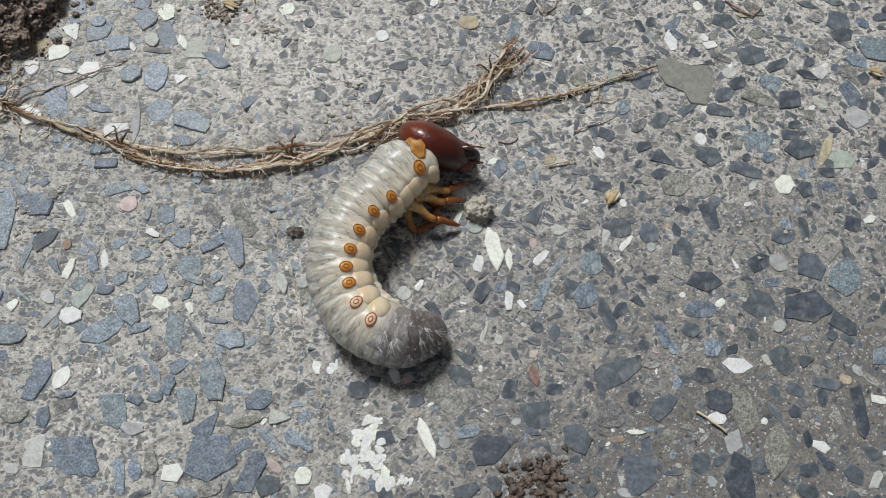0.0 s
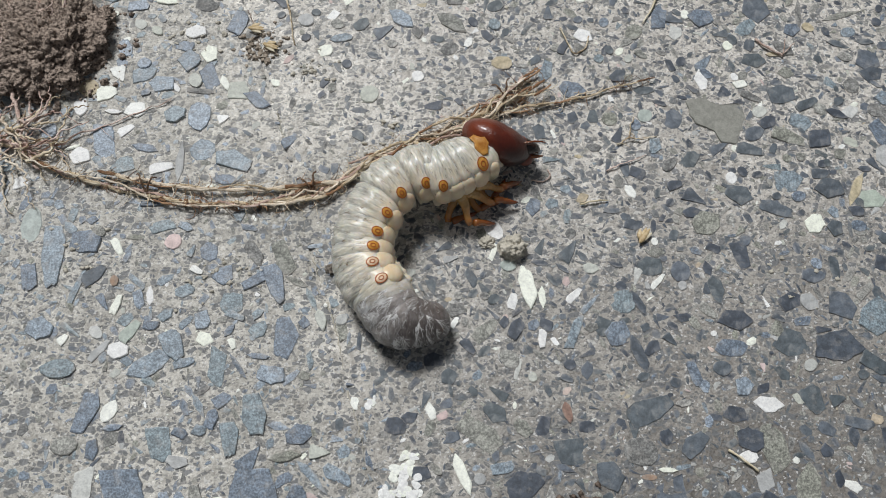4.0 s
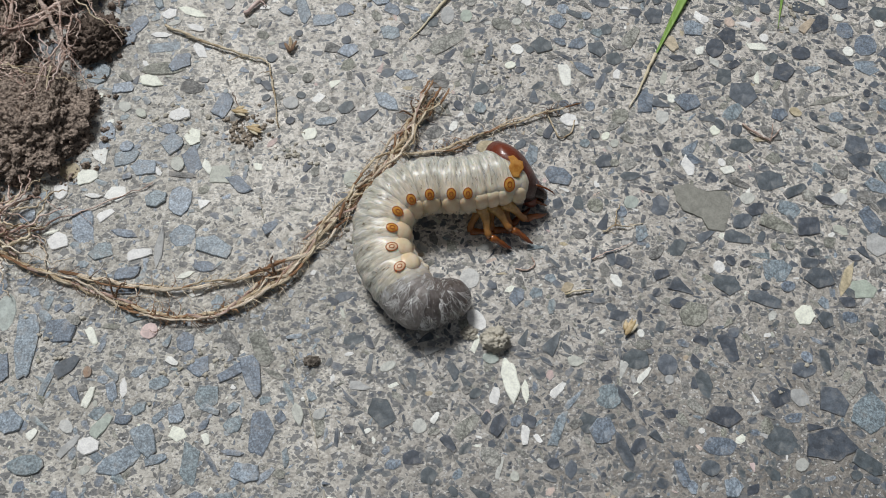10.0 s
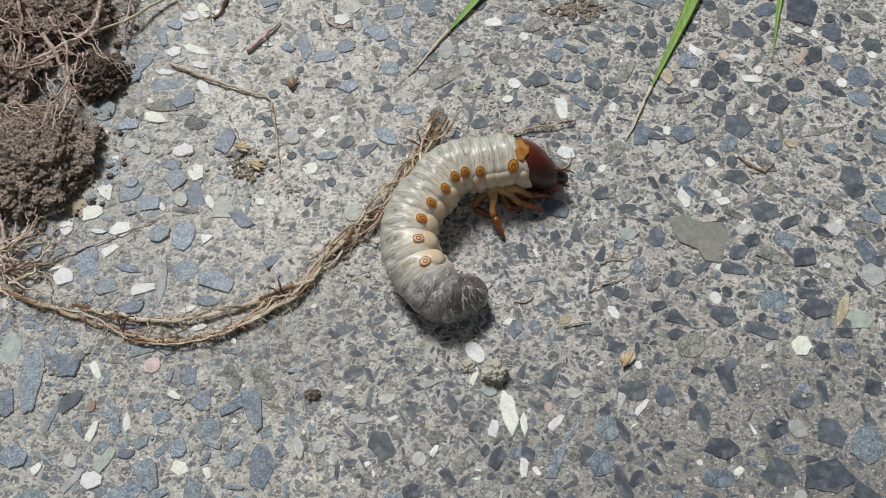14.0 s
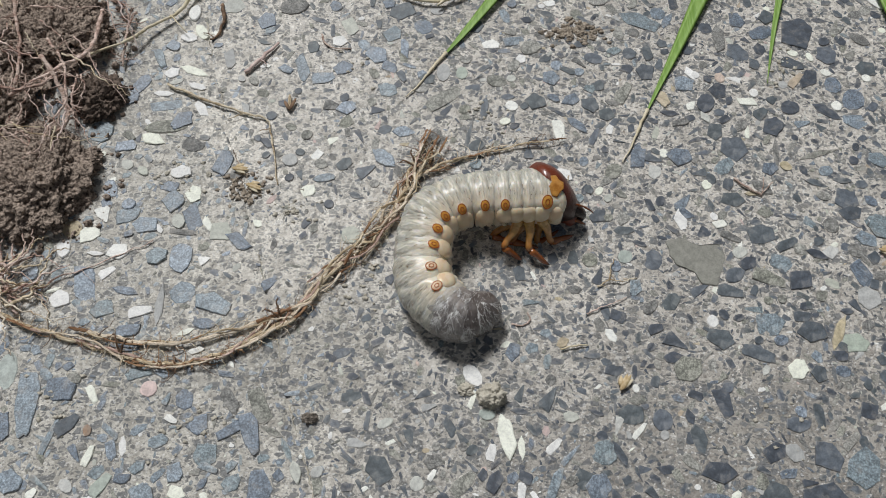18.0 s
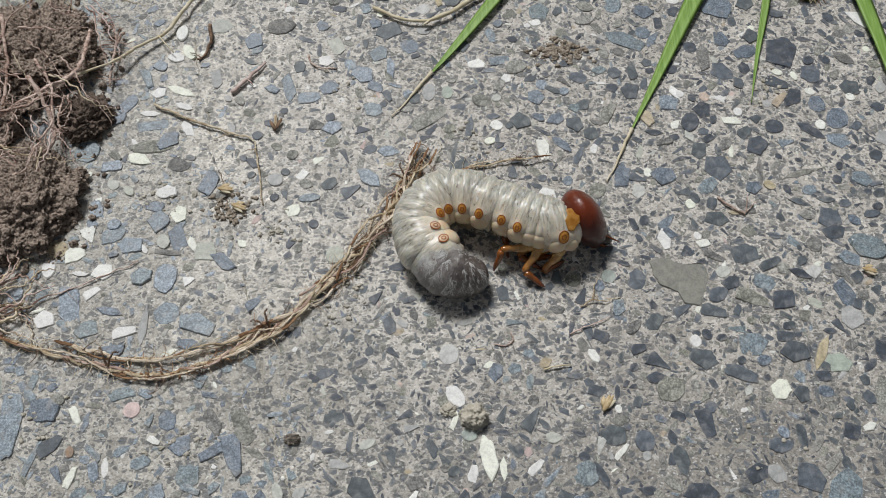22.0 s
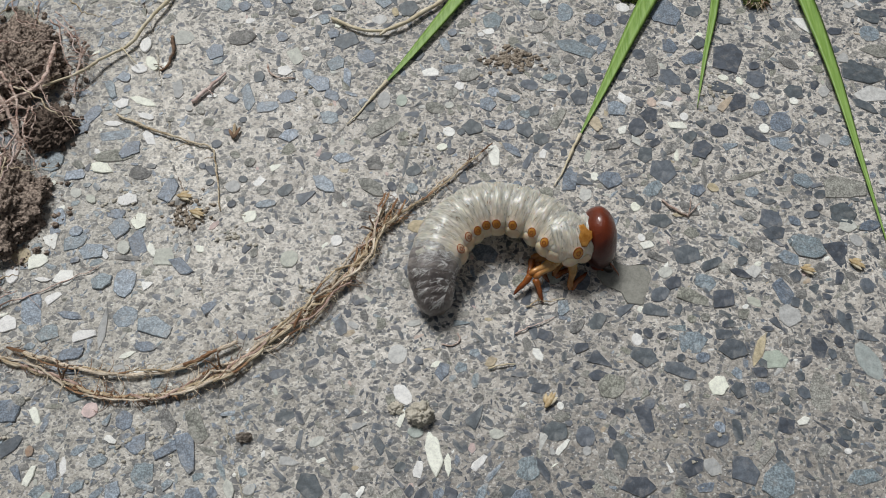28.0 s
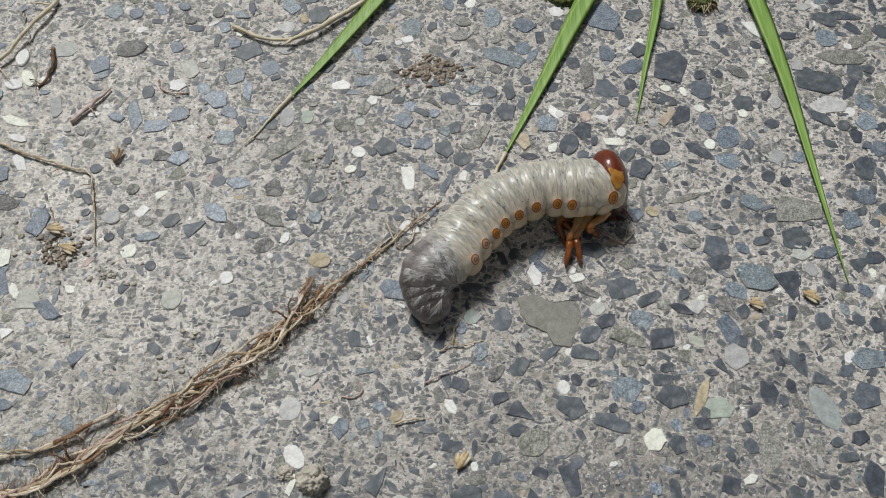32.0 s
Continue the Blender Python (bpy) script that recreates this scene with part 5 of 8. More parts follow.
stone(-76.6, 6.0, 3.6, 1.1, -2, "white", "l")
stone(79.3, -74.4, 1.8, 1.4, -44, "dark", "b")
stone(113.3, -23.9, 4.0, 1.7, 5, "dark", "q")
stone(95.4, 62.9, 2.6, 1.7, -78, "white", "b")
stone(75.7, -77.5, 2.3, 1.9, -39, "dark", "p")
stone(-40.3, -74.3, 8.9, 8.2, 11, "slate", "p")
stone(-73.4, 28.9, 3.0, 2.5, -37, "pale", "b")
stone(-66.9, 45.6, 8.1, 2.9, 10, "slate", "q")
stone(-61.9, -50.4, 8.9, 4.1, 25, "slate", "l")
stone(-76.4, 15.5, 3.8, 3.7, -65, "white", "t")
stone(-71.1, -33.1, 2.2, 1.6, -80, "brick", "b")
stone(-61.3, 56.1, 7.3, 2.1, -23, "white", "l")
stone(-77.7, -1.0, 8.9, 4.1, -76, "slate", "q")
stone(-66.5, -43.6, 4.6, 2.9, 54, "green", "d")
stone(-67.8, -41.3, 3.2, 2.5, 31, "slate", "p")
stone(70.8, -81.9, 4.5, 2.6, -19, "dark", "b")
stone(116.3, -16.5, 3.5, 2.3, 23, "dark", "p")
stone(-76.1, 22.2, 3.1, 4.2, 17, "slate", "p")
stone(67.0, 88.2, 3.7, 3.2, -27, "white", "l")
stone(-70.4, 40.8, 2.3, 1.1, -58, "white", "l")
stone(111.1, 39.0, 3.1, 2.8, -21, "dark", "p")
stone(-70.0, -38.1, 3.9, 1.8, 73, "white", "d")
stone(-61.6, -53.7, 2.8, 1.6, -31, "slate", "d")
stone(-75.8, -22.3, 3.0, 2.3, -23, "grey", "b")
stone(-36.4, 83.2, 2.6, 1.8, 24, "white", "l")
stone(86.3, 75.4, 3.5, 4.1, -31, "dark", "p")
stone(118.8, -4.0, 2.9, 1.9, 50, "white", "b")
stone(-78.6, 10.7, 4.1, 3.8, 14, "white", "d")
stone(116.4, -20.3, 3.6, 2.6, 26, "dark", "p")
stone(-65.2, 52.8, 3.1, 1.4, 20, "pale", "l")
stone(-54.4, -63.7, 3.0, 2.0, -21, "slate", "p")
stone(108.3, 47.8, 2.1, 3.4, -39, "dark", "q")
stone(119.0, 13.3, 4.8, 2.2, -71, "dark", "l")
stone(-74.5, 34.0, 4.6, 2.8, 14, "slate", "q")
stone(-67.9, 49.3, 4.7, 1.5, -5, "white", "l")
stone(-77.5, -19.8, 2.0, 1.8, 47, "slate", "q")
stone(-26.7, 90.5, 3.1, 2.5, -25, "slate", "b")
stone(116.2, 30.1, 9.4, 6.5, -6, "grey", "d")
stone(-74.1, 36.8, 3.0, 2.2, -43, "grey", "d")
stone(120.4, 6.3, 1.9, 2.6, 15, "slate", "b")
stone(-79.8, 14.4, 2.4, 1.8, 25, "slate", "p")
stone(93.5, 71.0, 7.8, 9.6, -16, "dark", "p")
stone(-72.7, -37.7, 3.7, 1.9, -52, "slate", "t")
stone(99.9, 63.7, 4.8, 5.3, -21, "dark", "p")
stone(120.0, -12.0, 5.4, 5.7, -16, "dark", "p")
stone(114.7, 37.5, 2.3, 2.7, 26, "dark", "b")
stone(80.3, -79.2, 4.0, 3.2, -50, "dark", "p")
stone(-39.7, -79.9, 4.5, 2.5, 14, "grey", "b")
stone(-68.4, -47.6, 3.9, 3.1, 16, "white", "p")
stone(-75.5, -31.9, 5.0, 3.3, 40, "dark", "d")
stone(119.9, 19.7, 6.0, 2.7, 18, "slate", "l")
stone(-78.1, -24.6, 5.9, 4.5, 5, "slate", "p")
stone(117.3, -28.0, 6.4, 4.0, -102, "dark", "p")
stone(-79.5, -19.7, 1.6, 1.6, 33, "slate", "p")
stone(-66.7, 55.5, 3.8, 3.0, 19, "white", "p")
stone(78.6, 86.0, 7.9, 9.2, 25, "slate", "p")
stone(-82.2, -5.1, 4.0, 4.4, 58, "white", "p")
stone(-32.6, 90.0, 4.8, 2.4, -62, "slate", "q")
stone(122.4, -4.4, 6.6, 4.5, -4, "slate", "p")
stone(122.7, 3.9, 2.6, 2.5, -21, "dark", "p")
stone(-54.4, -69.0, 4.1, 2.4, -20, "pale", "p")
stone(-46.5, -76.9, 3.8, 3.0, -5, "white", "p")
stone(-58.3, -65.4, 6.8, 4.3, -78, "slate", "q")
stone(114.4, 44.2, 3.4, 3.9, -31, "pale", "p")
stone(-82.9, 12.1, 4.1, 4.1, 0, "buff", "b")
stone(-79.4, 31.7, 1.4, 1.3, 28, "white", "b")
stone(-81.7, -18.7, 3.1, 1.8, 74, "slate", "q")
stone(100.2, 68.0, 3.1, 2.3, 22, "dark", "b")
stone(108.6, 56.4, 2.3, 2.2, -37, "white", "b")
stone(-73.3, -43.9, 2.1, 3.1, 51, "pale", "b")
stone(-83.9, 7.2, 4.5, 3.0, -84, "white", "b")
stone(-38.3, 88.4, 3.3, 3.3, 46, "slate", "p")
stone(-84.2, -2.9, 3.4, 0.8, 19, "white", "l")
stone(-43.9, -80.5, 4.0, 1.8, -8, "slate", "b")
stone(84.2, -80.3, 4.0, 1.7, 58, "pale", "q")
stone(-50.6, -75.2, 3.9, 2.6, -72, "grey", "p")
stone(-72.1, -47.6, 4.9, 1.7, 50, "pale", "d")
stone(-61.0, 68.5, 5.0, 2.7, -59, "white", "b")
stone(-78.5, -34.3, 6.8, 1.5, 74, "slate", "d")
stone(-53.7, 77.2, 4.7, 4.7, 39, "pale", "p")
stone(109.0, 59.2, 5.1, 5.0, -7, "dark", "p")
stone(-75.6, 47.5, 4.2, 2.4, 29, "slate", "q")
stone(-64.0, 66.6, 4.0, 2.9, -12, "white", "b")
stone(125.8, 10.5, 3.0, 2.6, -35, "slate", "p")
stone(-73.9, 52.0, 6.0, 3.4, 61, "slate", "q")
stone(126.5, 2.8, 3.6, 3.4, 1, "dark", "p")
stone(-86.9, 5.6, 3.1, 2.6, 16, "slate", "q")
stone(-70.2, 59.8, 5.6, 2.3, -65, "slate", "d")
stone(-53.3, -76.2, 3.9, 2.2, -78, "slate", "b")
stone(-67.4, 64.1, 3.3, 3.0, -28, "slate", "q")
stone(-81.1, 37.9, 5.7, 5.6, 9, "slate", "b")
stone(126.6, 16.9, 3.9, 3.5, 30, "dark", "t")
stone(86.6, 86.7, 4.9, 4.3, 8, "dark", "p")
stone(-68.5, -59.5, 4.1, 2.7, -120, "white", "b")
stone(119.4, 43.9, 3.2, 2.6, 42, "slate", "p")
stone(-44.0, 89.3, 4.8, 4.3, 66, "slate", "p")
stone(-84.2, -27.8, 12.1, 4.9, -83, "slate", "d")
stone(-78.4, -43.5, 4.5, 1.4, -32, "slate", "t")
stone(-88.1, 11.1, 5.1, 1.9, 20, "white", "l")
stone(100.4, 74.9, 4.5, 1.5, -7, "dark", "l")
stone(-67.5, -62.6, 3.5, 1.3, 8, "slate", "l")
stone(104.3, 71.6, 4.6, 2.0, 19, "grey", "l")
stone(-55.7, -77.6, 5.9, 2.1, -79, "slate", "d")
stone(-90.1, 1.0, 3.6, 3.2, 34, "slate", "q")
stone(127.2, 27.5, 4.1, 4.2, 15, "slate", "p")
stone(-79.6, -45.3, 2.1, 1.8, 51, "white", "d")
stone(94.2, 83.6, 4.5, 2.6, -32, "dark", "l")
stone(-63.5, 74.5, 4.9, 2.8, 91, "white", "b")
stone(130.1, 18.2, 4.2, 3.0, 7, "dark", "p")
stone(-73.0, -60.0, 7.0, 4.0, -107, "slate", "d")
stone(109.8, 68.8, 5.1, 2.9, -35, "grey", "b")
stone(-89.9, -21.0, 7.8, 4.1, 94, "green", "b")
stone(120.1, 54.1, 3.1, 2.7, -48, "pale", "l")
stone(-79.5, -51.2, 6.4, 3.7, 3, "slate", "b")
stone(117.2, 59.4, 2.6, 3.5, -27, "pale", "b")
stone(-64.2, -73.9, 7.5, 6.8, 1, "slate", "q")
stone(-88.2, -32.4, 5.2, 3.4, -78, "slate", "q")
stone(-70.7, -66.6, 4.1, 2.5, 81, "slate", "p")
stone(-84.6, -43.1, 5.0, 4.7, -13, "slate", "p")
stone(105.7, 77.2, 3.0, 1.8, -59, "dark", "l")
stone(130.2, 33.2, 4.5, 3.5, -52, "dark", "t")
stone(132.4, 26.7, 2.4, 2.2, -1, "dark", "p")
stone(132.4, 33.4, 4.0, 3.7, 14, "slate", "p")
stone(117.1, 67.0, 3.3, 2.2, -22, "grey", "l")
stone(127.7, 47.6, 3.5, 2.0, -40, "dark", "l")
stone(-76.1, -66.0, 5.0, 3.4, 8, "grey", "b")
stone(-71.4, -72.8, 5.4, 3.4, 91, "pale", "q")
stone(116.3, 71.8, 1.7, 1.8, 38, "white", "b")
stone(134.3, 35.0, 1.9, 2.9, -34, "dark", "p")
stone(127.1, 54.8, 7.0, 2.8, -35, "dark", "l")
stone(108.5, 82.6, 3.4, 2.6, -49, "dark", "l")
stone(133.7, 40.2, 4.5, 4.6, -11, "dark", "p")
stone(113.4, 78.5, 2.8, 3.8, -28, "grey", "b")
stone(134.3, 42.1, 5.2, 3.8, 18, "dark", "p")
stone(-93.8, 45.4, 4.1, 1.8, -66, "slate", "q")
stone(-75.1, -75.8, 2.8, 1.8, -25, "pale", "p")
stone(132.0, 52.7, 3.1, 2.7, 21, "dark", "b")
stone(129.8, 58.7, 8.4, 5.0, 8, "pale", "p")
stone(134.3, 49.9, 3.2, 3.8, -1, "dark", "p")
stone(124.8, 70.6, 3.0, 3.5, -17, "pale", "p")
stone(116.8, 81.9, 5.9, 3.4, -61, "white", "q")
stone(129.4, 66.0, 10.6, 7.5, -6, "dark", "d")
stone(134.5, 56.4, 3.0, 2.2, 49, "white", "b")
stone(139.1, 46.2, 4.3, 4.1, 37, "slate", "p")
stone(137.7, 53.8, 5.5, 4.7, 22, "slate", "p")
stone(124.5, 79.9, 4.4, 2.7, 9, "dark", "p")
stone(138.8, 59.2, 5.0, 3.6, -40, "slate", "p")
stone(136.5, 73.0, 11.9, 4.4, -4, "grey", "l")
stone(143.7, 62.6, 2.7, 4.9, -23, "grey", "p")
stone(134.2, 79.1, 5.3, 5.4, -68, "slate", "b")
stone(142.6, 69.4, 3.2, 2.9, 22, "dark", "p")
stone(139.2, 76.5, 2.1, 1.9, -37, "white", "l")
stone(141.3, 77.8, 3.1, 4.2, -45, "grey", "b")
stone(140.7, 86.6, 8.4, 2.8, -9, "dark", "l")
stone(149.2, 81.2, 3.5, 4.7, 38, "dark", "p")


def scatter_chips():
    """The rest of the aggregate, too many to count: joined by stone kind."""
    rng = random.Random(5)
    for size, tries in ((7.5, 1100), (5.5, 3200), (4.0, 5200), (2.6, 2600), (1.7, 8500), (1.1, 14000), (0.75, 12000)):
        for _ in range(tries):
            x, y = rng.uniform(-130, 172), rng.uniform(-102, 122)
            seen = -97 < x < 134 and -86 < y < 96
            if seen and size > 3:
                continue
            left = x < groove_x(y) + 6
            filmed = math.hypot(x + 50, y - 36) < 52
            if size < 3 and rng.random() < (0.55 if filmed else 0.42 if left else 0.0):
                continue
            length = size * rng.uniform(0.7, 1.5)
            width = length * rng.uniform(0.25, 0.8)
            if not free_spot(x, y, (length + width) / 4 * (1.0 if left else 0.95)):
                continue
            take_spot(x, y, (length + width) / 4)
            u = rng.random()
            if left:
                kind = "slate" if u < 0.62 else "grey" if u < 0.88 else "white" if u < 0.90 else "pale" if u < 0.93 else "dark"
            else:
                kind = "dark" if u < 0.58 else "slate" if u < 0.64 else "grey" if u < 0.93 else "white" if u < 0.95 else "pale" if u < 0.985 else "pink" if u < 0.992 else "buff"
            verts, faces, rim = stone_geometry(rng, length, width, rng.uniform(0.08, 0.2) if size > 2 else rng.uniform(0.04, 0.12), rng.choice("pptdlq"))
            join_chip(kind, x, y, rng.uniform(0, 6.28), verts, faces, rim)
    for kind, (vs, fs, rs) in POOLS.items():
        if vs:
            ob = mesh_object(kind + "_aggregate", vs, fs, STONES[kind][1], ground, smooth=False)
            set_rim(ob, rs)
            tagged(ob, kind="stuff")


# ---- the grub: rings of skin, head, jaws and legs, each a rigid piece ----
def ring_of_skin(radius, back, belly, folds, seed, lobe=0.0, neck=False):
    """A body ring along x: longer on the back (+y) than on the belly, with rounded folds; +z is the side that faces up."""
    bm = bmesh.new()
    around, along = 72, 25
    rings = []
    for j in range(along + 1):
        s = -1 + 2 * j / along
        row = []
        for k in range(around):
            a = 2 * math.pi * k / around
            dy, dz = math.sin(a), math.cos(a)
            up = (dy + 1) / 2
            half = belly + (back - belly) * up
            barrel = (1 - abs(s) ** 2.6 * 0.16)
            if abs(s) > 0.93:
                barrel *= 0.80
            drift = 0.9 * noise.noise((seed, dy * 1.6, dz * 1.6))
            deep = 0.6 + 0.8 * noise.noise((seed + 9, dy * 2.1, dz * 2.1 + s))
            fold = 0.036 * up * deep * math.cos(folds * math.pi * s + drift) + 0.016 * noise.noise((s * 2.6 + seed, dy * 2.5, dz * 2.5))
            side = 0.0
            if dz > 0 and lobe:
                side = lobe * 0.2 * math.exp(-((dy + 0.52) ** 2) / 0.02) * (1 - s * s)
                side += lobe * 0.55 * math.exp(-((dy + 0.13) ** 2) / 0.06) * math.exp(-(s / 0.55) ** 2)
            soft = max(0.0, min(1.0, (-dy - 0.42) / 0.45))
            soft = soft * soft * (3 - 2 * soft)
            pleat = 0.022 * soft * math.cos(2.5 * math.pi * s + seed)
            r = radius * (barrel + (0.97 - barrel) * 0.85 * soft + fold + side + 0.11 * soft + pleat)
            low = 1 - 0.58 * soft if dz > 0 else 1 - 0.12 * soft
            x = s * half
            if neck:
                # the front edge slants back from the throat to the nape
                front = 4.6 - 3.4 * max(0.0, (up - 0.45) / 0.55) ** 1.4
                x = -half + (front + half) * (s + 1) / 2
            tuck = max(0.0, min(1.0, (-dz - 0.05) / 0.6)) if dy < 0 else 0.0
            row.append(bm.verts.new((x * MM, dy * r * (1 - 0.55 * tuck) * MM, dz * r * low * MM)))
        rings.append(row)
    for p, q in zip(rings, rings[1:]):
        for k in range(around):
            bm.faces.new((p[k], p[(k + 1) % around], q[(k + 1) % around], q[k]))
    bm.faces.new(rings[0])
    bm.faces.new(rings[-1])
    return bm


def ellipse_plate(rx, ry, rz, at, tilt=0):
    bm = bmesh.new()
    bmesh.ops.create_icosphere(bm, subdivisions=2, radius=1.0)
    m = Matrix.Translation(Vector(at) * MM) @ Matrix.Rotation(radians(tilt), 4, "X") @ Matrix.Diagonal((rx * MM, ry * MM, rz * MM, 1))
    bmesh.ops.transform(bm, matrix=m, verts=bm.verts)
    return bm


def ring_bead(rx, ry, thick, at, tilt=0):
    """An oval rim round a breathing hole."""
    bm = bmesh.new()
    n, s = 18, 6
    m = Matrix.Translation(Vector(at) * MM) @ Matrix.Rotation(radians(tilt), 4, "X")
    rows = []
    for k in range(n):
        a = 2 * math.pi * k / n
        c = Vector((math.cos(a) * rx, math.sin(a) * ry, 0))
        d = c.normalized()
        rows.append([bm.verts.new(m @ ((c + d * math.cos(b) * thick + Vector((0, 0, math.sin(b) * thick))) * MM)) for b in (2 * math.pi * i / s for i in range(s))])
    for k in range(n):
        p, q = rows[k], rows[(k + 1) % n]
        for i in range(s):
            bm.faces.new((p[i], p[(i + 1) % s], q[(i + 1) % s], q[i]))
    return bm


def add_spiracle(segment, radius, size, dy=-0.10, plate_mat=None):
    z = math.sqrt(max(0.0, 1 - dy * dy)) * radius * (1.085 if size > 1 else 1.05)
    tilt = math.degrees(math.asin(-dy))
    plate = part("spiracle", ellipse_plate(size * 0.74, size, 0.22, (0, dy * radius, z), tilt), plate_mat or OCHRE, segment, "ochre oval breathing hole")
    part("rim", ring_bead(size * 0.74, size, 0.11, (0, dy * radius, z + 0.02), tilt), RUST, plate)
    part("pore", ring_bead(size * 0.30, size * 0.42, 0.10, (0, dy * radius, z + 0.2), tilt), RUST, plate)


grub = new("beetle_grub")
tagged(grub, "plump cream white beetle grub with chestnut head lying on concrete", "grub")
# name, radius, half length on the back, on the belly, folds, spiracle size
BODY = [
    ("pronotum", 5.95, 5.3, 3.6, 2.0, 1.25),
    ("mesothorax", 5.9, 3.8, 1.9, 2.0, 0),
    ("metathorax", 5.9, 3.9, 1.9, 2.0, 0),
    ("abdomen_ring", 5.9, 4.2, 2.0, 3.0, 1.0),
    ("abdomen_ring", 5.95, 4.3, 2.0, 3.0, 1.0),
    ("abdomen_ring", 6.0, 4.4, 2.2, 3.0, 1.0),
    ("abdomen_ring", 6.1, 4.5, 2.3, 3.0, 1.0),
    ("abdomen_ring", 6.15, 4.9, 2.4, 3.0, 1.0),
    ("abdomen_ring", 6.2, 5.2, 2.5, 3.0, 1.0),
    ("abdomen_ring", 6.2, 5.5, 2.5, 3.0, 1.0),
    ("abdomen_ring", 6.15, 5.8, 2.4, 3.0, 1.0),
]
RINGS = []
for i, (name, r, back, belly, folds, hole) in enumerate(BODY):
    seg = part(name, ring_of_skin(r, back, belly, folds, i * 3.7, lobe=0.16 if hole else 0.10, neck=i == 0), SKIN, grub)
    k = r / 6
    for x, big in ((-0.8, 1.0), (2.2, 0.85)) if i == 0 else ((0.0, 1.0),):
        part("side_lobe", ellipse_plate(2.2 * k * big, 2.6 * k * big, 1.25 * k * big, (x, -3.15 * k, 4.5 * k), 35), LOBE, seg)
    if hole:
        add_spiracle(seg, r, hole * (1.2 if i else 1.2), -0.10 if i else -0.05, PALE_PLATE if i > 8 else None)
    RINGS.append(seg)


for at, size in (((2.9, -0.9, 3.4), (2.1, 3.2, 2.4)), ((3.0, -3.4, 1.2), (1.9, 2.6, 3.0))):
    part("collar_fold", ellipse_plate(*size, at), SKIN, RINGS[0])


def neck_shield(radius, outline, thick=0.09):
    """An irregular hard plate that follows the curve of the pronotum; outline as length along and arc round the ring."""
    bm = bmesh.new()
    cx, cy = (sum(c) / len(outline) for c in zip(*outline))
    levels = []
    for k, out in ((1.0, -0.3), (1.0, thick * 0.7), (0.88, thick), (0.7, thick * 0.5), (0.35, thick * 0.2)):
        row = []
        for x, y in outline:
            px, a = cx + (x - cx) * k, (cy + (y - cy) * k) / radius
            row.append(bm.verts.new(Vector((px, math.sin(a) * (radius + out), math.cos(a) * (radius + out))) * MM))
        levels.append(row)
    n = len(outline)
    for p, q in zip(levels, levels[1:]):
        for k in range(n):
            bm.faces.new((p[k], p[(k + 1) % n], q[(k + 1) % n], q[k]))
    bm.faces.new(levels[-1])
    bm.faces.new(levels[0][::-1])
    return bm


part("shield", neck_shield(6.0, [(1.0, 0.9), (2.2, 0.7), (3.0, 1.9), (3.6, 2.5), (3.7, 4.0), (2.9, 4.5), (2.3, 5.9), (1.1, 5.8), (1.2, 4.3), (0.5, 3.2), (0.7, 2.0)]), SHIELD, RINGS[0], "irregular brown ochre neck plate")


def tail_sac(rx, ry, rz):
    bm = bmesh.new()
    bmesh.ops.create_icosphere(bm, subdivisions=4, radius=1.0)
    for v in bm.verts:
        d = v.co.copy()
        k = 1 + 0.035 * noise.noise(d * 2.2) + 0.02 * noise.noise(d * 6)
        v.co = Vector((d.x * rx, d.y * ry, d.z * rz)) * k * MM
    return bm


TAIL = []
# place along the tail (0 the last ring, 1 the tail ring, 2 the tip) and radius
for u, r in ((0.28, 6.1), (0.56, 6.0), (0.84, 5.8), (1.08, 5.5), (1.3, 5.1), (1.5, 4.7), (1.68, 4.2)):
    last = u > 1.6
    TAIL.append((u, r, part("tail_sac" if last else "tail_ring", tail_sac(r * 0.97, r, r), FADE if u < 0.4 else CLOUD if u < 0.9 else TAILSKIN, grub, "translucent grey brown rounded tail end" if last else "translucent grey brown tail ring")))


def fibres(owner, radius, xr, full, count, seed, mat, name, length=(1.5, 4.5), thick=0.045, lift=0.04, stand=0.0, label=""):
    """Fine branching tracheae or bristles over the skin of a ring."""
    rng = random.Random(seed)
    bm = bmesh.new()
    for _ in range(count):
        x, a = rng.uniform(-xr, xr), rng.uniform(-1.5, 1.5)
        dx, da = rng.uniform(-1, 1), rng.uniform(-1, 1) * 0.25
        L = rng.uniform(*length)
        pts, rad = [], []
        for k in range(5):
            u = k / 4
            aa, xx = a + da * u * L * 0.6 + 0.08 * math.sin(u * 5 + a), x + dx * u * L * 0.6
            sx = max(0.02, 1 - (abs(xx) / full) ** 2) ** 0.5
            rr = radius * sx + lift + stand * u * L
            pts.append(Vector((xx, math.sin(aa) * rr, math.cos(aa) * rr)) * MM)
            rad.append(thick * (1.1 - 0.85 * u) * MM)
        tube(pts, rad, 4, bm)
    return part(name, bm, mat, owner, label)


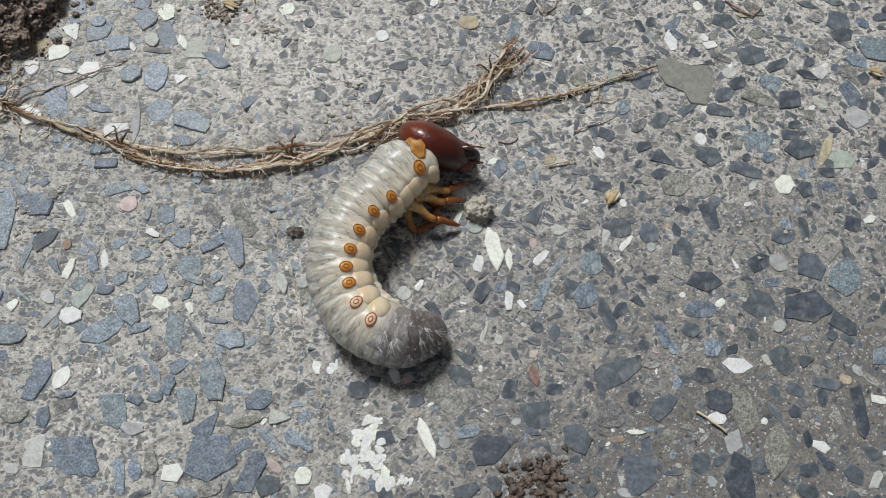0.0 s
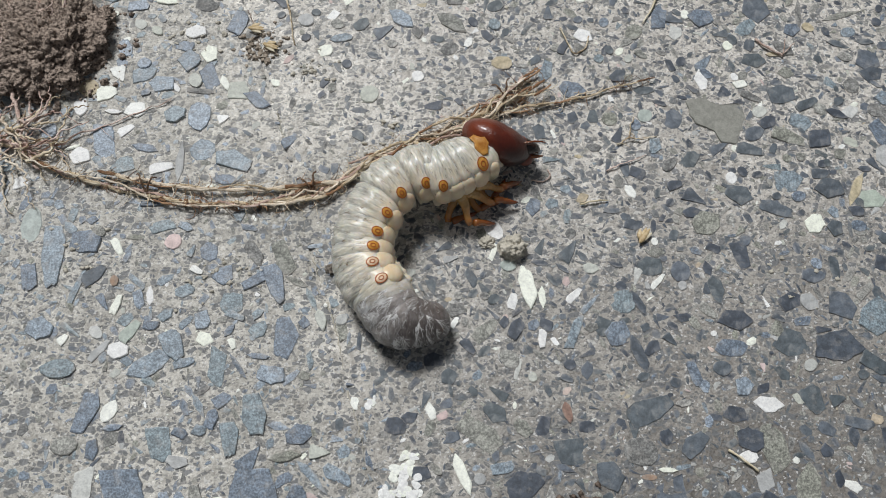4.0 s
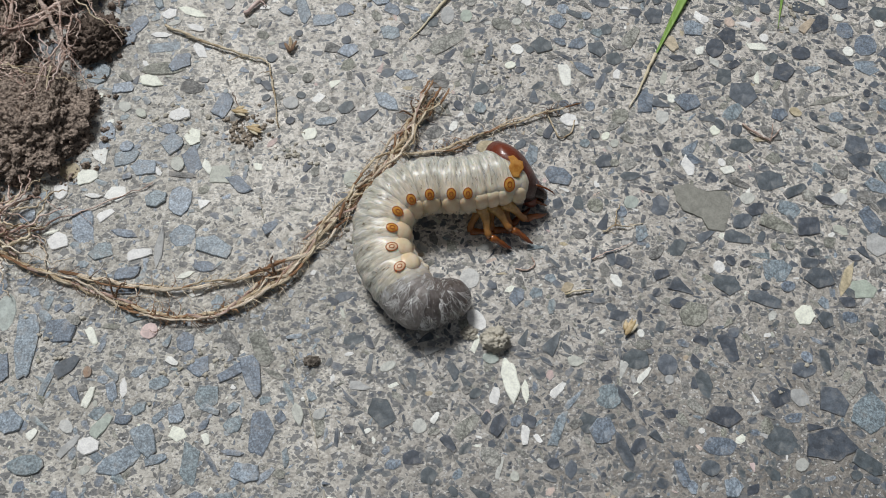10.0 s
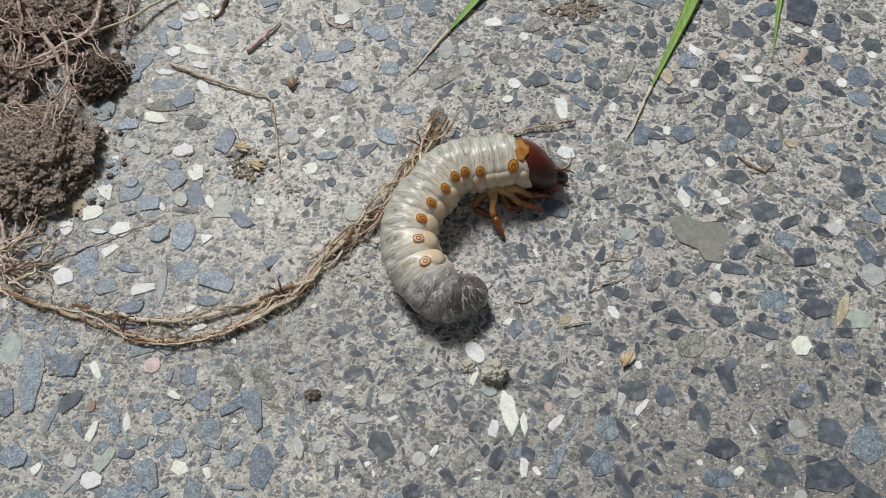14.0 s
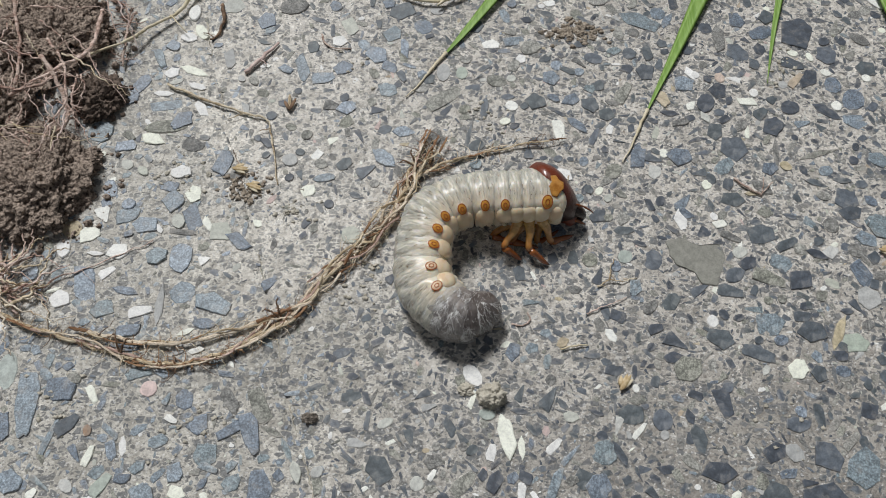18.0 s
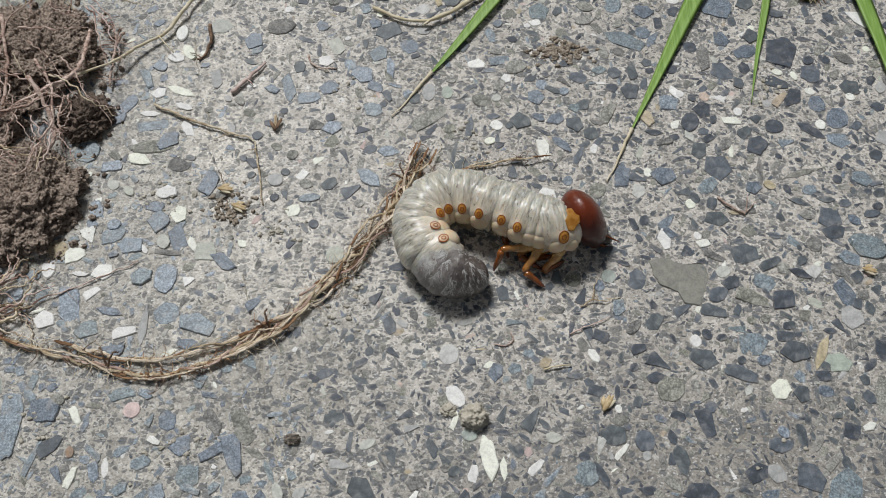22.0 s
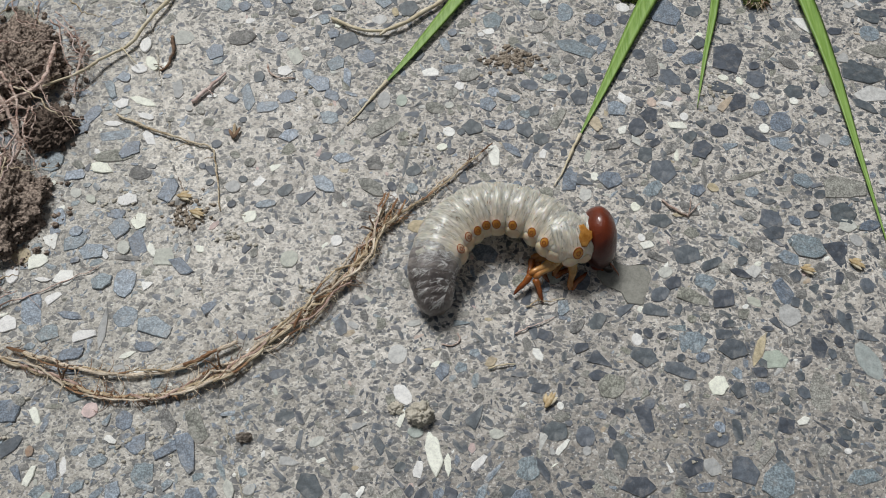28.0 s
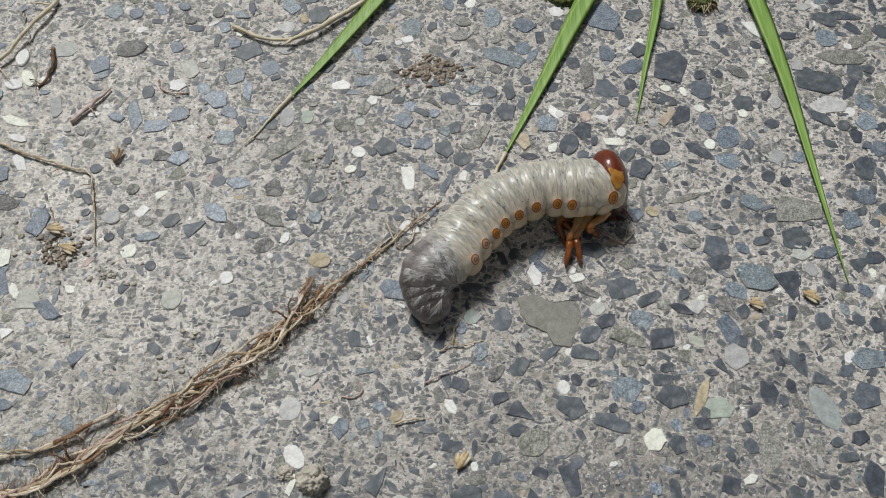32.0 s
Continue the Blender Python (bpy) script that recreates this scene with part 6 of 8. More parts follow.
def plumes(owner, radius, xr, count, seed, spread=0.35):
    """Feathery white breathing tubes that branch round a tail ring, just under its skin."""
    rng = random.Random(seed)
    bm = bmesh.new()

    def branch(x, a, way, L, thick, depth):
        pts, rad = [], []
        n = 7
        for k in range(n):
            u = k / (n - 1)
            rr = (max(0.5, radius * radius - x * x)) ** 0.5 + 0.015
            pts.append(Vector((x, math.sin(a) * rr, math.cos(a) * rr)) * MM)
            rad.append(thick * (1.05 - 0.85 * u) * MM)
            if depth and k in (1, 2, 3, 4, 5) and rng.random() < 0.75:
                branch(x, a, way + rng.choice((-1, 1)) * rng.uniform(0.2, 0.5), L * rng.uniform(0.35, 0.6), thick * 0.6, depth - 1)
            way += rng.uniform(-0.16, 0.16)
            x += math.sin(way) * L / n
            a += math.cos(way) * L / n / rr
            if abs(x) > xr:
                break
        if len(pts) > 2:
            tube(pts, rad[:len(pts)], 4, bm)

    for _ in range(count):
        x0, a0 = rng.uniform(-xr, xr) * 0.6, rng.choice((-0.35, 0.1, 0.6)) + rng.uniform(-0.25, 0.25)
        lean = (0 if rng.random() < 0.7 else math.pi) + rng.uniform(-spread, spread)
        for k in range(rng.randint(2, 4)):
            branch(x0, a0, lean + rng.uniform(-0.45, 0.45), rng.uniform(2.2, 6.5), rng.uniform(0.035, 0.085), 2)
    tagged(part("trachea_tuft", bm, HAIR, owner, "feathery white breathing tubes under the skin"), kind="stuff")


for k, (u, r, seg) in enumerate(TAIL):
    plumes(seg, r, 2.4 if u < 1.6 else 3.6, 10 if u < 1.6 else 8, 20 + k, 0.3 if u < 1.6 else 1.6)
plumes(TAIL[4][2], 5.1, 2.4, 3, 33, 3.0)
for i, seg in enumerate(RINGS):
    fibres(seg, BODY[i][1] * 0.98, BODY[i][3], 30.0, 24, 60 + i, BRISTLE, "bristles", (0.5, 1.3), 0.038, 0.0, 0.4)
fibres(TAIL[-1][2], 4.2, 2.8, 4.2, 14, 90, BRISTLE, "bristles", (1.0, 2.2), 0.03, 0.0, 0.5)
for k in (3, 4, 5, 6):
    fibres(TAIL[k][2], TAIL[k][1], 2.2, TAIL[k][1], 26, 95 + k, HAIR, "down", (0.8, 1.9), 0.026, 0.0, 0.45, "fine pale hairs")


def make_head():
    bm = bmesh.new()
    bmesh.ops.create_icosphere(bm, subdivisions=4, radius=1.0)
    for v in bm.verts:
        d = v.co.copy()
        x, y, z = d.x * 4.5, d.y * 7.5, d.z * 6.3
        if d.x > 0:
            x *= 1 - 0.22 * max(0.0, d.y) ** 2
        if d.y < 0:
            y *= 1.10
            x += 1.5 * -d.y
        seam = 0.03 * math.exp(-(d.z / 0.05) ** 2) if d.y > 0 else 0.0
        v.co = Vector((x, y, z)) * (1 - seam + 0.012 * noise.noise(d * 5)) * MM
    return bm


head = part("head", make_head(), HEADSKIN, grub, "glossy chestnut brown head capsule")
part("neck", ellipse_plate(3.0, 5.2, 4.9, (-2.7, 0.7, 0)), SKIN, head, "cream neck membrane")
for sz in (1, -1):
    pts = [(1.8, -4.8, 2.6 * sz), (3.0, -6.2, 2.9 * sz), (3.7, -7.7, 2.4 * sz), (3.5, -9.0, 1.2 * sz), (2.8, -9.7, 0.2 * sz)]
    part("jaw", tube([Vector(p) * MM for p in spline(pts, 4)], [v * MM for v in np.interp(np.linspace(0, 1, 17), [0, 0.35, 0.75, 1], [1.7, 1.35, 0.75, 0.12])], 10), JAW, head, "black curved jaw")
    pts = [(2.8, -4.0, 4.2 * sz), (4.0, -5.2, 4.9 * sz), (4.7, -6.2, 4.9 * sz), (5.3, -7.2, 4.7 * sz), (5.7, -8.2, 4.4 * sz)]
    part("antenna", tube([Vector(p) * MM for p in spline(pts, 4)], [v * MM for v in np.interp(np.linspace(0, 1, 17), [0, 0.3, 0.34, 0.7, 0.74, 1], [0.28, 0.19, 0.25, 0.16, 0.20, 0.07])], 7), AMBER_DARK, head, "thin jointed amber feeler")
    part("maxilla", ellipse_plate(1.9, 2.3, 1.2, (1.2, -7.0, 1.8 * sz), 12 * sz), CHITIN, head, "reddish brown lower mouthpart")
    pts = [(1.8, -7.8, 2.2 * sz), (2.8, -9.2, 2.6 * sz), (3.5, -10.2, 2.3 * sz)]
    part("palp", tube([Vector(p) * MM for p in spline(pts, 4)], [v * MM for v in np.linspace(0.5, 0.16, 9)], 7), AMBER_DARK, head)
part("clypeus", ellipse_plate(1.5, 1.5, 3.0, (3.4, -4.7, 0)), CHITIN, head)
part("labrum", ellipse_plate(1.4, 1.7, 2.2, (3.8, -6.4, 0)), JAW, head)

THIGH, SHIN = 6.0, 5.8
LEGS = []
for i in range(3):
    for sz in (1, -1):
        thigh = part("thigh", tube([Vector((x, 0.25 * math.sin(x), 0)) * MM for x in np.linspace(0, THIGH, 8)], [v * MM for v in (1.05, 1.12, 1.0, 0.86, 0.74, 0.72, 0.82, 0.62)], 10), AMBER, grub, "amber upper leg")
        shin = part("shin", tube([Vector((x, 0.15 * math.sin(x), 0)) * MM for x in np.linspace(0, SHIN, 9)], [v * MM for v in (0.66, 0.84, 0.78, 0.62, 0.68, 0.62, 0.5, 0.36, 0.16)], 10), AMBER_DARK, grub, "reddish amber lower leg with claw")
        rng = random.Random(30 + i)
        bm = bmesh.new()
        for _ in range(12):
            x, a = rng.uniform(0.5, SHIN - 0.6), rng.uniform(0, 6.28)
            d = Vector((0.5, math.cos(a), math.sin(a))).normalized()
            tube([(Vector((x, 0, 0)) + d * 0.4) * MM, (Vector((x, 0, 0)) + d * rng.uniform(1.0, 1.6)) * MM], [0.03 * MM, 0.012 * MM], 4, bm)
        part("bristles", bm, BRISTLE, shin)
        part("hip", ellipse_plate(1.5, 1.35, 1.35, (-0.5, 0, 0)), AMBER, thigh, "pale amber leg base")
        LEGS.append((i, sz, thigh, shin))

GRUB_KEYS = {ob: [] for ob in (*RINGS, head, *(o for _, _, o in TAIL), *(o for leg in LEGS for o in leg[2:]))}
VIEW = Vector((0, -0.40, 0.917))


def frame_of(at, ahead, side):
    """A pose in millimetres: x ahead, z towards side, y the back."""
    x = ahead.normalized()
    z = (side - x * side.dot(x)).normalized()
    y = z.cross(x)
    m = Matrix((x, y, z)).transposed().to_4x4()
    m.translation = at * MM
    return m


def grub_at(t, roll, *spots):
    """Key all pieces of the grub at t: head, pronotum, eight abdomen rings, tail ring and tail end, then the head's nape and jaw tips, then the three feet; millimetres."""
    *line, brow, feet = spots
    radius = [5.7, 5.9] + [b[1] for b in BODY[3:]] + [5.8, 5.0]
    # the fore body is held a little off the ground
    pts = [Vector((x - 0.05 * up, y - 0.42 * up, r * 0.98 + up)) for (x, y), r, up in zip(line, radius, (1.6, 2.2, 2.2, 2.0, 1.6, 1.1, 0.5, 0, 0, 0, 0, 0))]
    ang = radians(roll)

    def side_at(travel):
        inward = VIEW.cross(travel).normalized()
        return VIEW * math.cos(ang) + inward * math.sin(ang)

    def lay(ob, at, travel):
        s = side_at(travel)
        GRUB_KEYS[ob].append((t, frame_of(at, -travel, s)))
        return GRUB_KEYS[ob][-1][1]

    # thorax rings two and three lie between the pronotum and the first abdomen ring
    chain = [pts[1], pts[1].lerp(pts[2], 0.40), pts[1].lerp(pts[2], 0.72)] + pts[2:10]
    full = [pts[0]] + chain + pts[10:]
    thorax = []
    for i, seg in enumerate(RINGS):
        travel = (full[i + 2] - full[i]).normalized()
        m = lay(seg, full[i + 1], travel)
        if i < 3:
            thorax.append(m)
    bow = spline(full[11:14], 20)
    for u, r, ob in TAIL:
        k = int(round(u * 20))
        at = bow[k].copy()
        at.z = r * 0.98
        way = bow[min(k + 1, 40)] - bow[k - 1]
        way.z = 0.0
        lay(ob, at, way.normalized())
    nape, jaws = (Vector((x, y, 6.0)) for x, y in brow[:2])
    turned = max(0.0, min(1.0, (brow[2] - 26) / 32))
    down = (jaws - nape).normalized()
    lean = radians(brow[2])
    side = VIEW * math.cos(lean) + down * math.sin(lean)
    down = (down - side * down.dot(side)).normalized()
    ahead = side.cross(down)
    x_axis = down * 0.22 * (1 - turned) + ahead
    mid = nape.lerp(jaws, 0.396 + 0.14 * turned) - ahead * (0.1 + 0.5 * turned)
    mid.y -= 0.5
    mid.z = 6.8
    GRUB_KEYS[head].append((t, frame_of(mid, x_axis, side)))
    for i, sz, thigh, shin in LEGS:
        m = thorax[2 - i]
        hip = m @ (Vector((0.3, -5.7, 2.5 * sz)) * MM) / MM
        x, y = feet[i]
        foot = Vector((x, y, 0.5))
        if sz < 0:
            foot = foot.lerp(Vector((hip.x, hip.y, 0.4)), 0.42)
            foot.z = 0.4
        gap = foot - hip
        d = min(gap.length, (THIGH + SHIN) * 0.985)
        d = max(d, 3.0)
        way = gap.normalized()
        bend = (m.to_3x3() @ Vector((-0.9, -0.2, 0.35 * sz)))
        bend = (bend - way * bend.dot(way)).normalized()
        c = (THIGH ** 2 + d * d - SHIN ** 2) / (2 * THIGH * d)
        c = max(-1.0, min(1.0, c))
        knee = hip + way * THIGH * c + bend * THIGH * math.sqrt(1 - c * c)
        knee.z = max(knee.z, 1.0)
        GRUB_KEYS[thigh].append((t, frame_of(hip, knee - hip, Vector((0, 0, 1)))))
        knee = hip + (knee - hip).normalized() * THIGH
        GRUB_KEYS[shin].append((t, frame_of(knee, foot - knee, Vector((0, 0, 1)))))


# ---- the dry root that the grub pushes along: chains of short rigid pieces ----
root = new("dry_root")
tagged(root, "tangled dry tan plant root lying across the concrete", "root")
PIECE = 4.0
ROOT_KEYS = {}
STRANDS = []


def root_strand(name, chain, start, count, r, side, rise, seed, mat, fray=1, taper=0.0, curls=()):
    """One strand of the root as short bent lengths; side and rise: how far it weaves off its line, in millimetres."""
    rng = random.Random(seed)
    pieces = []
    for i in range(count):
        bend = rng.uniform(-0.9, 0.9)
        rr = 0.86 * r * (1 - taper * i / count)
        pts, rad = [], []
        for j in range(9):
            u = -0.6 + 1.2 * j / 8
            pts.append(Vector((u * PIECE, bend * (0.36 - u * u) + rng.uniform(-0.09, 0.09), rng.uniform(-0.08, 0.08))) * MM)
            rad.append(rr * rng.uniform(0.7, 1.25) * (1 if 0 < j < 8 else 0.6) * MM)
        ob = part(name, tube(pts, rad, 7), RUSTY if rng.random() < 0.2 and name != "thick_strand" else mat, root)
        bm = bmesh.new()
        for _ in range(rng.randint(2, 2 + 3 * fray)):
            x, a = rng.uniform(-0.5, 0.5) * PIECE, rng.choice((-1, 1)) * rng.uniform(0.5, 1.5)
            L = rng.uniform(0.8, 2.2) if rng.random() < 0.6 else rng.uniform(2.2, 6.0)
            way, pts = Vector((math.cos(a), math.sin(a), 0)), [Vector((x, 0, 0))]
            turn = rng.uniform(-0.55, 0.55)
            for q in range(5):
                way = Matrix.Rotation(turn + rng.uniform(-0.4, 0.4), 3, "Z") @ way
                pts.append(pts[-1] + way * L / 5 + Vector((0, 0, rng.uniform(-0.35, 0.2))))
            tube([v * MM for v in pts], [v * MM for v in (0.11, 0.09, 0.075, 0.06, 0.05, 0.025)], 4, bm)
        if len(bm.verts):
            tagged(part("rootlet_fuzz", bm, rng.choice((ROOT, ROOT_PALE, RUSTY, BARK)), ob), kind="stuff")
        else:
            bm.free()
        if i in curls:
            for q in (-1, 1):
                bend = [(0, 0, 0), (0.4 * q, 1.0, 1.2), (0.9 * q, 2.2, 2.2), (1.5 * q, 3.2, 2.6), (2.3 * q, 3.4, 2.4)]
                part("curled_twig", strand(bend, 0.3, 0.14, rng, 0.12, 5), BARK, ob, "short dark upturned curl")
        if name == "thick_strand" and 10 <= i <= 15:
            for _ in range(3):
                p = Vector((rng.uniform(-0.5, 0.5) * PIECE, rng.uniform(-1.0, 0.2), rng.uniform(0.1, 0.5)))
                q = p + Vector((rng.uniform(-0.9, 0.9), rng.uniform(-1.1, -0.2), rng.uniform(-0.4, 0.2)))
                part("bark_flake", strand([p, (p + q) / 2 + Vector((0.15, 0.1, 0.2)), q], 0.36, 0.12, rng, 0.14, 5, None, 3), RUSTY, ob, "rusty brown bark flake")
        ROOT_KEYS[ob] = []
        pieces.append((ob, side * math.sin(i * rng.uniform(0.5, 0.9) + seed), rise + 0.35 * math.sin(i * 1.1 + seed * 2)))
    STRANDS.append((chain, start, pieces))


root_strand("thick_strand", "main", 0, 32, 0.55, 0.4, 1.2, 1, ROOT, 1, 0.0, (9, 18, 30))
root_strand("twining_strand", "main", 2, 31, 0.36, 0.8, 1.5, 2, ROOT_RED, 2)
root_strand("twining_strand", "main", 60, 17, 0.42, 1.2, 1.6, 3, ROOT_PALE)
root_strand("twining_strand", "main", 72, 14, 0.38, 1.8, 2.0, 4, ROOT, 2)
root_strand("twining_strand", "main", 96, 9, 0.36, 2.4, 1.6, 5, ROOT_PALE, 1)
root_strand("twining_strand", "main", 92, 10, 0.32, 2.9, 2.4, 6, ROOT, 2)
root_strand("twining_strand", "main", 20, 27, 0.26, 1.1, 1.9, 12, ROOT_PALE, 2)
root_strand("twining_strand", "main", 66, 16, 0.34, 1.6, 1.1, 13, ROOT_PALE, 2)
root_strand("twining_strand", "main", 84, 12, 0.30, 2.3, 2.2, 14, ROOT_RED, 2)
root_strand("twining_strand", "main", 100, 8, 0.34, 1.9, 2.8, 15, ROOT_PALE, 2)
root_strand("side_strand", "upper", 4, 12, 0.24, 0.7, 1.9, 16, ROOT, 2)
root_strand("side_strand", "upper", 0, 13, 0.5, 0.3, 1.6, 7, ROOT_PALE, 1)
root_strand("thin_strand", "tip", 0, 11, 0.40, 0.4, 1.4, 8, ROOT, 2, 0.5)
root_strand("thin_strand", "tip", 2, 7, 0.30, 1.0, 1.2, 9, ROOT_PALE, 2, 0.3)


def root_at(t, main, upper, tip):
    """Key the root by the lines of its thick strand with the braid, its side strand and its thin tip; millimetres."""
    lines = {}
    for name, points in (("main", main), ("upper", upper), ("tip", tip)):
        line = spline([(x, y, 0) for x, y in points], 12)
        at = [0.0]
        for a, b in zip(line, line[1:]):
            at.append(at[-1] + (b - a).length)
        lines[name] = (line, at)

    def spot(name, s):
        line, at = lines[name]
        if s >= at[-1]:
            return line[-1] + (line[-1] - line[-2]).normalized() * (s - at[-1])
        k = max(0, min(len(at) - 2, int(np.searchsorted(at, s)) - 1))
        return line[k].lerp(line[k + 1], (s - at[k]) / max(1e-6, at[k + 1] - at[k]))

    for name, start, pieces in STRANDS:
        def node(i):
            s = start + i * PIECE
            p = spot(name, s)
            d = (spot(name, s + 0.8) - spot(name, max(0.0, s - 0.8))).normalized()
            off, rise = pieces[max(0, min(len(pieces) - 1, i))][1:]
            return p + Vector((-d.y, d.x, 0)) * off + Vector((0, 0, rise - 0.4))
        for i, (ob, _, _) in enumerate(pieces):
            a, b = node(i), node(i + 1)
            ROOT_KEYS[ob].append((t, frame_of((a + b) / 2, b - a, Vector((0, 0, 1)))))


# ---- soil clods, small roots, grass and crumbs ----
def soil_clod(name, label, x, y, rx, ry, rz, seed, mat=None, crumbs=40, turn=0):
    rng = random.Random(seed)
    ob = new(name)
    ob.matrix_basis = pose(x * MM, y * MM, 0, 0, 0, turn)
    tagged(ob, label, "soil clod")
    big = rx > 5
    bm = lump(rx, ry, rz, rng, 0.26, 7 if rx > 11 else 6 if big else 5, 1.1)
    o = Vector((seed * 3.1, 0, 0))
    for v in bm.verts:
        p = v.co / MM
        if p.z < -0.2:
            continue
        d = Vector((p.x, p.y, p.z * 1.8)).normalized()
        warp = p + 0.5 * noise.noise_vector(p * 0.9 + o)
        clump = 0.55 - noise.voronoi(warp * 0.55 + o)[0][0]
        crumb = 0.45 - noise.voronoi(warp * 1.3 + o)[0][0]
        dust = 0.45 - noise.voronoi(warp * 2.6 + o)[0][0]
        v.co += d * (1.1 * clump + 1.05 * crumb + 0.6 * dust) * (1.0 if big else 0.35) * MM
    part("clod", bm, mat or SOIL, ob)
    if not crumbs:
        return ob
    bm = bmesh.new()
    for _ in range(crumbs):
        a, k = rng.uniform(0, 6.28), 1.45 * rng.random() ** 0.6
        s = 0.28 + 0.9 * rng.random() ** 4
        px, py = math.cos(a) * rx * k, math.sin(a) * ry * k
        z = max(0.0, 1 - k * k) ** 0.5 * rz * 1.1 if k < 1 else 0.0
        c = bmesh.new()
        bmesh.ops.create_icosphere(c, subdivisions=1, radius=s * MM)
        off = Vector((rng.uniform(0, 90), 0, 0))
        turn = Matrix.Rotation(rng.uniform(0, 6.28), 3, "Z") @ Matrix.Rotation(rng.uniform(0, 6.28), 3, "X")
        for v in c.verts:
            v.co = turn @ (v.co * (1 + 0.7 * noise.noise(v.co / s / MM * 1.3 + off)))
            v.co += Vector((px, py, z + s * 0.5)) * MM
        tmp = bpy.data.meshes.new("tmp")
        c.to_mesh(tmp)
        c.free()
        bm.from_mesh(tmp)
        bpy.data.meshes.remove(tmp)
    tagged(part("crumb_cover", bm, mat or SOIL, ob), kind="stuff")
    return ob


def crumb_scatter(label, x, y, rx, ry, count, seed, mat, size=0.7):
    """Loose small crumbs lying apart on the slab, too small to count."""
    rng = random.Random(seed)
    bm = bmesh.new()
    for _ in range(count):
        px, py = x + rng.gauss(0, 0.5) * rx, y + rng.gauss(0, 0.5) * ry
        s = size * rng.uniform(0.35, 1.3) ** 1.4
        c = lump(s, s * rng.uniform(0.5, 1.1), s * 0.6, rng, 0.75, 2, 1.4)
        bmesh.ops.translate(c, verts=c.verts, vec=Vector((px, py, ground_height(px, py))) * MM)
        tmp = bpy.data.meshes.new("tmp")
        c.to_mesh(tmp)
        c.free()
        bm.from_mesh(tmp)
        bpy.data.meshes.remove(tmp)
    return tagged(part("soil_crumbs", bm, mat, None), label, "soil crumbs", kind="stuff")


def fibre_thing(name, label, category, points, r0, r1, mat, seed, wobble=0.3, branches=0):
    """A single root, twig or straw; points in millimetres."""
    rng = random.Random(seed)
    bm = strand(points, r0, r1, rng, wobble, 6)
    for _ in range(branches):
        i = rng.randrange(len(points) - 1)
        p = Vector(points[i]).lerp(Vector(points[i + 1]), rng.random())
        d = Vector((rng.uniform(-1, 1), rng.uniform(-1, 1), 0)) * rng.uniform(2, 6)
        strand([p, p + d * 0.5 + Vector((0, 0, 0.3)), p + d], r1 * 0.8, r1 * 0.4, rng, wobble * 0.6, 4, bm, 3)
    ob = part(name, bm, mat, None)
    return tagged(ob, label, category)


def grass_blade(label, points, width, tip_dry=True):
    """A bent blade: two leaf halves folded on a midrib, tapering to a thin dry tip; points in millimetres from base to tip."""
    line = spline(points, 6)
    n = len(line) - 1
    bm = bmesh.new()
    rows = []
    for i, p in enumerate(line):
        u = i / n
        t = (line[min(i + 1, n)] - line[max(i - 1, 0)]).normalized()
        s = Vector((-t.y, t.x, 0)).normalized()
        w = width / 2 * min(1.0, (1 - u) * 1.35 + 0.03)
        up = Vector((0, 0, 1))
        rows.append([bm.verts.new((p + s * a * w + up * h) * MM) for a, h in ((-1, 0.35 * w / width), (-0.5, 0.1), (0, -0.12), (0.5, 0.1), (1, 0.35 * w / width), (0.5, -0.05), (0, -0.32), (-0.5, -0.05))])
    for a, b in zip(rows, rows[1:]):
        for k in range(8):
            bm.faces.new((a[k], a[(k + 1) % 8], b[(k + 1) % 8], b[k]))
    bm.faces.new(rows[0])
    bm.faces.new(rows[-1][::-1])
    ob = new("grass_blade")
    tagged(ob, label, "grass")
    part("leaf", bm, GRASS, ob)
    if tip_dry:
        rng = random.Random(1)
        d = (line[-1] - line[-4]).normalized()
        part("dry_tip", strand([line[-1] - d * 3, line[-1] + d * 4, line[-1] + d * 9 + Vector((0.4, 0, 0)), line[-1] + d * 14], 0.46, 0.14, rng, 0.1, 5), STRAW, ob, "pale dry thread-like tip")
    return ob


soil_clod("soil_clod", "dry crumbly brown soil clod on the concrete", -94, 23.5, 14, 14, 4.6, 1, SOIL, 420)
soil_clod("soil_clod", "small dark damp soil clod among pale roots", -83, 47, 6.2, 6, 3.6, 2, SOIL_DARK, 60)
soil_clod("soil_clod", "dry brown soil clod under tangled roots", -100, 66, 16, 15, 4.6, 3, SOIL, 420)
soil_clod("soil_clod", "brown soil clod with fine roots", -108, 44, 10, 10, 4, 4, SOIL, 150)


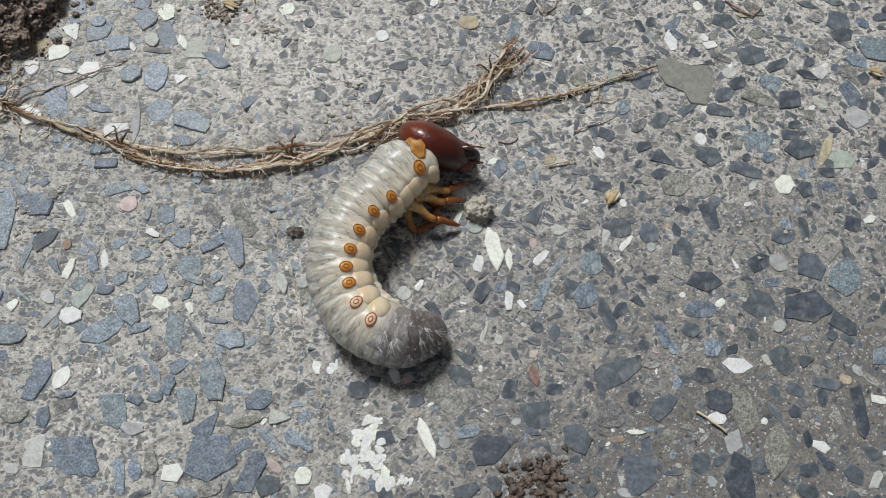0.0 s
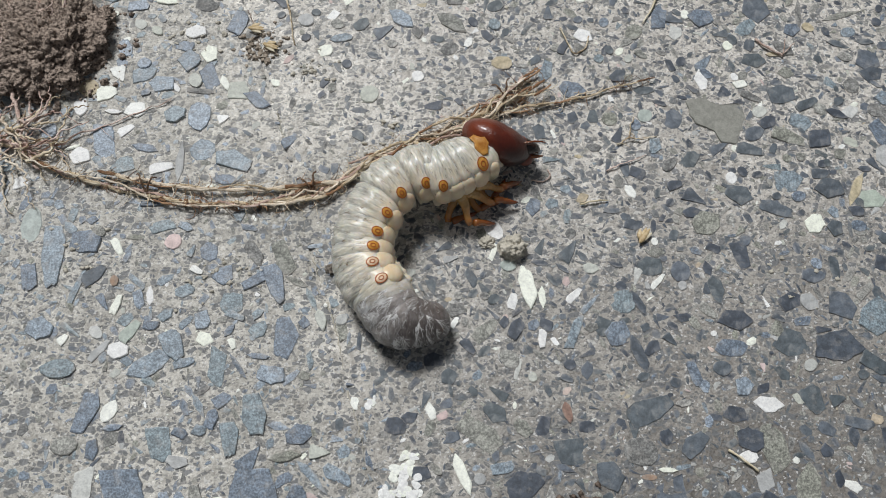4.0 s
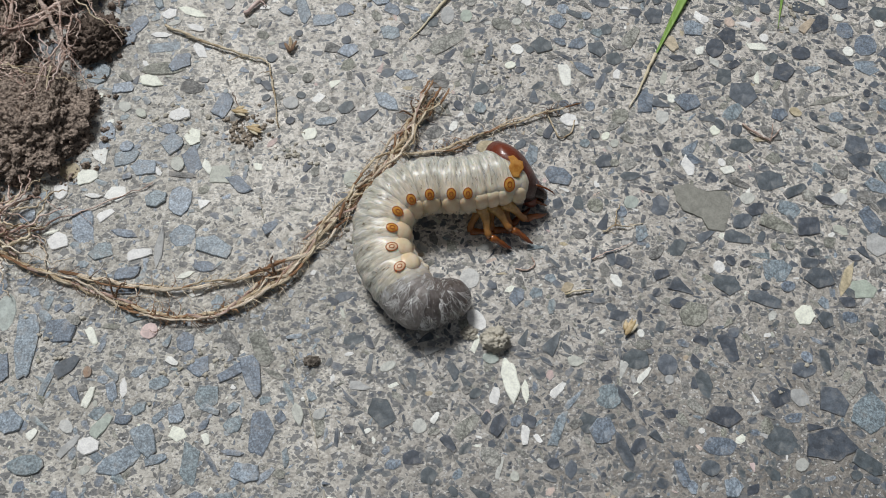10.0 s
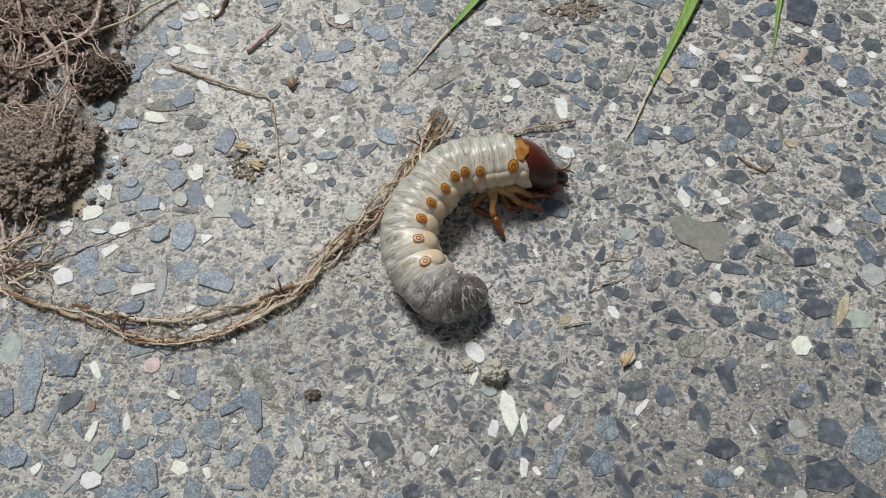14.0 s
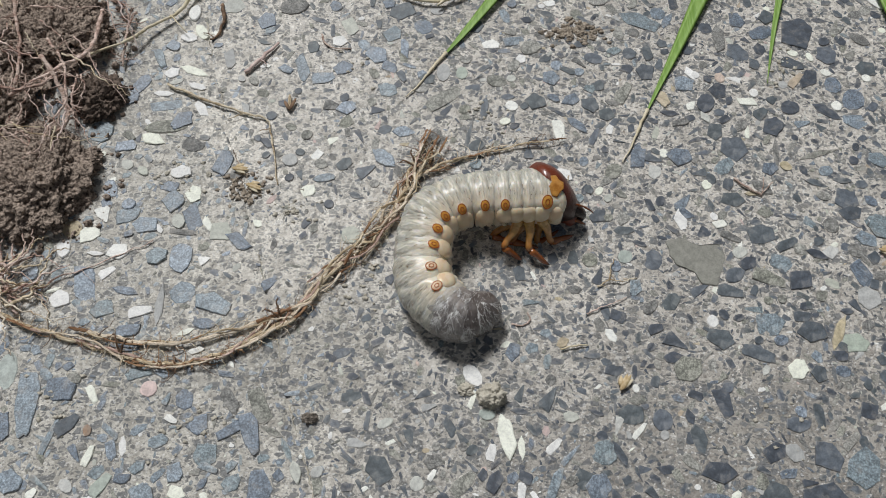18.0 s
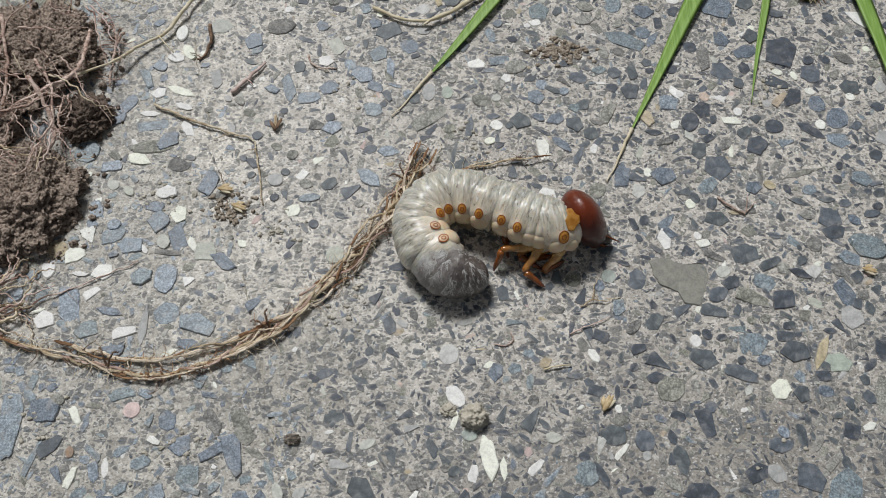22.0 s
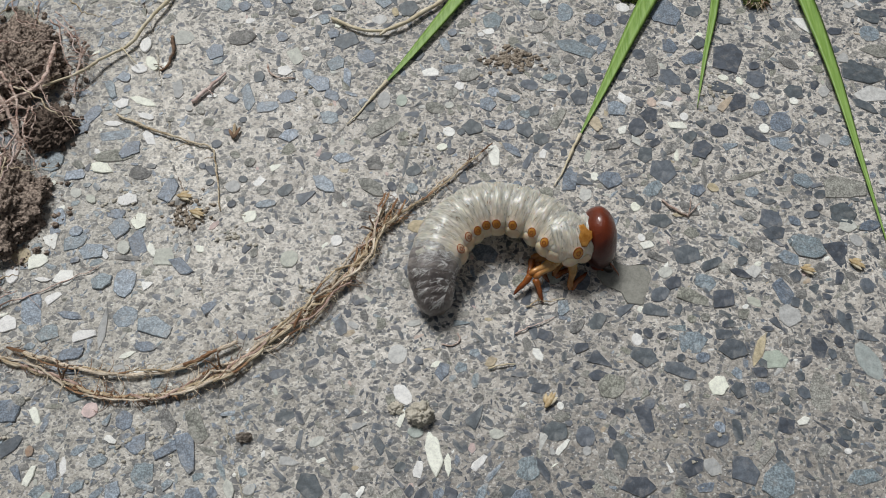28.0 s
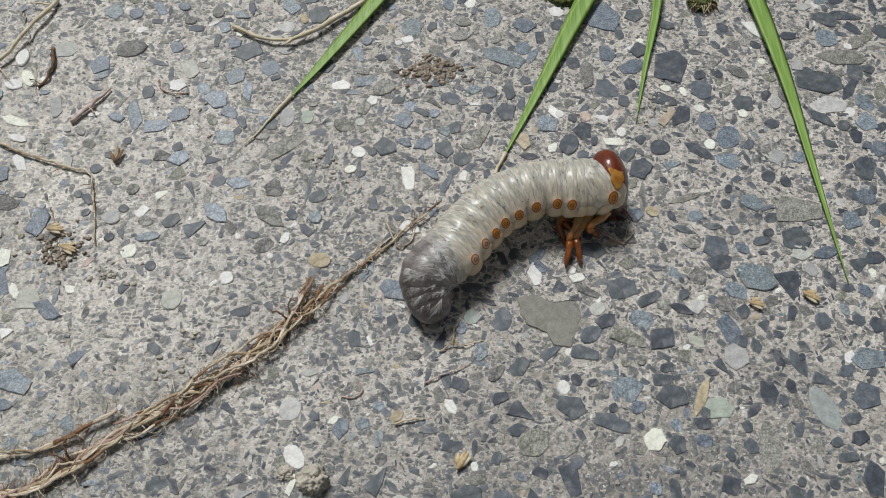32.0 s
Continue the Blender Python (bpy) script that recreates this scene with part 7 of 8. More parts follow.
BIG_ROOTS = [
    ([(-85.6, 71.8, 4), (-84.9, 64.8, 5), (-85.6, 56.8, 6), (-91.0, 52.6, 6), (-98.4, 46.6, 6), (-102.2, 44.5, 5)], 0.75),
    ([(-96.3, 60.8, 6), (-92.2, 56.3, 6.5), (-89.7, 50.7, 6), (-88.5, 43.1, 4.5), (-86.6, 41.0, 3), (-86.3, 39.3, 1.5)], 0.45),
    ([(-107.6, 74.9, 6), (-103.5, 63.7, 7), (-101.5, 55.8, 6.5), (-100.5, 46.9, 6)], 0.65),
    ([(-78.1, 73.2, 1.5), (-79.3, 69.2, 2), (-78.8, 62.3, 2), (-79.0, 57.0, 1)], 0.5),
    ([(-87.7, 51.4, 4), (-87.7, 46.2, 4.5), (-87.5, 43.0, 3.5), (-86.8, 40.1, 1.5)], 0.35),
    ([(-106.2, 47.2, 6), (-100.4, 45.4, 6.5), (-94.4, 47.0, 6.5), (-91.6, 51.0, 6)], 0.6),
    ([(-85.7, 79.5, 2), (-81.5, 75.0, 2.5), (-79.5, 71.4, 2.5), (-79.2, 68.3, 2)], 0.3),
    ([(-101.1, 37.2, 5), (-97.3, 35.4, 5.5), (-93.7, 30.9, 5)], 0.22),
]


def root_tangle():
    rng = random.Random(77)
    ob = new("root_tangle")
    tagged(ob, "tangle of fine pinkish brown roots over soil", "roots")
    for pts, r in BIG_ROOTS:
        main = part("thick_root", strand(pts, r * 0.75, r * 0.55, rng, 0.28, 8), ROOT_RED, ob, "thick knobbly pinkish root")
        bm = bmesh.new()
        for _ in range(14):
            i = rng.randrange(len(pts) - 1)
            p = Vector(pts[i]).lerp(Vector(pts[i + 1]), rng.random())
            a, L = rng.uniform(0, 6.28), rng.uniform(1.5, 5.5)
            d = Vector((math.cos(a), math.sin(a), rng.uniform(-0.25, 0.3))) * L
            e = Vector((rng.uniform(-1, 1), rng.uniform(-1, 1), 0)) * L * 0.3
            strand([p, p + d * 0.5 + e, p + d], 0.16, 0.05, rng, 0.15, 4, bm, 3)
        tagged(part("rootlet_fuzz", bm, ROOT_RED, main), kind="stuff")
    for k in range(44):
        x, y = rng.uniform(-112, -80), rng.uniform(34, 92)
        a = rng.uniform(-2.2, -0.4)
        pts = []
        z = rng.uniform(5.5, 8.5)
        for j in range(5):
            pts.append((x, y, max(0.6, z)))
            L = rng.uniform(3, 7)
            a += rng.uniform(-0.6, 0.6)
            x, y, z = x + math.cos(a) * L, y + math.sin(a) * L, z - rng.uniform(0.0, 1.6)
            if x > -70:
                break
        if len(pts) > 2:
            part("root", strand(pts, rng.uniform(0.14, 0.32), 0.07, rng, 0.45, 5), rng.choice((ROOT_RED, ROOT_RED, PINK, ROOT)), ob)
    return ob


root_tangle()
fibre_thing("pale_root", "long pale straw-coloured root reaching from the soil", "root", [(-58, 92, 1.2), (-63, 82, 2), (-67, 74, 1.6), (-73, 69, 2), (-78, 63, 3.2), (-86, 58, 4)], 0.6, 0.36, STRAW, 8, 0.2, 2)
fibre_thing("pink_root", "thin pinkish root hanging from the soil clod", "root", [(-96, 55, 7), (-91, 48, 6), (-88, 40, 3.5), (-91, 34, 4), (-95, 26, 6)], 0.6, 0.3, ROOT_RED, 9, 0.35, 4)
fibre_thing("pink_root", "thin reddish root curling off the soil clod", "root", [(-99, 11, 2), (-97, 6, 2), (-94, -2, 1.5), (-90, -9, 1.6)], 0.5, 0.3, ROOT_RED, 10, 0.5, 4)
fibre_thing("pink_root", "fine reddish root lying on the stones", "root", [(-92, -5, 1.0), (-82, 0, 0.7), (-72, 5, 0.6), (-64, 9, 0.5)], 0.24, 0.08, ROOT_RED, 11, 0.5, 4)
fibre_thing("twig", "thin bent brown plant stem on the concrete", "twig", [(-67, 51.5, 0.8), (-57, 46.8, 1.0), (-48, 43.5, 0.8), (-42, 41.6, 0.8), (-39.8, 35, 0.6), (-37.7, 24, 0.4)], 0.36, 0.17, ROOT, 12, 0.25, 4)
fibre_thing("twig", "short pink twig on the concrete", "twig", [(-48.5, 55.5, 0.6), (-44.5, 60, 0.9), (-41, 65, 0.6)], 0.55, 0.3, PINK, 13, 0.25, 2)
fibre_thing("twig", "fine forked brown twig on the concrete", "twig", [(35.1, -1.3, 0.4), (37.8, 0.3, 0.8), (40.3, -0.2, 0.8), (43.9, 0.9, 0.4)], 0.22, 0.1, ROOT, 14, 0.2, 3)
fibre_thing("straw", "curved dry straw on the concrete", "straw", [(-14, 83.6, 0.8), (-5.4, 79.1, 1.2), (2.8, 79.5, 1.4), (12.2, 86.1, 1.2), (20, 93, 0.8)], 0.4, 0.65, STRAW, 16, 0.15, 1)
crumb_scatter("scatter of small greyish brown soil crumbs", 35, 70, 7.0, 3.8, 240, 20, CRUMB, 0.55)
crumb_scatter("scatter of small soil crumbs round seed husks", -45, 23, 5, 4, 130, 21, CRUMB, 0.45)
soil_clod("mud_pellet", "rounded dried mud pellet on the concrete", 10.8, -25.9, 2.9, 2.6, 2.8, 22, MUD, 0)
soil_clod("mud_pellet", "small dried mud pellet on the concrete", 5.5, -24.5, 1.6, 1.4, 0.8, 25, MUD, 0)
soil_clod("soil_crumb", "small dark soil crumb on the concrete", -26.5, -30.6, 1.6, 1.2, 1.0, 23, GREY_SOIL, 0)


def seed_husk(x, y, turn, size=1.0):
    ob = new("seed_husk")
    ob.matrix_basis = pose(x * MM, y * MM, 0.5 * MM, 0, 0, turn)
    tagged(ob, "golden dry grass seed husk on the concrete", "seed husk", group="seed husks")
    for k, (dy, rot, ln) in enumerate(((-0.55, 16, 1.0), (0.5, -15, 0.9), (0.0, 2, 1.12), (-0.25, 34, 0.62))):
        bm = bmesh.new()
        rows = []
        for i in range(9):
            u = i / 8
            w = 0.72 * math.sin(math.pi * min(1.0, u ** 0.75)) ** 0.8 + 0.03
            x0 = (-2.3 + 4.6 * u) * ln * size
            rows.append([bm.verts.new(Vector((x0, (dy * 0.5 + math.sin(q) * w) * size, (0.35 + 0.22 * (k == 2) + math.cos(q) * w * 0.55) * size)) * MM) for q in (-1.5, -0.8, 0, 0.8, 1.5, 3.14)])
        for p, q in zip(rows, rows[1:]):
            for i in range(6):
                bm.faces.new((p[i], p[(i + 1) % 6], q[(i + 1) % 6], q[i]))
        bm.faces.new(rows[0])
        bm.faces.new(rows[-1][::-1])
        bmesh.ops.rotate(bm, verts=bm.verts, cent=(-2 * MM, 0, 0), matrix=Matrix.Rotation(radians(rot), 3, "Z"))
        part("scale", bm, HUSK if k != 1 else STRAW, ob)


seed_husk(39, -23.1, 50, 0.85)
seed_husk(101.7, 7.6, -20, 0.75)
seed_husk(113.6, 9.1, -35, 0.85)
seed_husk(-46.7, 27.5, -10, 0.8)
seed_husk(-43.1, 22.8, -25, 0.8)
grass_blade("long green grass blade with a dry tip", [(40, 118, 3.3), (21, 90, 1.65), (7.5, 70.3, 0.88), (0, 60, 0.63)], 4.2)
grass_blade("broad green grass blade bending to a dry tip", [(92, 122, 3.3), (73, 88, 1.76), (60.3, 63, 1.04), (50, 43, 0.7)], 5.2)
grass_blade("narrow green grass blade", [(99, 120, 3.3), (92.4, 89, 1.93), (86.8, 69.6, 1.1), (82.6, 54, 0.56)], 2.6, False)
grass_blade("long arching green grass blade", [(113, 122, 3.3), (118, 89, 2.09), (120.5, 65, 1.49), (121.5, 41, 0.99), (122.5, 12, 0.56)], 4.6, False)


def small_tangle():
    rng = random.Random(31)
    ob = new("root_tangle")
    tagged(ob, "matted tangle of fine reddish brown roots on the concrete", "roots")
    for k in range(34):
        x, y, a, z = rng.uniform(-106, -92), rng.uniform(-9, 3), rng.uniform(-0.9, 0.5), rng.uniform(1.0, 3.5)
        pts = []
        for j in range(5):
            pts.append((x, y, max(0.5, z)))
            a += rng.uniform(-0.8, 0.8)
            L = rng.uniform(2, 5)
            x, y, z = x + math.cos(a) * L, y + math.sin(a) * L, z - rng.uniform(-0.3, 0.7)
        part("root", strand(pts, rng.uniform(0.2, 0.45), 0.1, rng, 0.4, 5), rng.choice((ROOT_RED, ROOT, ROOT_PALE)), ob)


small_tangle()
fibre_thing("twig", "short dark curled twig on the concrete", "twig", [(-56.6, 77, 0.6), (-55.4, 72, 1.0), (-57, 66.7, 0.6), (-58.5, 66, 0.5)], 0.5, 0.22, BARK, 40, 0.3, 3)
fibre_thing("twig", "fine curved rootlet beside a white stone", "twig", [(-30.2, 68, 0.4), (-29.5, 65.5, 0.5), (-27, 63.6, 0.5), (-22.7, 63.5, 0.4)], 0.28, 0.14, ROOT_RED, 41, 0.12)
fibre_thing("twig", "curled fine brown tendril on the concrete", "twig", [(24, 29, 0.5), (25.2, 25.8, 0.5), (26.9, 22.1, 0.5), (29.5, 23.7, 0.5), (30.5, 27, 0.4)], 0.22, 0.14, ROOT, 43, 0.12)
fibre_thing("twig", "thin greenish stem on the concrete", "twig", [(25.8, -15.8, 0.5), (28.7, -15.0, 0.6), (31.9, -14.8, 0.5)], 0.25, 0.15, STRAW, 44, 0.08)
fibre_thing("twig", "pale wiry stem on the concrete", "twig", [(37.8, 0.4, 0.6), (38.4, 3.5, 0.7), (39.5, 5.7, 0.4)], 0.16, 0.07, ROOT, 45, 0.15, 1)
fibre_thing("twig", "straight thin brown rootlet on the concrete", "twig", [(32.0, -7.7, 0.4), (34.8, -6.5, 0.7), (38.1, -5.2, 0.6), (41.3, -3.7, 0.4)], 0.2, 0.1, ROOT_RED, 46, 0.12, 0)
fibre_thing("twig", "short reddish root scrap on the concrete", "twig", [(69.9, 26.7, 0.4), (73, 23.6, 0.7), (75.9, 22.1, 0.4)], 0.3, 0.2, ROOT_RED, 47, 0.2, 2)
fibre_thing("twig", "faint dark thread-like rootlet on the concrete", "twig", [(15.5, -10.1, 0.4), (18, -10.4, 0.4), (19.6, -9.2, 0.4), (19.2, -7.4, 0.4)], 0.2, 0.12, ROOT_RED, 48, 0.1)


def dry_bract(x, y, turn):
    ob = new("dry_bract")
    ob.matrix_basis = pose(x * MM, y * MM, 0.4 * MM, 0, 0, turn)
    tagged(ob, "dry reddish brown papery plant bract on the concrete", "dry bract")
    for k, (ln, rot) in enumerate(((2.6, 8), (2.0, -18), (1.6, 35))):
        bm = ellipse_plate(ln, 0.45, 0.22, (ln * 0.8, 0, 0.3 + 0.12 * k))
        bmesh.ops.rotate(bm, verts=bm.verts, cent=(0, 0, 0), matrix=Matrix.Rotation(radians(rot), 3, "Z"))
        part("scale", bm, BARK if k else ROOT, ob)


fibre_thing("twig", "thin dry yellow stem on the concrete", "twig", [(51.4, -67.1, 0.5), (54, -69.0, 0.7), (56.7, -71.1, 0.5)], 0.3, 0.2, STRAW, 49, 0.08)
crumb_scatter("dark loose soil crumbs on the concrete", 20.4, -80, 7, 4.5, 150, 60, SOIL_DARK, 0.7)


def lime_splash():
    """Flaking white lime spots dried on the slab."""
    rng = random.Random(71)
    ob = new("lime_splash")
    tagged(ob, "flaking white lime splashes dried on the concrete", "lime spots")
    for x, y, a, b, turn in ((-10.4, -68.1, 4.9, 1.5, 10), (-12.2, -71.2, 4.0, 3.4, 20), (-14.9, -74.9, 2.2, 2.0, 0), (-9.6, -75.3, 3.1, 2.5, -10), (-13.1, -76.9, 2.7, 1.8, 80), (-7.8, -78.8, 4.9, 2.2, 80), (-4.3, -78.9, 2.5, 1.1, 60), (-18.0, -57.7, 1.9, 1.7, 0), (-12.3, -74.9, 2.5, 1.6, 40), (-11.1, -77.6, 1.8, 1.6, 0)):
        for k in range(7):
            px, py = x + rng.gauss(0, 0.24) * a, y + rng.gauss(0, 0.24) * b
            v, f, _ = stone_geometry(rng, a * rng.uniform(0.3, 0.7), b * rng.uniform(0.4, 0.9), rng.uniform(0.2, 0.3), "b")
            flake = mesh_object("flake", [tuple(c * MM for c in q) for q in v], f, STONES["white"][0], ob, smooth=False)
            flake.matrix_basis = pose(px * MM, py * MM, ground_height(px, py) * MM, 0, 0, turn + rng.uniform(-40, 40))


lime_splash()
dry_bract(-36.6, 44.5, 85)
for x, y, rx, n, seed in ((-18, -4, 4, 10, 61), (-62, 27, 6, 26, 62), (-33, 16, 5, 22, 63), (-15, 3, 3, 10, 64), (-50, -34, 8, 18, 65), (70, -30, 10, 16, 66), (-80, -25, 8, 18, 67), (12, 42, 6, 14, 68), (88, 60, 6, 18, 69), (-22, 60, 7, 18, 70)):
    crumb_scatter("fine loose soil crumbs on the concrete", x, y, rx, rx, int(n * 1.7), seed, MUD, 0.42)


def crack_dirt():
    rng = random.Random(9)
    y = 90.0
    ob = new("crack_dirt")
    tagged(ob, "dark soil packed in a hairline crack of the concrete", "crack", kind="structure")
    while y > -80:
        L = rng.uniform(6, 16)
        pts = [(groove_x(y - L * k / 5) + rng.uniform(-0.25, 0.25), y - L * k / 5, ground_height(groove_x(y - L * k / 5), y - L * k / 5) + 0.12) for k in range(6)]
        part("dirt_seam", strand(pts, rng.uniform(0.14, 0.26), 0.06, rng, 0.25, 6), MUD if rng.random() < 0.65 else SOIL, ob)
        y -= L + rng.uniform(2, 12)


crack_dirt()


def dry_tuft(x, y):
    """A little brush of dry golden plant fibres."""
    rng = random.Random(52)
    ob = new("dry_tuft")
    ob.matrix_basis = pose(x * MM, y * MM, 0)
    tagged(ob, "small brush of dry golden brown plant fibres on the concrete", "dry plant")
    for k in range(26):
        a = rng.uniform(-2.4, -0.7)
        L = rng.uniform(2.5, 5.5)
        p = Vector((rng.uniform(-2.4, 2.4), rng.uniform(0, 1.6), 0.4))
        q = p + Vector((math.cos(a) * L * 0.5, math.sin(a) * L * 0.5, 1.2))
        e = p + Vector((math.cos(a + rng.uniform(-0.4, 0.4)) * L, math.sin(a) * L, 0.5))
        part("fibre", strand([p, q, e], 0.22, 0.07, rng, 0.12, 4), rng.choice((STRAW, HUSK, BARK)), ob)
    tagged(part("moss_pad", lump(3.2, 2.2, 1.4, rng, 0.5, 4, 2.0), MOSS, ob, "dark green moss"), kind="")


dry_tuft(104.5, 90.4)
soil_clod("moss_cushion", "small dark green moss cushion at the grass base", 70.1, 93.3, 5.0, 3.0, 1.6, 53, MOSS, 30)


scatter_chips()


def motions():
    grub_at(0, 13, (3.2, -14), (-4, -18.5), (-9.3, -24.5), (-12.7, -27.8), (-15.4, -32.4), (-16.7, -36.9), (-16.9, -41), (-15.6, -44.9), (-13.5, -48.7), (-10.6, -51.3), (-5.3, -53.6), (1.9, -51.8), [(-3.5, -12.1), (7.9, -17.3), 15], [(8.7, -29.6), (9.5, -23.1), (9.9, -19.1)])
    grub_at(1, 13, (6.2, -11.7), (-0.3, -16.9), (-5.5, -19.3), (-9.6, -20.7), (-14.4, -24.7), (-17.3, -29.5), (-19, -34.9), (-18.7, -39.3), (-17.2, -43), (-14.8, -45.5), (-8.4, -50.8), (-0.4, -48.3), [(-1.6, -13.3), (11.2, -11.6), 16], [(7.2, -29.1), (12.8, -23.6), (12.4, -16.9)])
    grub_at(2, 14, (7.7, -10.2), (-1.8, -12.7), (-8.2, -17.1), (-11, -20.2), (-12.9, -23.9), (-13.9, -27.6), (-14.3, -31.7), (-13.1, -35.6), (-11.2, -39.4), (-8.6, -42.3), (-5.4, -47.9), (2.2, -45.3), [(-1.9, -7.8), (12.6, -14), 18], [(5.8, -25.4), (13.1, -21.1), (13.7, -15.8)])
    grub_at(3, 14, (4, -6.4), (-6.6, -8.4), (-11.6, -13.6), (-13.3, -16.2), (-15.4, -19.4), (-17.2, -23.1), (-18.3, -28), (-18.1, -32.8), (-16.8, -37.5), (-13.8, -41.8), (-9.4, -47.2), (-1.3, -45.7), [(-3.5, -4.6), (9.6, -3.6), 18], [(0.3, -17.6), (6.5, -12.3), (7.5, -6.5)])
    grub_at(3.5, 15, (7.1, -4.5), (0.1, -9.9), (-5, -13.3), (-8.6, -14), (-14.5, -17.2), (-18, -22.2), (-19.8, -27.1), (-20.1, -31.6), (-19.1, -35.9), (-16.7, -39.5), (-12.1, -45.4), (-3.4, -44.5), [(0.3, -3.9), (13.1, -5.8), 19], [(5.8, -20.6), (14.1, -15.8), (13.4, -11.1)])
    grub_at(5.5, 20, (9.8, 0.4), (2.5, -0.2), (-5.3, -2.6), (-10, -4), (-15.1, -8.2), (-17.2, -12.6), (-18.8, -16.9), (-19.4, -21.4), (-18.8, -26.2), (-16.4, -30.3), (-12.3, -36.2), (-4.2, -37.4), [(3.7, 4.6), (14.8, -7.4), 20], [(8.7, -11.2), (14.7, -10.5), (15.6, -4.6)])
    grub_at(6, 22, (10.6, -2.3), (3.3, -0.1), (-6, -1.3), (-11, -3.7), (-13.7, -8.4), (-14.3, -12.4), (-15, -15.8), (-15.2, -20.2), (-14.4, -24.9), (-12.1, -28.9), (-8.9, -35.4), (-2.3, -36), [(3.8, 3.4), (13.7, -10.6), 20], [(8.5, -11.5), (12.6, -12.4), (15.6, -9.4)])
    grub_at(7, 14, (15.1, 1.6), (7, 0.6), (1.5, -3.4), (0.8, -3.5), (-4.2, -4), (-10.4, -4.9), (-15.4, -8.7), (-17.6, -13.8), (-18.2, -18.9), (-17.3, -23.5), (-15.7, -28.3), (-9.3, -34.4), [(4.2, 5.9), (17.8, -2.7), 20], [(12.8, -12.9), (19.3, -10.1), (20.3, -2)])
    grub_at(8, 4, (17.7, 4.4), (10.4, 3.4), (1, 2.4), (-4, 2.6), (-10.1, 0.4), (-13.2, -3.9), (-13.3, -8.2), (-14.5, -12), (-15.1, -17.4), (-13.3, -21.8), (-8.4, -24.4), (-0.1, -22.1), [(11.6, 9.4), (19, -4.2), 21], [(7.6, -9.8), (13.2, -12.5), (18.4, -7.7)])
    grub_at(9, 10, (17.4, 6.8), (10.5, 7.6), (3.2, 7.3), (0.1, 7.4), (-3.9, 6), (-8.5, 2.3), (-12.6, -2.3), (-14.1, -8.3), (-13.2, -13.7), (-11.2, -17.3), (-6.6, -21.1), (2.2, -18.8), [(12, 10.8), (18.4, -4.1), 21], [(12.7, -4.4), (17.5, -5), (20.1, -0.4)])
    grub_at(10, 15, (19.7, 10), (12.2, 8.6), (4.6, 6.9), (1.7, 6.8), (-3.5, 6.5), (-8.9, 4.3), (-12.3, -0.6), (-12.8, -6), (-11.8, -10.9), (-9.4, -14.8), (-4.4, -19.7), (4.5, -17.3), [(9.8, 15.3), (20.7, 2.3), 22], [(14.8, -5.5), (20.9, -5.2), (22.9, 2.9)])
    grub_at(11, 17, (21.5, 9.4), (13.6, 8.9), (6.1, 8.9), (2.4, 9.2), (-3.2, 8.5), (-7.9, 5.9), (-11, 0.9), (-11, -4.5), (-10, -9.4), (-7.6, -13), (-2.1, -18.7), (5.5, -18.1), [(14.4, 15.2), (25.4, 4), 22], [(11.1, -4.8), (18.5, -6.7), (23.6, 1.3)])
    grub_at(12, 17, (21.9, 10.7), (13.6, 10.1), (5.9, 9.9), (1.9, 9.9), (-3.6, 8.5), (-8.2, 5.1), (-10.7, 0.4), (-11.2, -4.5), (-10.4, -9.7), (-8.2, -13.3), (-2.6, -19.2), (6.2, -18.7), [(13.2, 15.8), (25.4, 5.6), 23], [(9.4, -3.7), (15.7, -5.7), (22, 1.1)])
    grub_at(13, 17, (24, 18.1), (15.5, 14.5), (8.1, 12.9), (3.9, 12.9), (-2.1, 10.8), (-5.7, 6.2), (-7.3, 1.1), (-8.6, -3.1), (-9.3, -8), (-8.4, -11.9), (-5.1, -17.3), (3.2, -18.3), [(12.6, 20.8), (24.8, 12.1), 23], [(18.7, 0.7), (24.2, 0.1), (26.7, 10.4)])
    grub_at(14, 15, (23.4, 21.3), (14.7, 21.3), (7.8, 20.2), (3.9, 19.8), (0.4, 17.6), (-2, 14.1), (-5.2, 10), (-7.1, 4.5), (-6.7, -1.3), (-4.3, -6.3), (0.5, -11.1), (8.1, -9.3), [(14.1, 24.4), (26.8, 15.2), 23], [(14.2, 4.3), (26, 10.7), (28.2, 15.7)])
    grub_at(14.5, 15, (25.8, 21.1), (16.8, 20.8), (10, 19.4), (7.2, 19.7), (2.4, 19.2), (-2.6, 15.7), (-5.8, 11.4), (-6.3, 6.2), (-5.5, 1.1), (-2.8, -3.3), (1.6, -9), (9.3, -7.4), [(17.1, 24.8), (30, 15.7), 23], [(18.8, 11.5), (27.4, 8.7), (30.6, 14.4)])
    grub_at(16.5, 14, (27.1, 20), (19.4, 21.3), (11, 20.7), (7.1, 20.6), (2.3, 19.2), (-1.8, 16.6), (-4.2, 12.4), (-4.6, 7.7), (-3.5, 2.7), (-1.3, -1.7), (3.2, -8.4), (10.3, -7.8), [(19.8, 26.3), (30.5, 14.7), 22], [(16.9, 7.6), (22.5, 6.3), (29.8, 12)])
    grub_at(17, 14, (28.1, 18.6), (20.5, 18.5), (12.4, 18.4), (8.6, 18.3), (3.5, 17.8), (-1.2, 15.8), (-4.3, 11.8), (-5, 7.1), (-4.1, 2.5), (-2, -1.5), (2.6, -8.3), (9.5, -8.3), [(20.2, 24.2), (29.8, 11.7), 22], [(19.3, 8.1), (26.8, 7.5), (30.2, 11.4)])
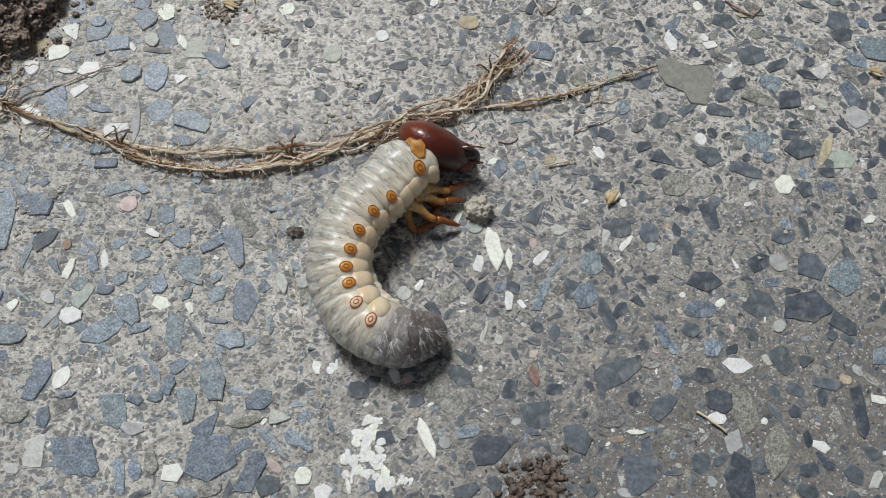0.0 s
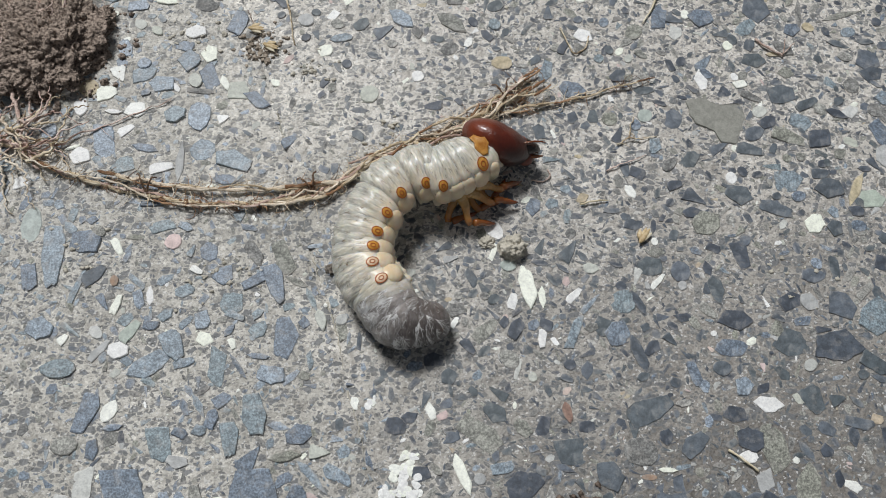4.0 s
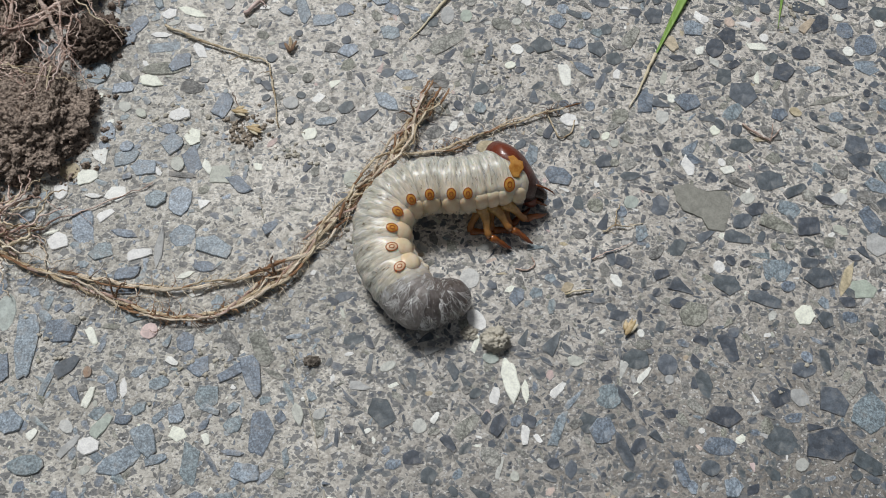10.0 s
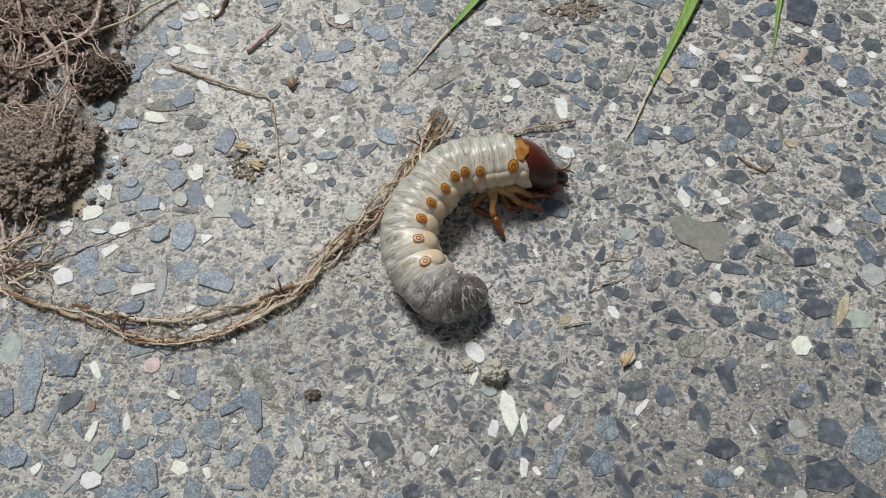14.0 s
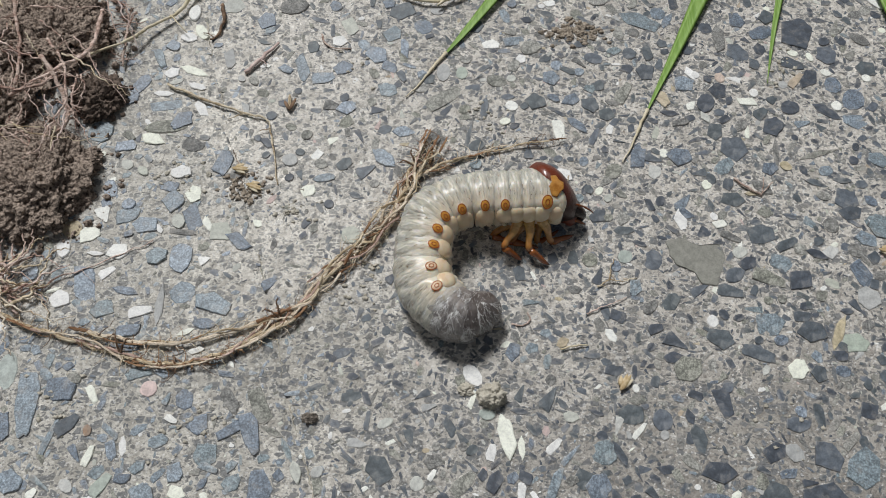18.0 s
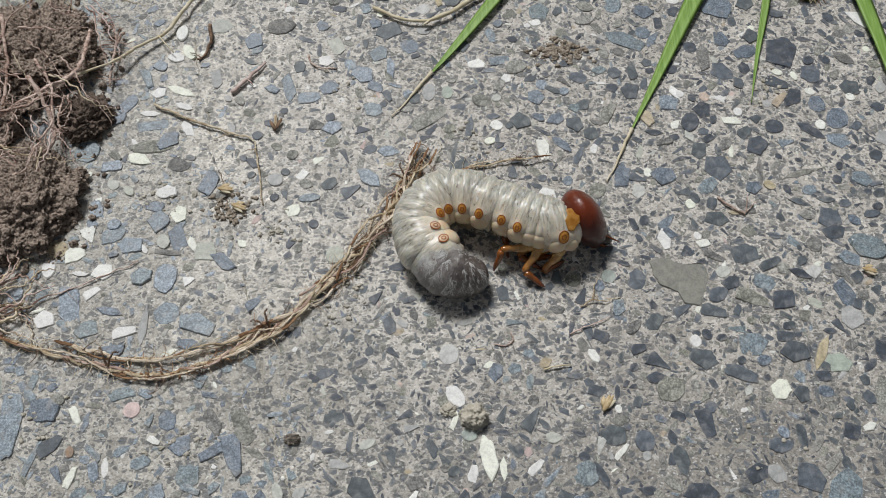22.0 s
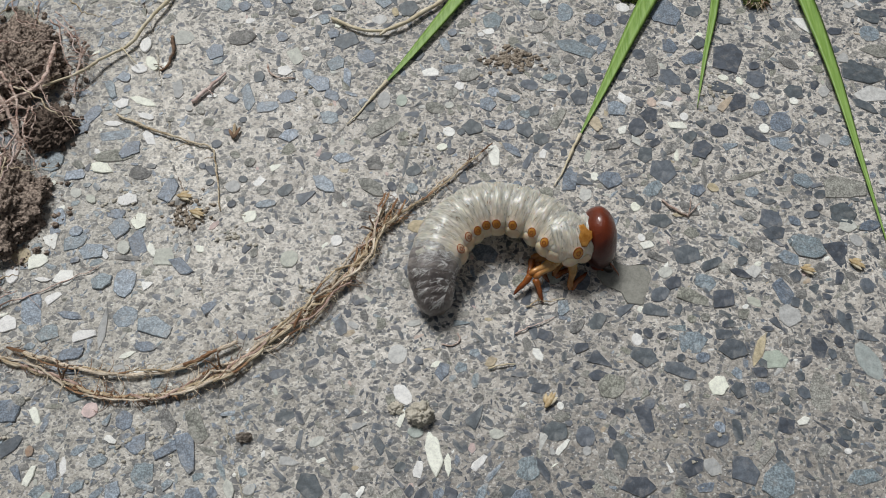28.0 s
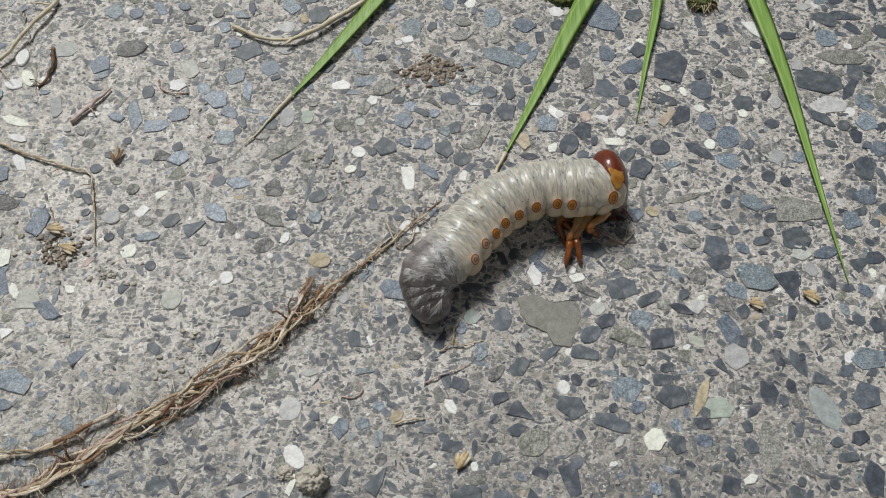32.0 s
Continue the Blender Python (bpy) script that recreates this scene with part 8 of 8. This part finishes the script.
    grub_at(18, 14, (30.3, 18.2), (22.5, 18.2), (13.9, 17.7), (9.4, 17.5), (3.5, 16.3), (-1.4, 13.1), (-3.2, 8.4), (-3.8, 3.6), (-3.5, -2.2), (-1.2, -6.3), (4, -10.1), (11.4, -7.4), [(20.7, 24.4), (30.8, 11.9), 24], [(18.6, 5), (24.5, 3.9), (30.5, 11.4)])
    grub_at(19, 13, (28.9, 20.8), (21.9, 21.6), (14.5, 22.1), (10.9, 22.3), (6.2, 21.9), (1.4, 19.7), (-3.2, 15.6), (-4.6, 10.1), (-4.2, 4.9), (-1.7, 1.1), (3.4, -3.8), (12, -2.5), [(22.3, 26.8), (32.4, 14.7), 26], [(15.6, 12.2), (23.7, 8.1), (31, 12.3)])
    grub_at(20, 16, (31.4, 16), (25.2, 15.2), (17, 16.2), (12.4, 17.8), (6.3, 18.6), (-0.1, 17.5), (-3.8, 13), (-3.7, 7.5), (-3.3, 1.9), (-0.7, -1.6), (4.6, -2.7), (12.7, -0.8), [(26.1, 24.7), (32.2, 9), 58], [(15, 3.4), (24.3, 1.7), (31, 8.3)])
    grub_at(21, 18, (30.2, 20.4), (25.1, 20.5), (18.6, 21.8), (15.4, 23.4), (10, 24.5), (4.5, 23.5), (-0.8, 20.2), (-3.5, 14.9), (-3.6, 9.2), (-0.7, 5.4), (4.5, 2), (13.6, 2.6), [(26.1, 27.4), (32.5, 13.6), 38], [(17.1, 11), (27.7, 5.7), (33.4, 13.2)])
    grub_at(22, 26, (37.5, 17.9), (29.4, 16.1), (22.6, 18), (19.3, 19.8), (14.3, 21.5), (9.6, 23.2), (3.5, 22.6), (-0.4, 17.9), (-0.2, 11.8), (2.6, 8.5), (5.4, 4.7), (12.8, 4.2), [(32.4, 25.7), (39.2, 11.5), 60], [(16, 7.1), (27.3, 3.3), (32.2, 10)])
    grub_at(23, 31, (38.8, 11), (29.3, 8.4), (25.4, 10.8), (22.9, 13.4), (19, 16.8), (15, 19.7), (9.5, 22.1), (2.8, 19.6), (-0.7, 12.9), (1.9, 7.6), (6.4, 3.6), (13.6, 2.2), [(35.5, 18), (39.8, 2.8), 60], [(14.1, 4.6), (24.6, -1.9), (29.2, 1.9)])
    grub_at(24, 31, (43, 12.2), (34.3, 10.8), (31.7, 12.5), (29.7, 15.1), (26.3, 18), (22.1, 21.9), (16.1, 24.7), (9.1, 24.3), (2.4, 19.3), (1.9, 11.7), (5, 5.4), (10.3, -1.3), [(40, 19.6), (41.2, 4.2), 60], [(20.3, -0.4), (27.5, -3), (39.7, 1.7)])
    grub_at(25, 32, (42.9, 9), (34.5, 8.3), (31, 11.4), (29.2, 14.2), (25.7, 18), (21.8, 21.2), (16.7, 23.9), (10.1, 24), (3.9, 19.3), (3.2, 11.9), (5.5, 4.8), (10.2, -2.3), [(40.7, 15), (44.4, -0.2), 60], [(20.6, -3.1), (26.8, -4.7), (44.2, -0.4)])
    grub_at(25.5, 32, (43, 9.1), (34.9, 8.6), (31.2, 12.1), (29, 15), (25.7, 18.4), (21.9, 21.6), (16.7, 24.3), (10.1, 24.4), (4, 19.7), (3.1, 12.3), (5.3, 5.3), (10.2, -2.2), [(40.8, 15.2), (44.5, -0.1), 60], [(20.7, -2.4), (27, -4.7), (44.4, -0.4)])
    grub_at(27.5, 33, (53.5, 15.3), (43.8, 13), (39.6, 15.4), (37.1, 17.5), (32.4, 20.5), (27.2, 22.3), (21.8, 23.2), (16, 22.6), (10.1, 18.9), (9, 12.8), (9.8, 6.9), (12.3, -2.1), [(49.7, 22.1), (50.7, 6.6), 60], [(29.7, 1.5), (39.1, 0.1), (48.1, 6.5)])
    grub_at(28, 33, (54.8, 16), (44.5, 13.5), (42.3, 14.5), (39.3, 17.6), (34, 20.4), (28.9, 21.3), (24.4, 20.8), (20.4, 18.2), (17.2, 15), (15.2, 10.7), (13.5, 5.3), (14.3, -3), [(52, 21.9), (51.8, 7.1), 60], [(30.9, -0.1), (39, -0.2), (49.8, 7.6)])
    grub_at(29, 33, (58.1, 18.3), (48, 13.5), (44.6, 13.9), (42.7, 15.2), (39.2, 17), (35.5, 19.3), (30.5, 21.5), (24.8, 22.2), (18.3, 20.4), (15, 14.6), (12.9, 7.2), (15.2, -0.4), [(51.8, 23.8), (63.1, 12.4), 44], [(40.4, -2.4), (49.7, 0.3), (58.3, 8)])
    grub_at(30, 33, (65, 22.9), (54.9, 17.1), (50.5, 18), (47.2, 19.6), (41.8, 20.7), (37, 20.5), (32.7, 20.5), (28.5, 19.2), (23.7, 16.4), (20.8, 12), (17.6, 5.7), (17.8, -1.8), [(60.2, 29.1), (63.1, 13.6), 60], [(45.1, 1), (51.7, 3), (59.5, 10.7)])
    grub_at(31, 34, (68.6, 27.7), (59.9, 20.4), (56.5, 20.6), (53.6, 21.3), (49, 22.3), (43.9, 23.3), (38.1, 23.4), (33, 22.9), (26.8, 21.1), (22.5, 15.8), (19.9, 8.9), (20.6, 1.2), [(61.5, 33.1), (71.6, 20.8), 58], [(54.6, 6.2), (62.7, 8.8), (64.6, 14.1)])
    grub_at(32, 34, (77, 37.6), (69.2, 33.5), (63.4, 32.9), (60, 33.2), (54.4, 32.3), (49.7, 30.1), (45.9, 27.6), (43.1, 24.5), (40.4, 21.6), (38.4, 18.5), (32.7, 12.8), (34.1, 5.3), [(71.9, 42), (72.8, 27.9), 58], [(62, 14), (65.9, 17.2), (70.4, 23.9)])
    for ob, rows in GRUB_KEYS.items():
        walk(ob, rows)
    root_at(0, [(-98, 2), (-76, -7), (-60, -14), (-42, -17), (-25, -14), (-13, -10), (-2, -6), (9, -1), (17, 8)], [(-72, -8), (-60, -12), (-45, -13.5), (-25, -12)], [(9, -3), (20, -1), (30, 1), (42, 5)])
    root_at(3.5, [(-102, -1), (-80, -10), (-62, -15), (-45, -16), (-31, -14), (-19, -8), (-7, -3), (4, 3), (17, 12)], [(-76, -9), (-62, -12), (-46, -13), (-29, -12)], [(4, 0), (13, 5), (25, 7), (39, 11)])
    root_at(6, [(-103, -3), (-81, -12), (-65, -18), (-48, -19), (-31, -12), (-20, -1), (-8, 6), (2, 15), (12, 26)], [(-80, -11), (-62, -13.5), (-44, -13.5), (-31, -10)], [(-2, 9), (5, 14), (19, 19), (41, 27)])
    root_at(9, [(-103, -4), (-81, -13), (-67, -19), (-49, -22), (-33, -12), (-24, -1), (-17, 8), (-9, 20), (0, 37)], [(-80, -12.5), (-62, -15.5), (-48, -15), (-33, -10)], [(-9, 16), (0, 17), (13, 23), (26, 28), (46, 35)])
    root_at(13, [(-103, -5), (-80, -13), (-64, -19), (-48, -18), (-33, -9), (-23, 2), (-13, 12), (-5, 26), (1, 37)], [(-78, -12), (-62, -15), (-48, -13.5), (-33, -8)], [(-8, 18), (-2, 24), (14, 30), (34, 35)])
    root_at(19, [(-103, -6), (-78, -14), (-62, -19), (-48, -18), (-33, -9), (-23, 2), (-14, 11), (-6, 27), (-1, 38)], [(-78, -12), (-62, -15), (-48, -13.5), (-33, -8)], [(-8, 20), (-3, 28), (15, 34), (38, 38)])
    root_at(23, [(-103, -6), (-89, -9), (-61, -17), (-41, -12), (-21, 3), (-7, 23), (-2, 34)], [(-78, -10), (-61, -14), (-45, -11), (-30, -4)], [(-8, 21), (-1, 30), (17, 36), (36, 39)])
    root_at(25.5, [(-103, -6), (-84, -13), (-59, -18), (-36, -11), (-17, 5), (-4, 22), (-1, 33)], [(-78, -11), (-60, -15), (-44, -12), (-28, -4)], [(-6, 20), (0, 30), (12, 36), (30, 42)])
    root_at(28, [(-103, -6), (-81, -13), (-59, -21), (-40, -20), (-18, -6), (-3, 11), (3, 24)], [(-80, -11), (-61, -16), (-44, -16), (-22, -6)], [(-3, 12), (4, 21), (14, 29), (27, 41)])
    root_at(30, [(-103, -6), (-70, -18), (-41, -21), (-19, -8), (-4, 4), (3, 15), (8, 24)], [(-80, -12), (-62, -16), (-44, -17), (-22, -7)], [(0, 11), (6, 17), (12, 21), (26, 32)])
    root_at(31, [(-103, -6), (-79, -16), (-55, -23), (-35, -18), (-16, -9), (-2, 2), (5, 14), (9, 20)], [(-79, -13), (-60, -18), (-42, -16), (-20, -7)], [(2, 12), (8, 18), (14, 24), (28, 37)])
    root_at(32, [(-103, -6), (-75, -18), (-46, -27), (-30, -19), (-14, -10), (-2, -1), (6, 6), (10, 13)], [(-77, -15), (-58, -20), (-40, -19), (-18, -7)], [(3, 4), (10, 11), (19, 18), (34, 31)])
    for ob, rows in ROOT_KEYS.items():
        walk(ob, rows)


motions()
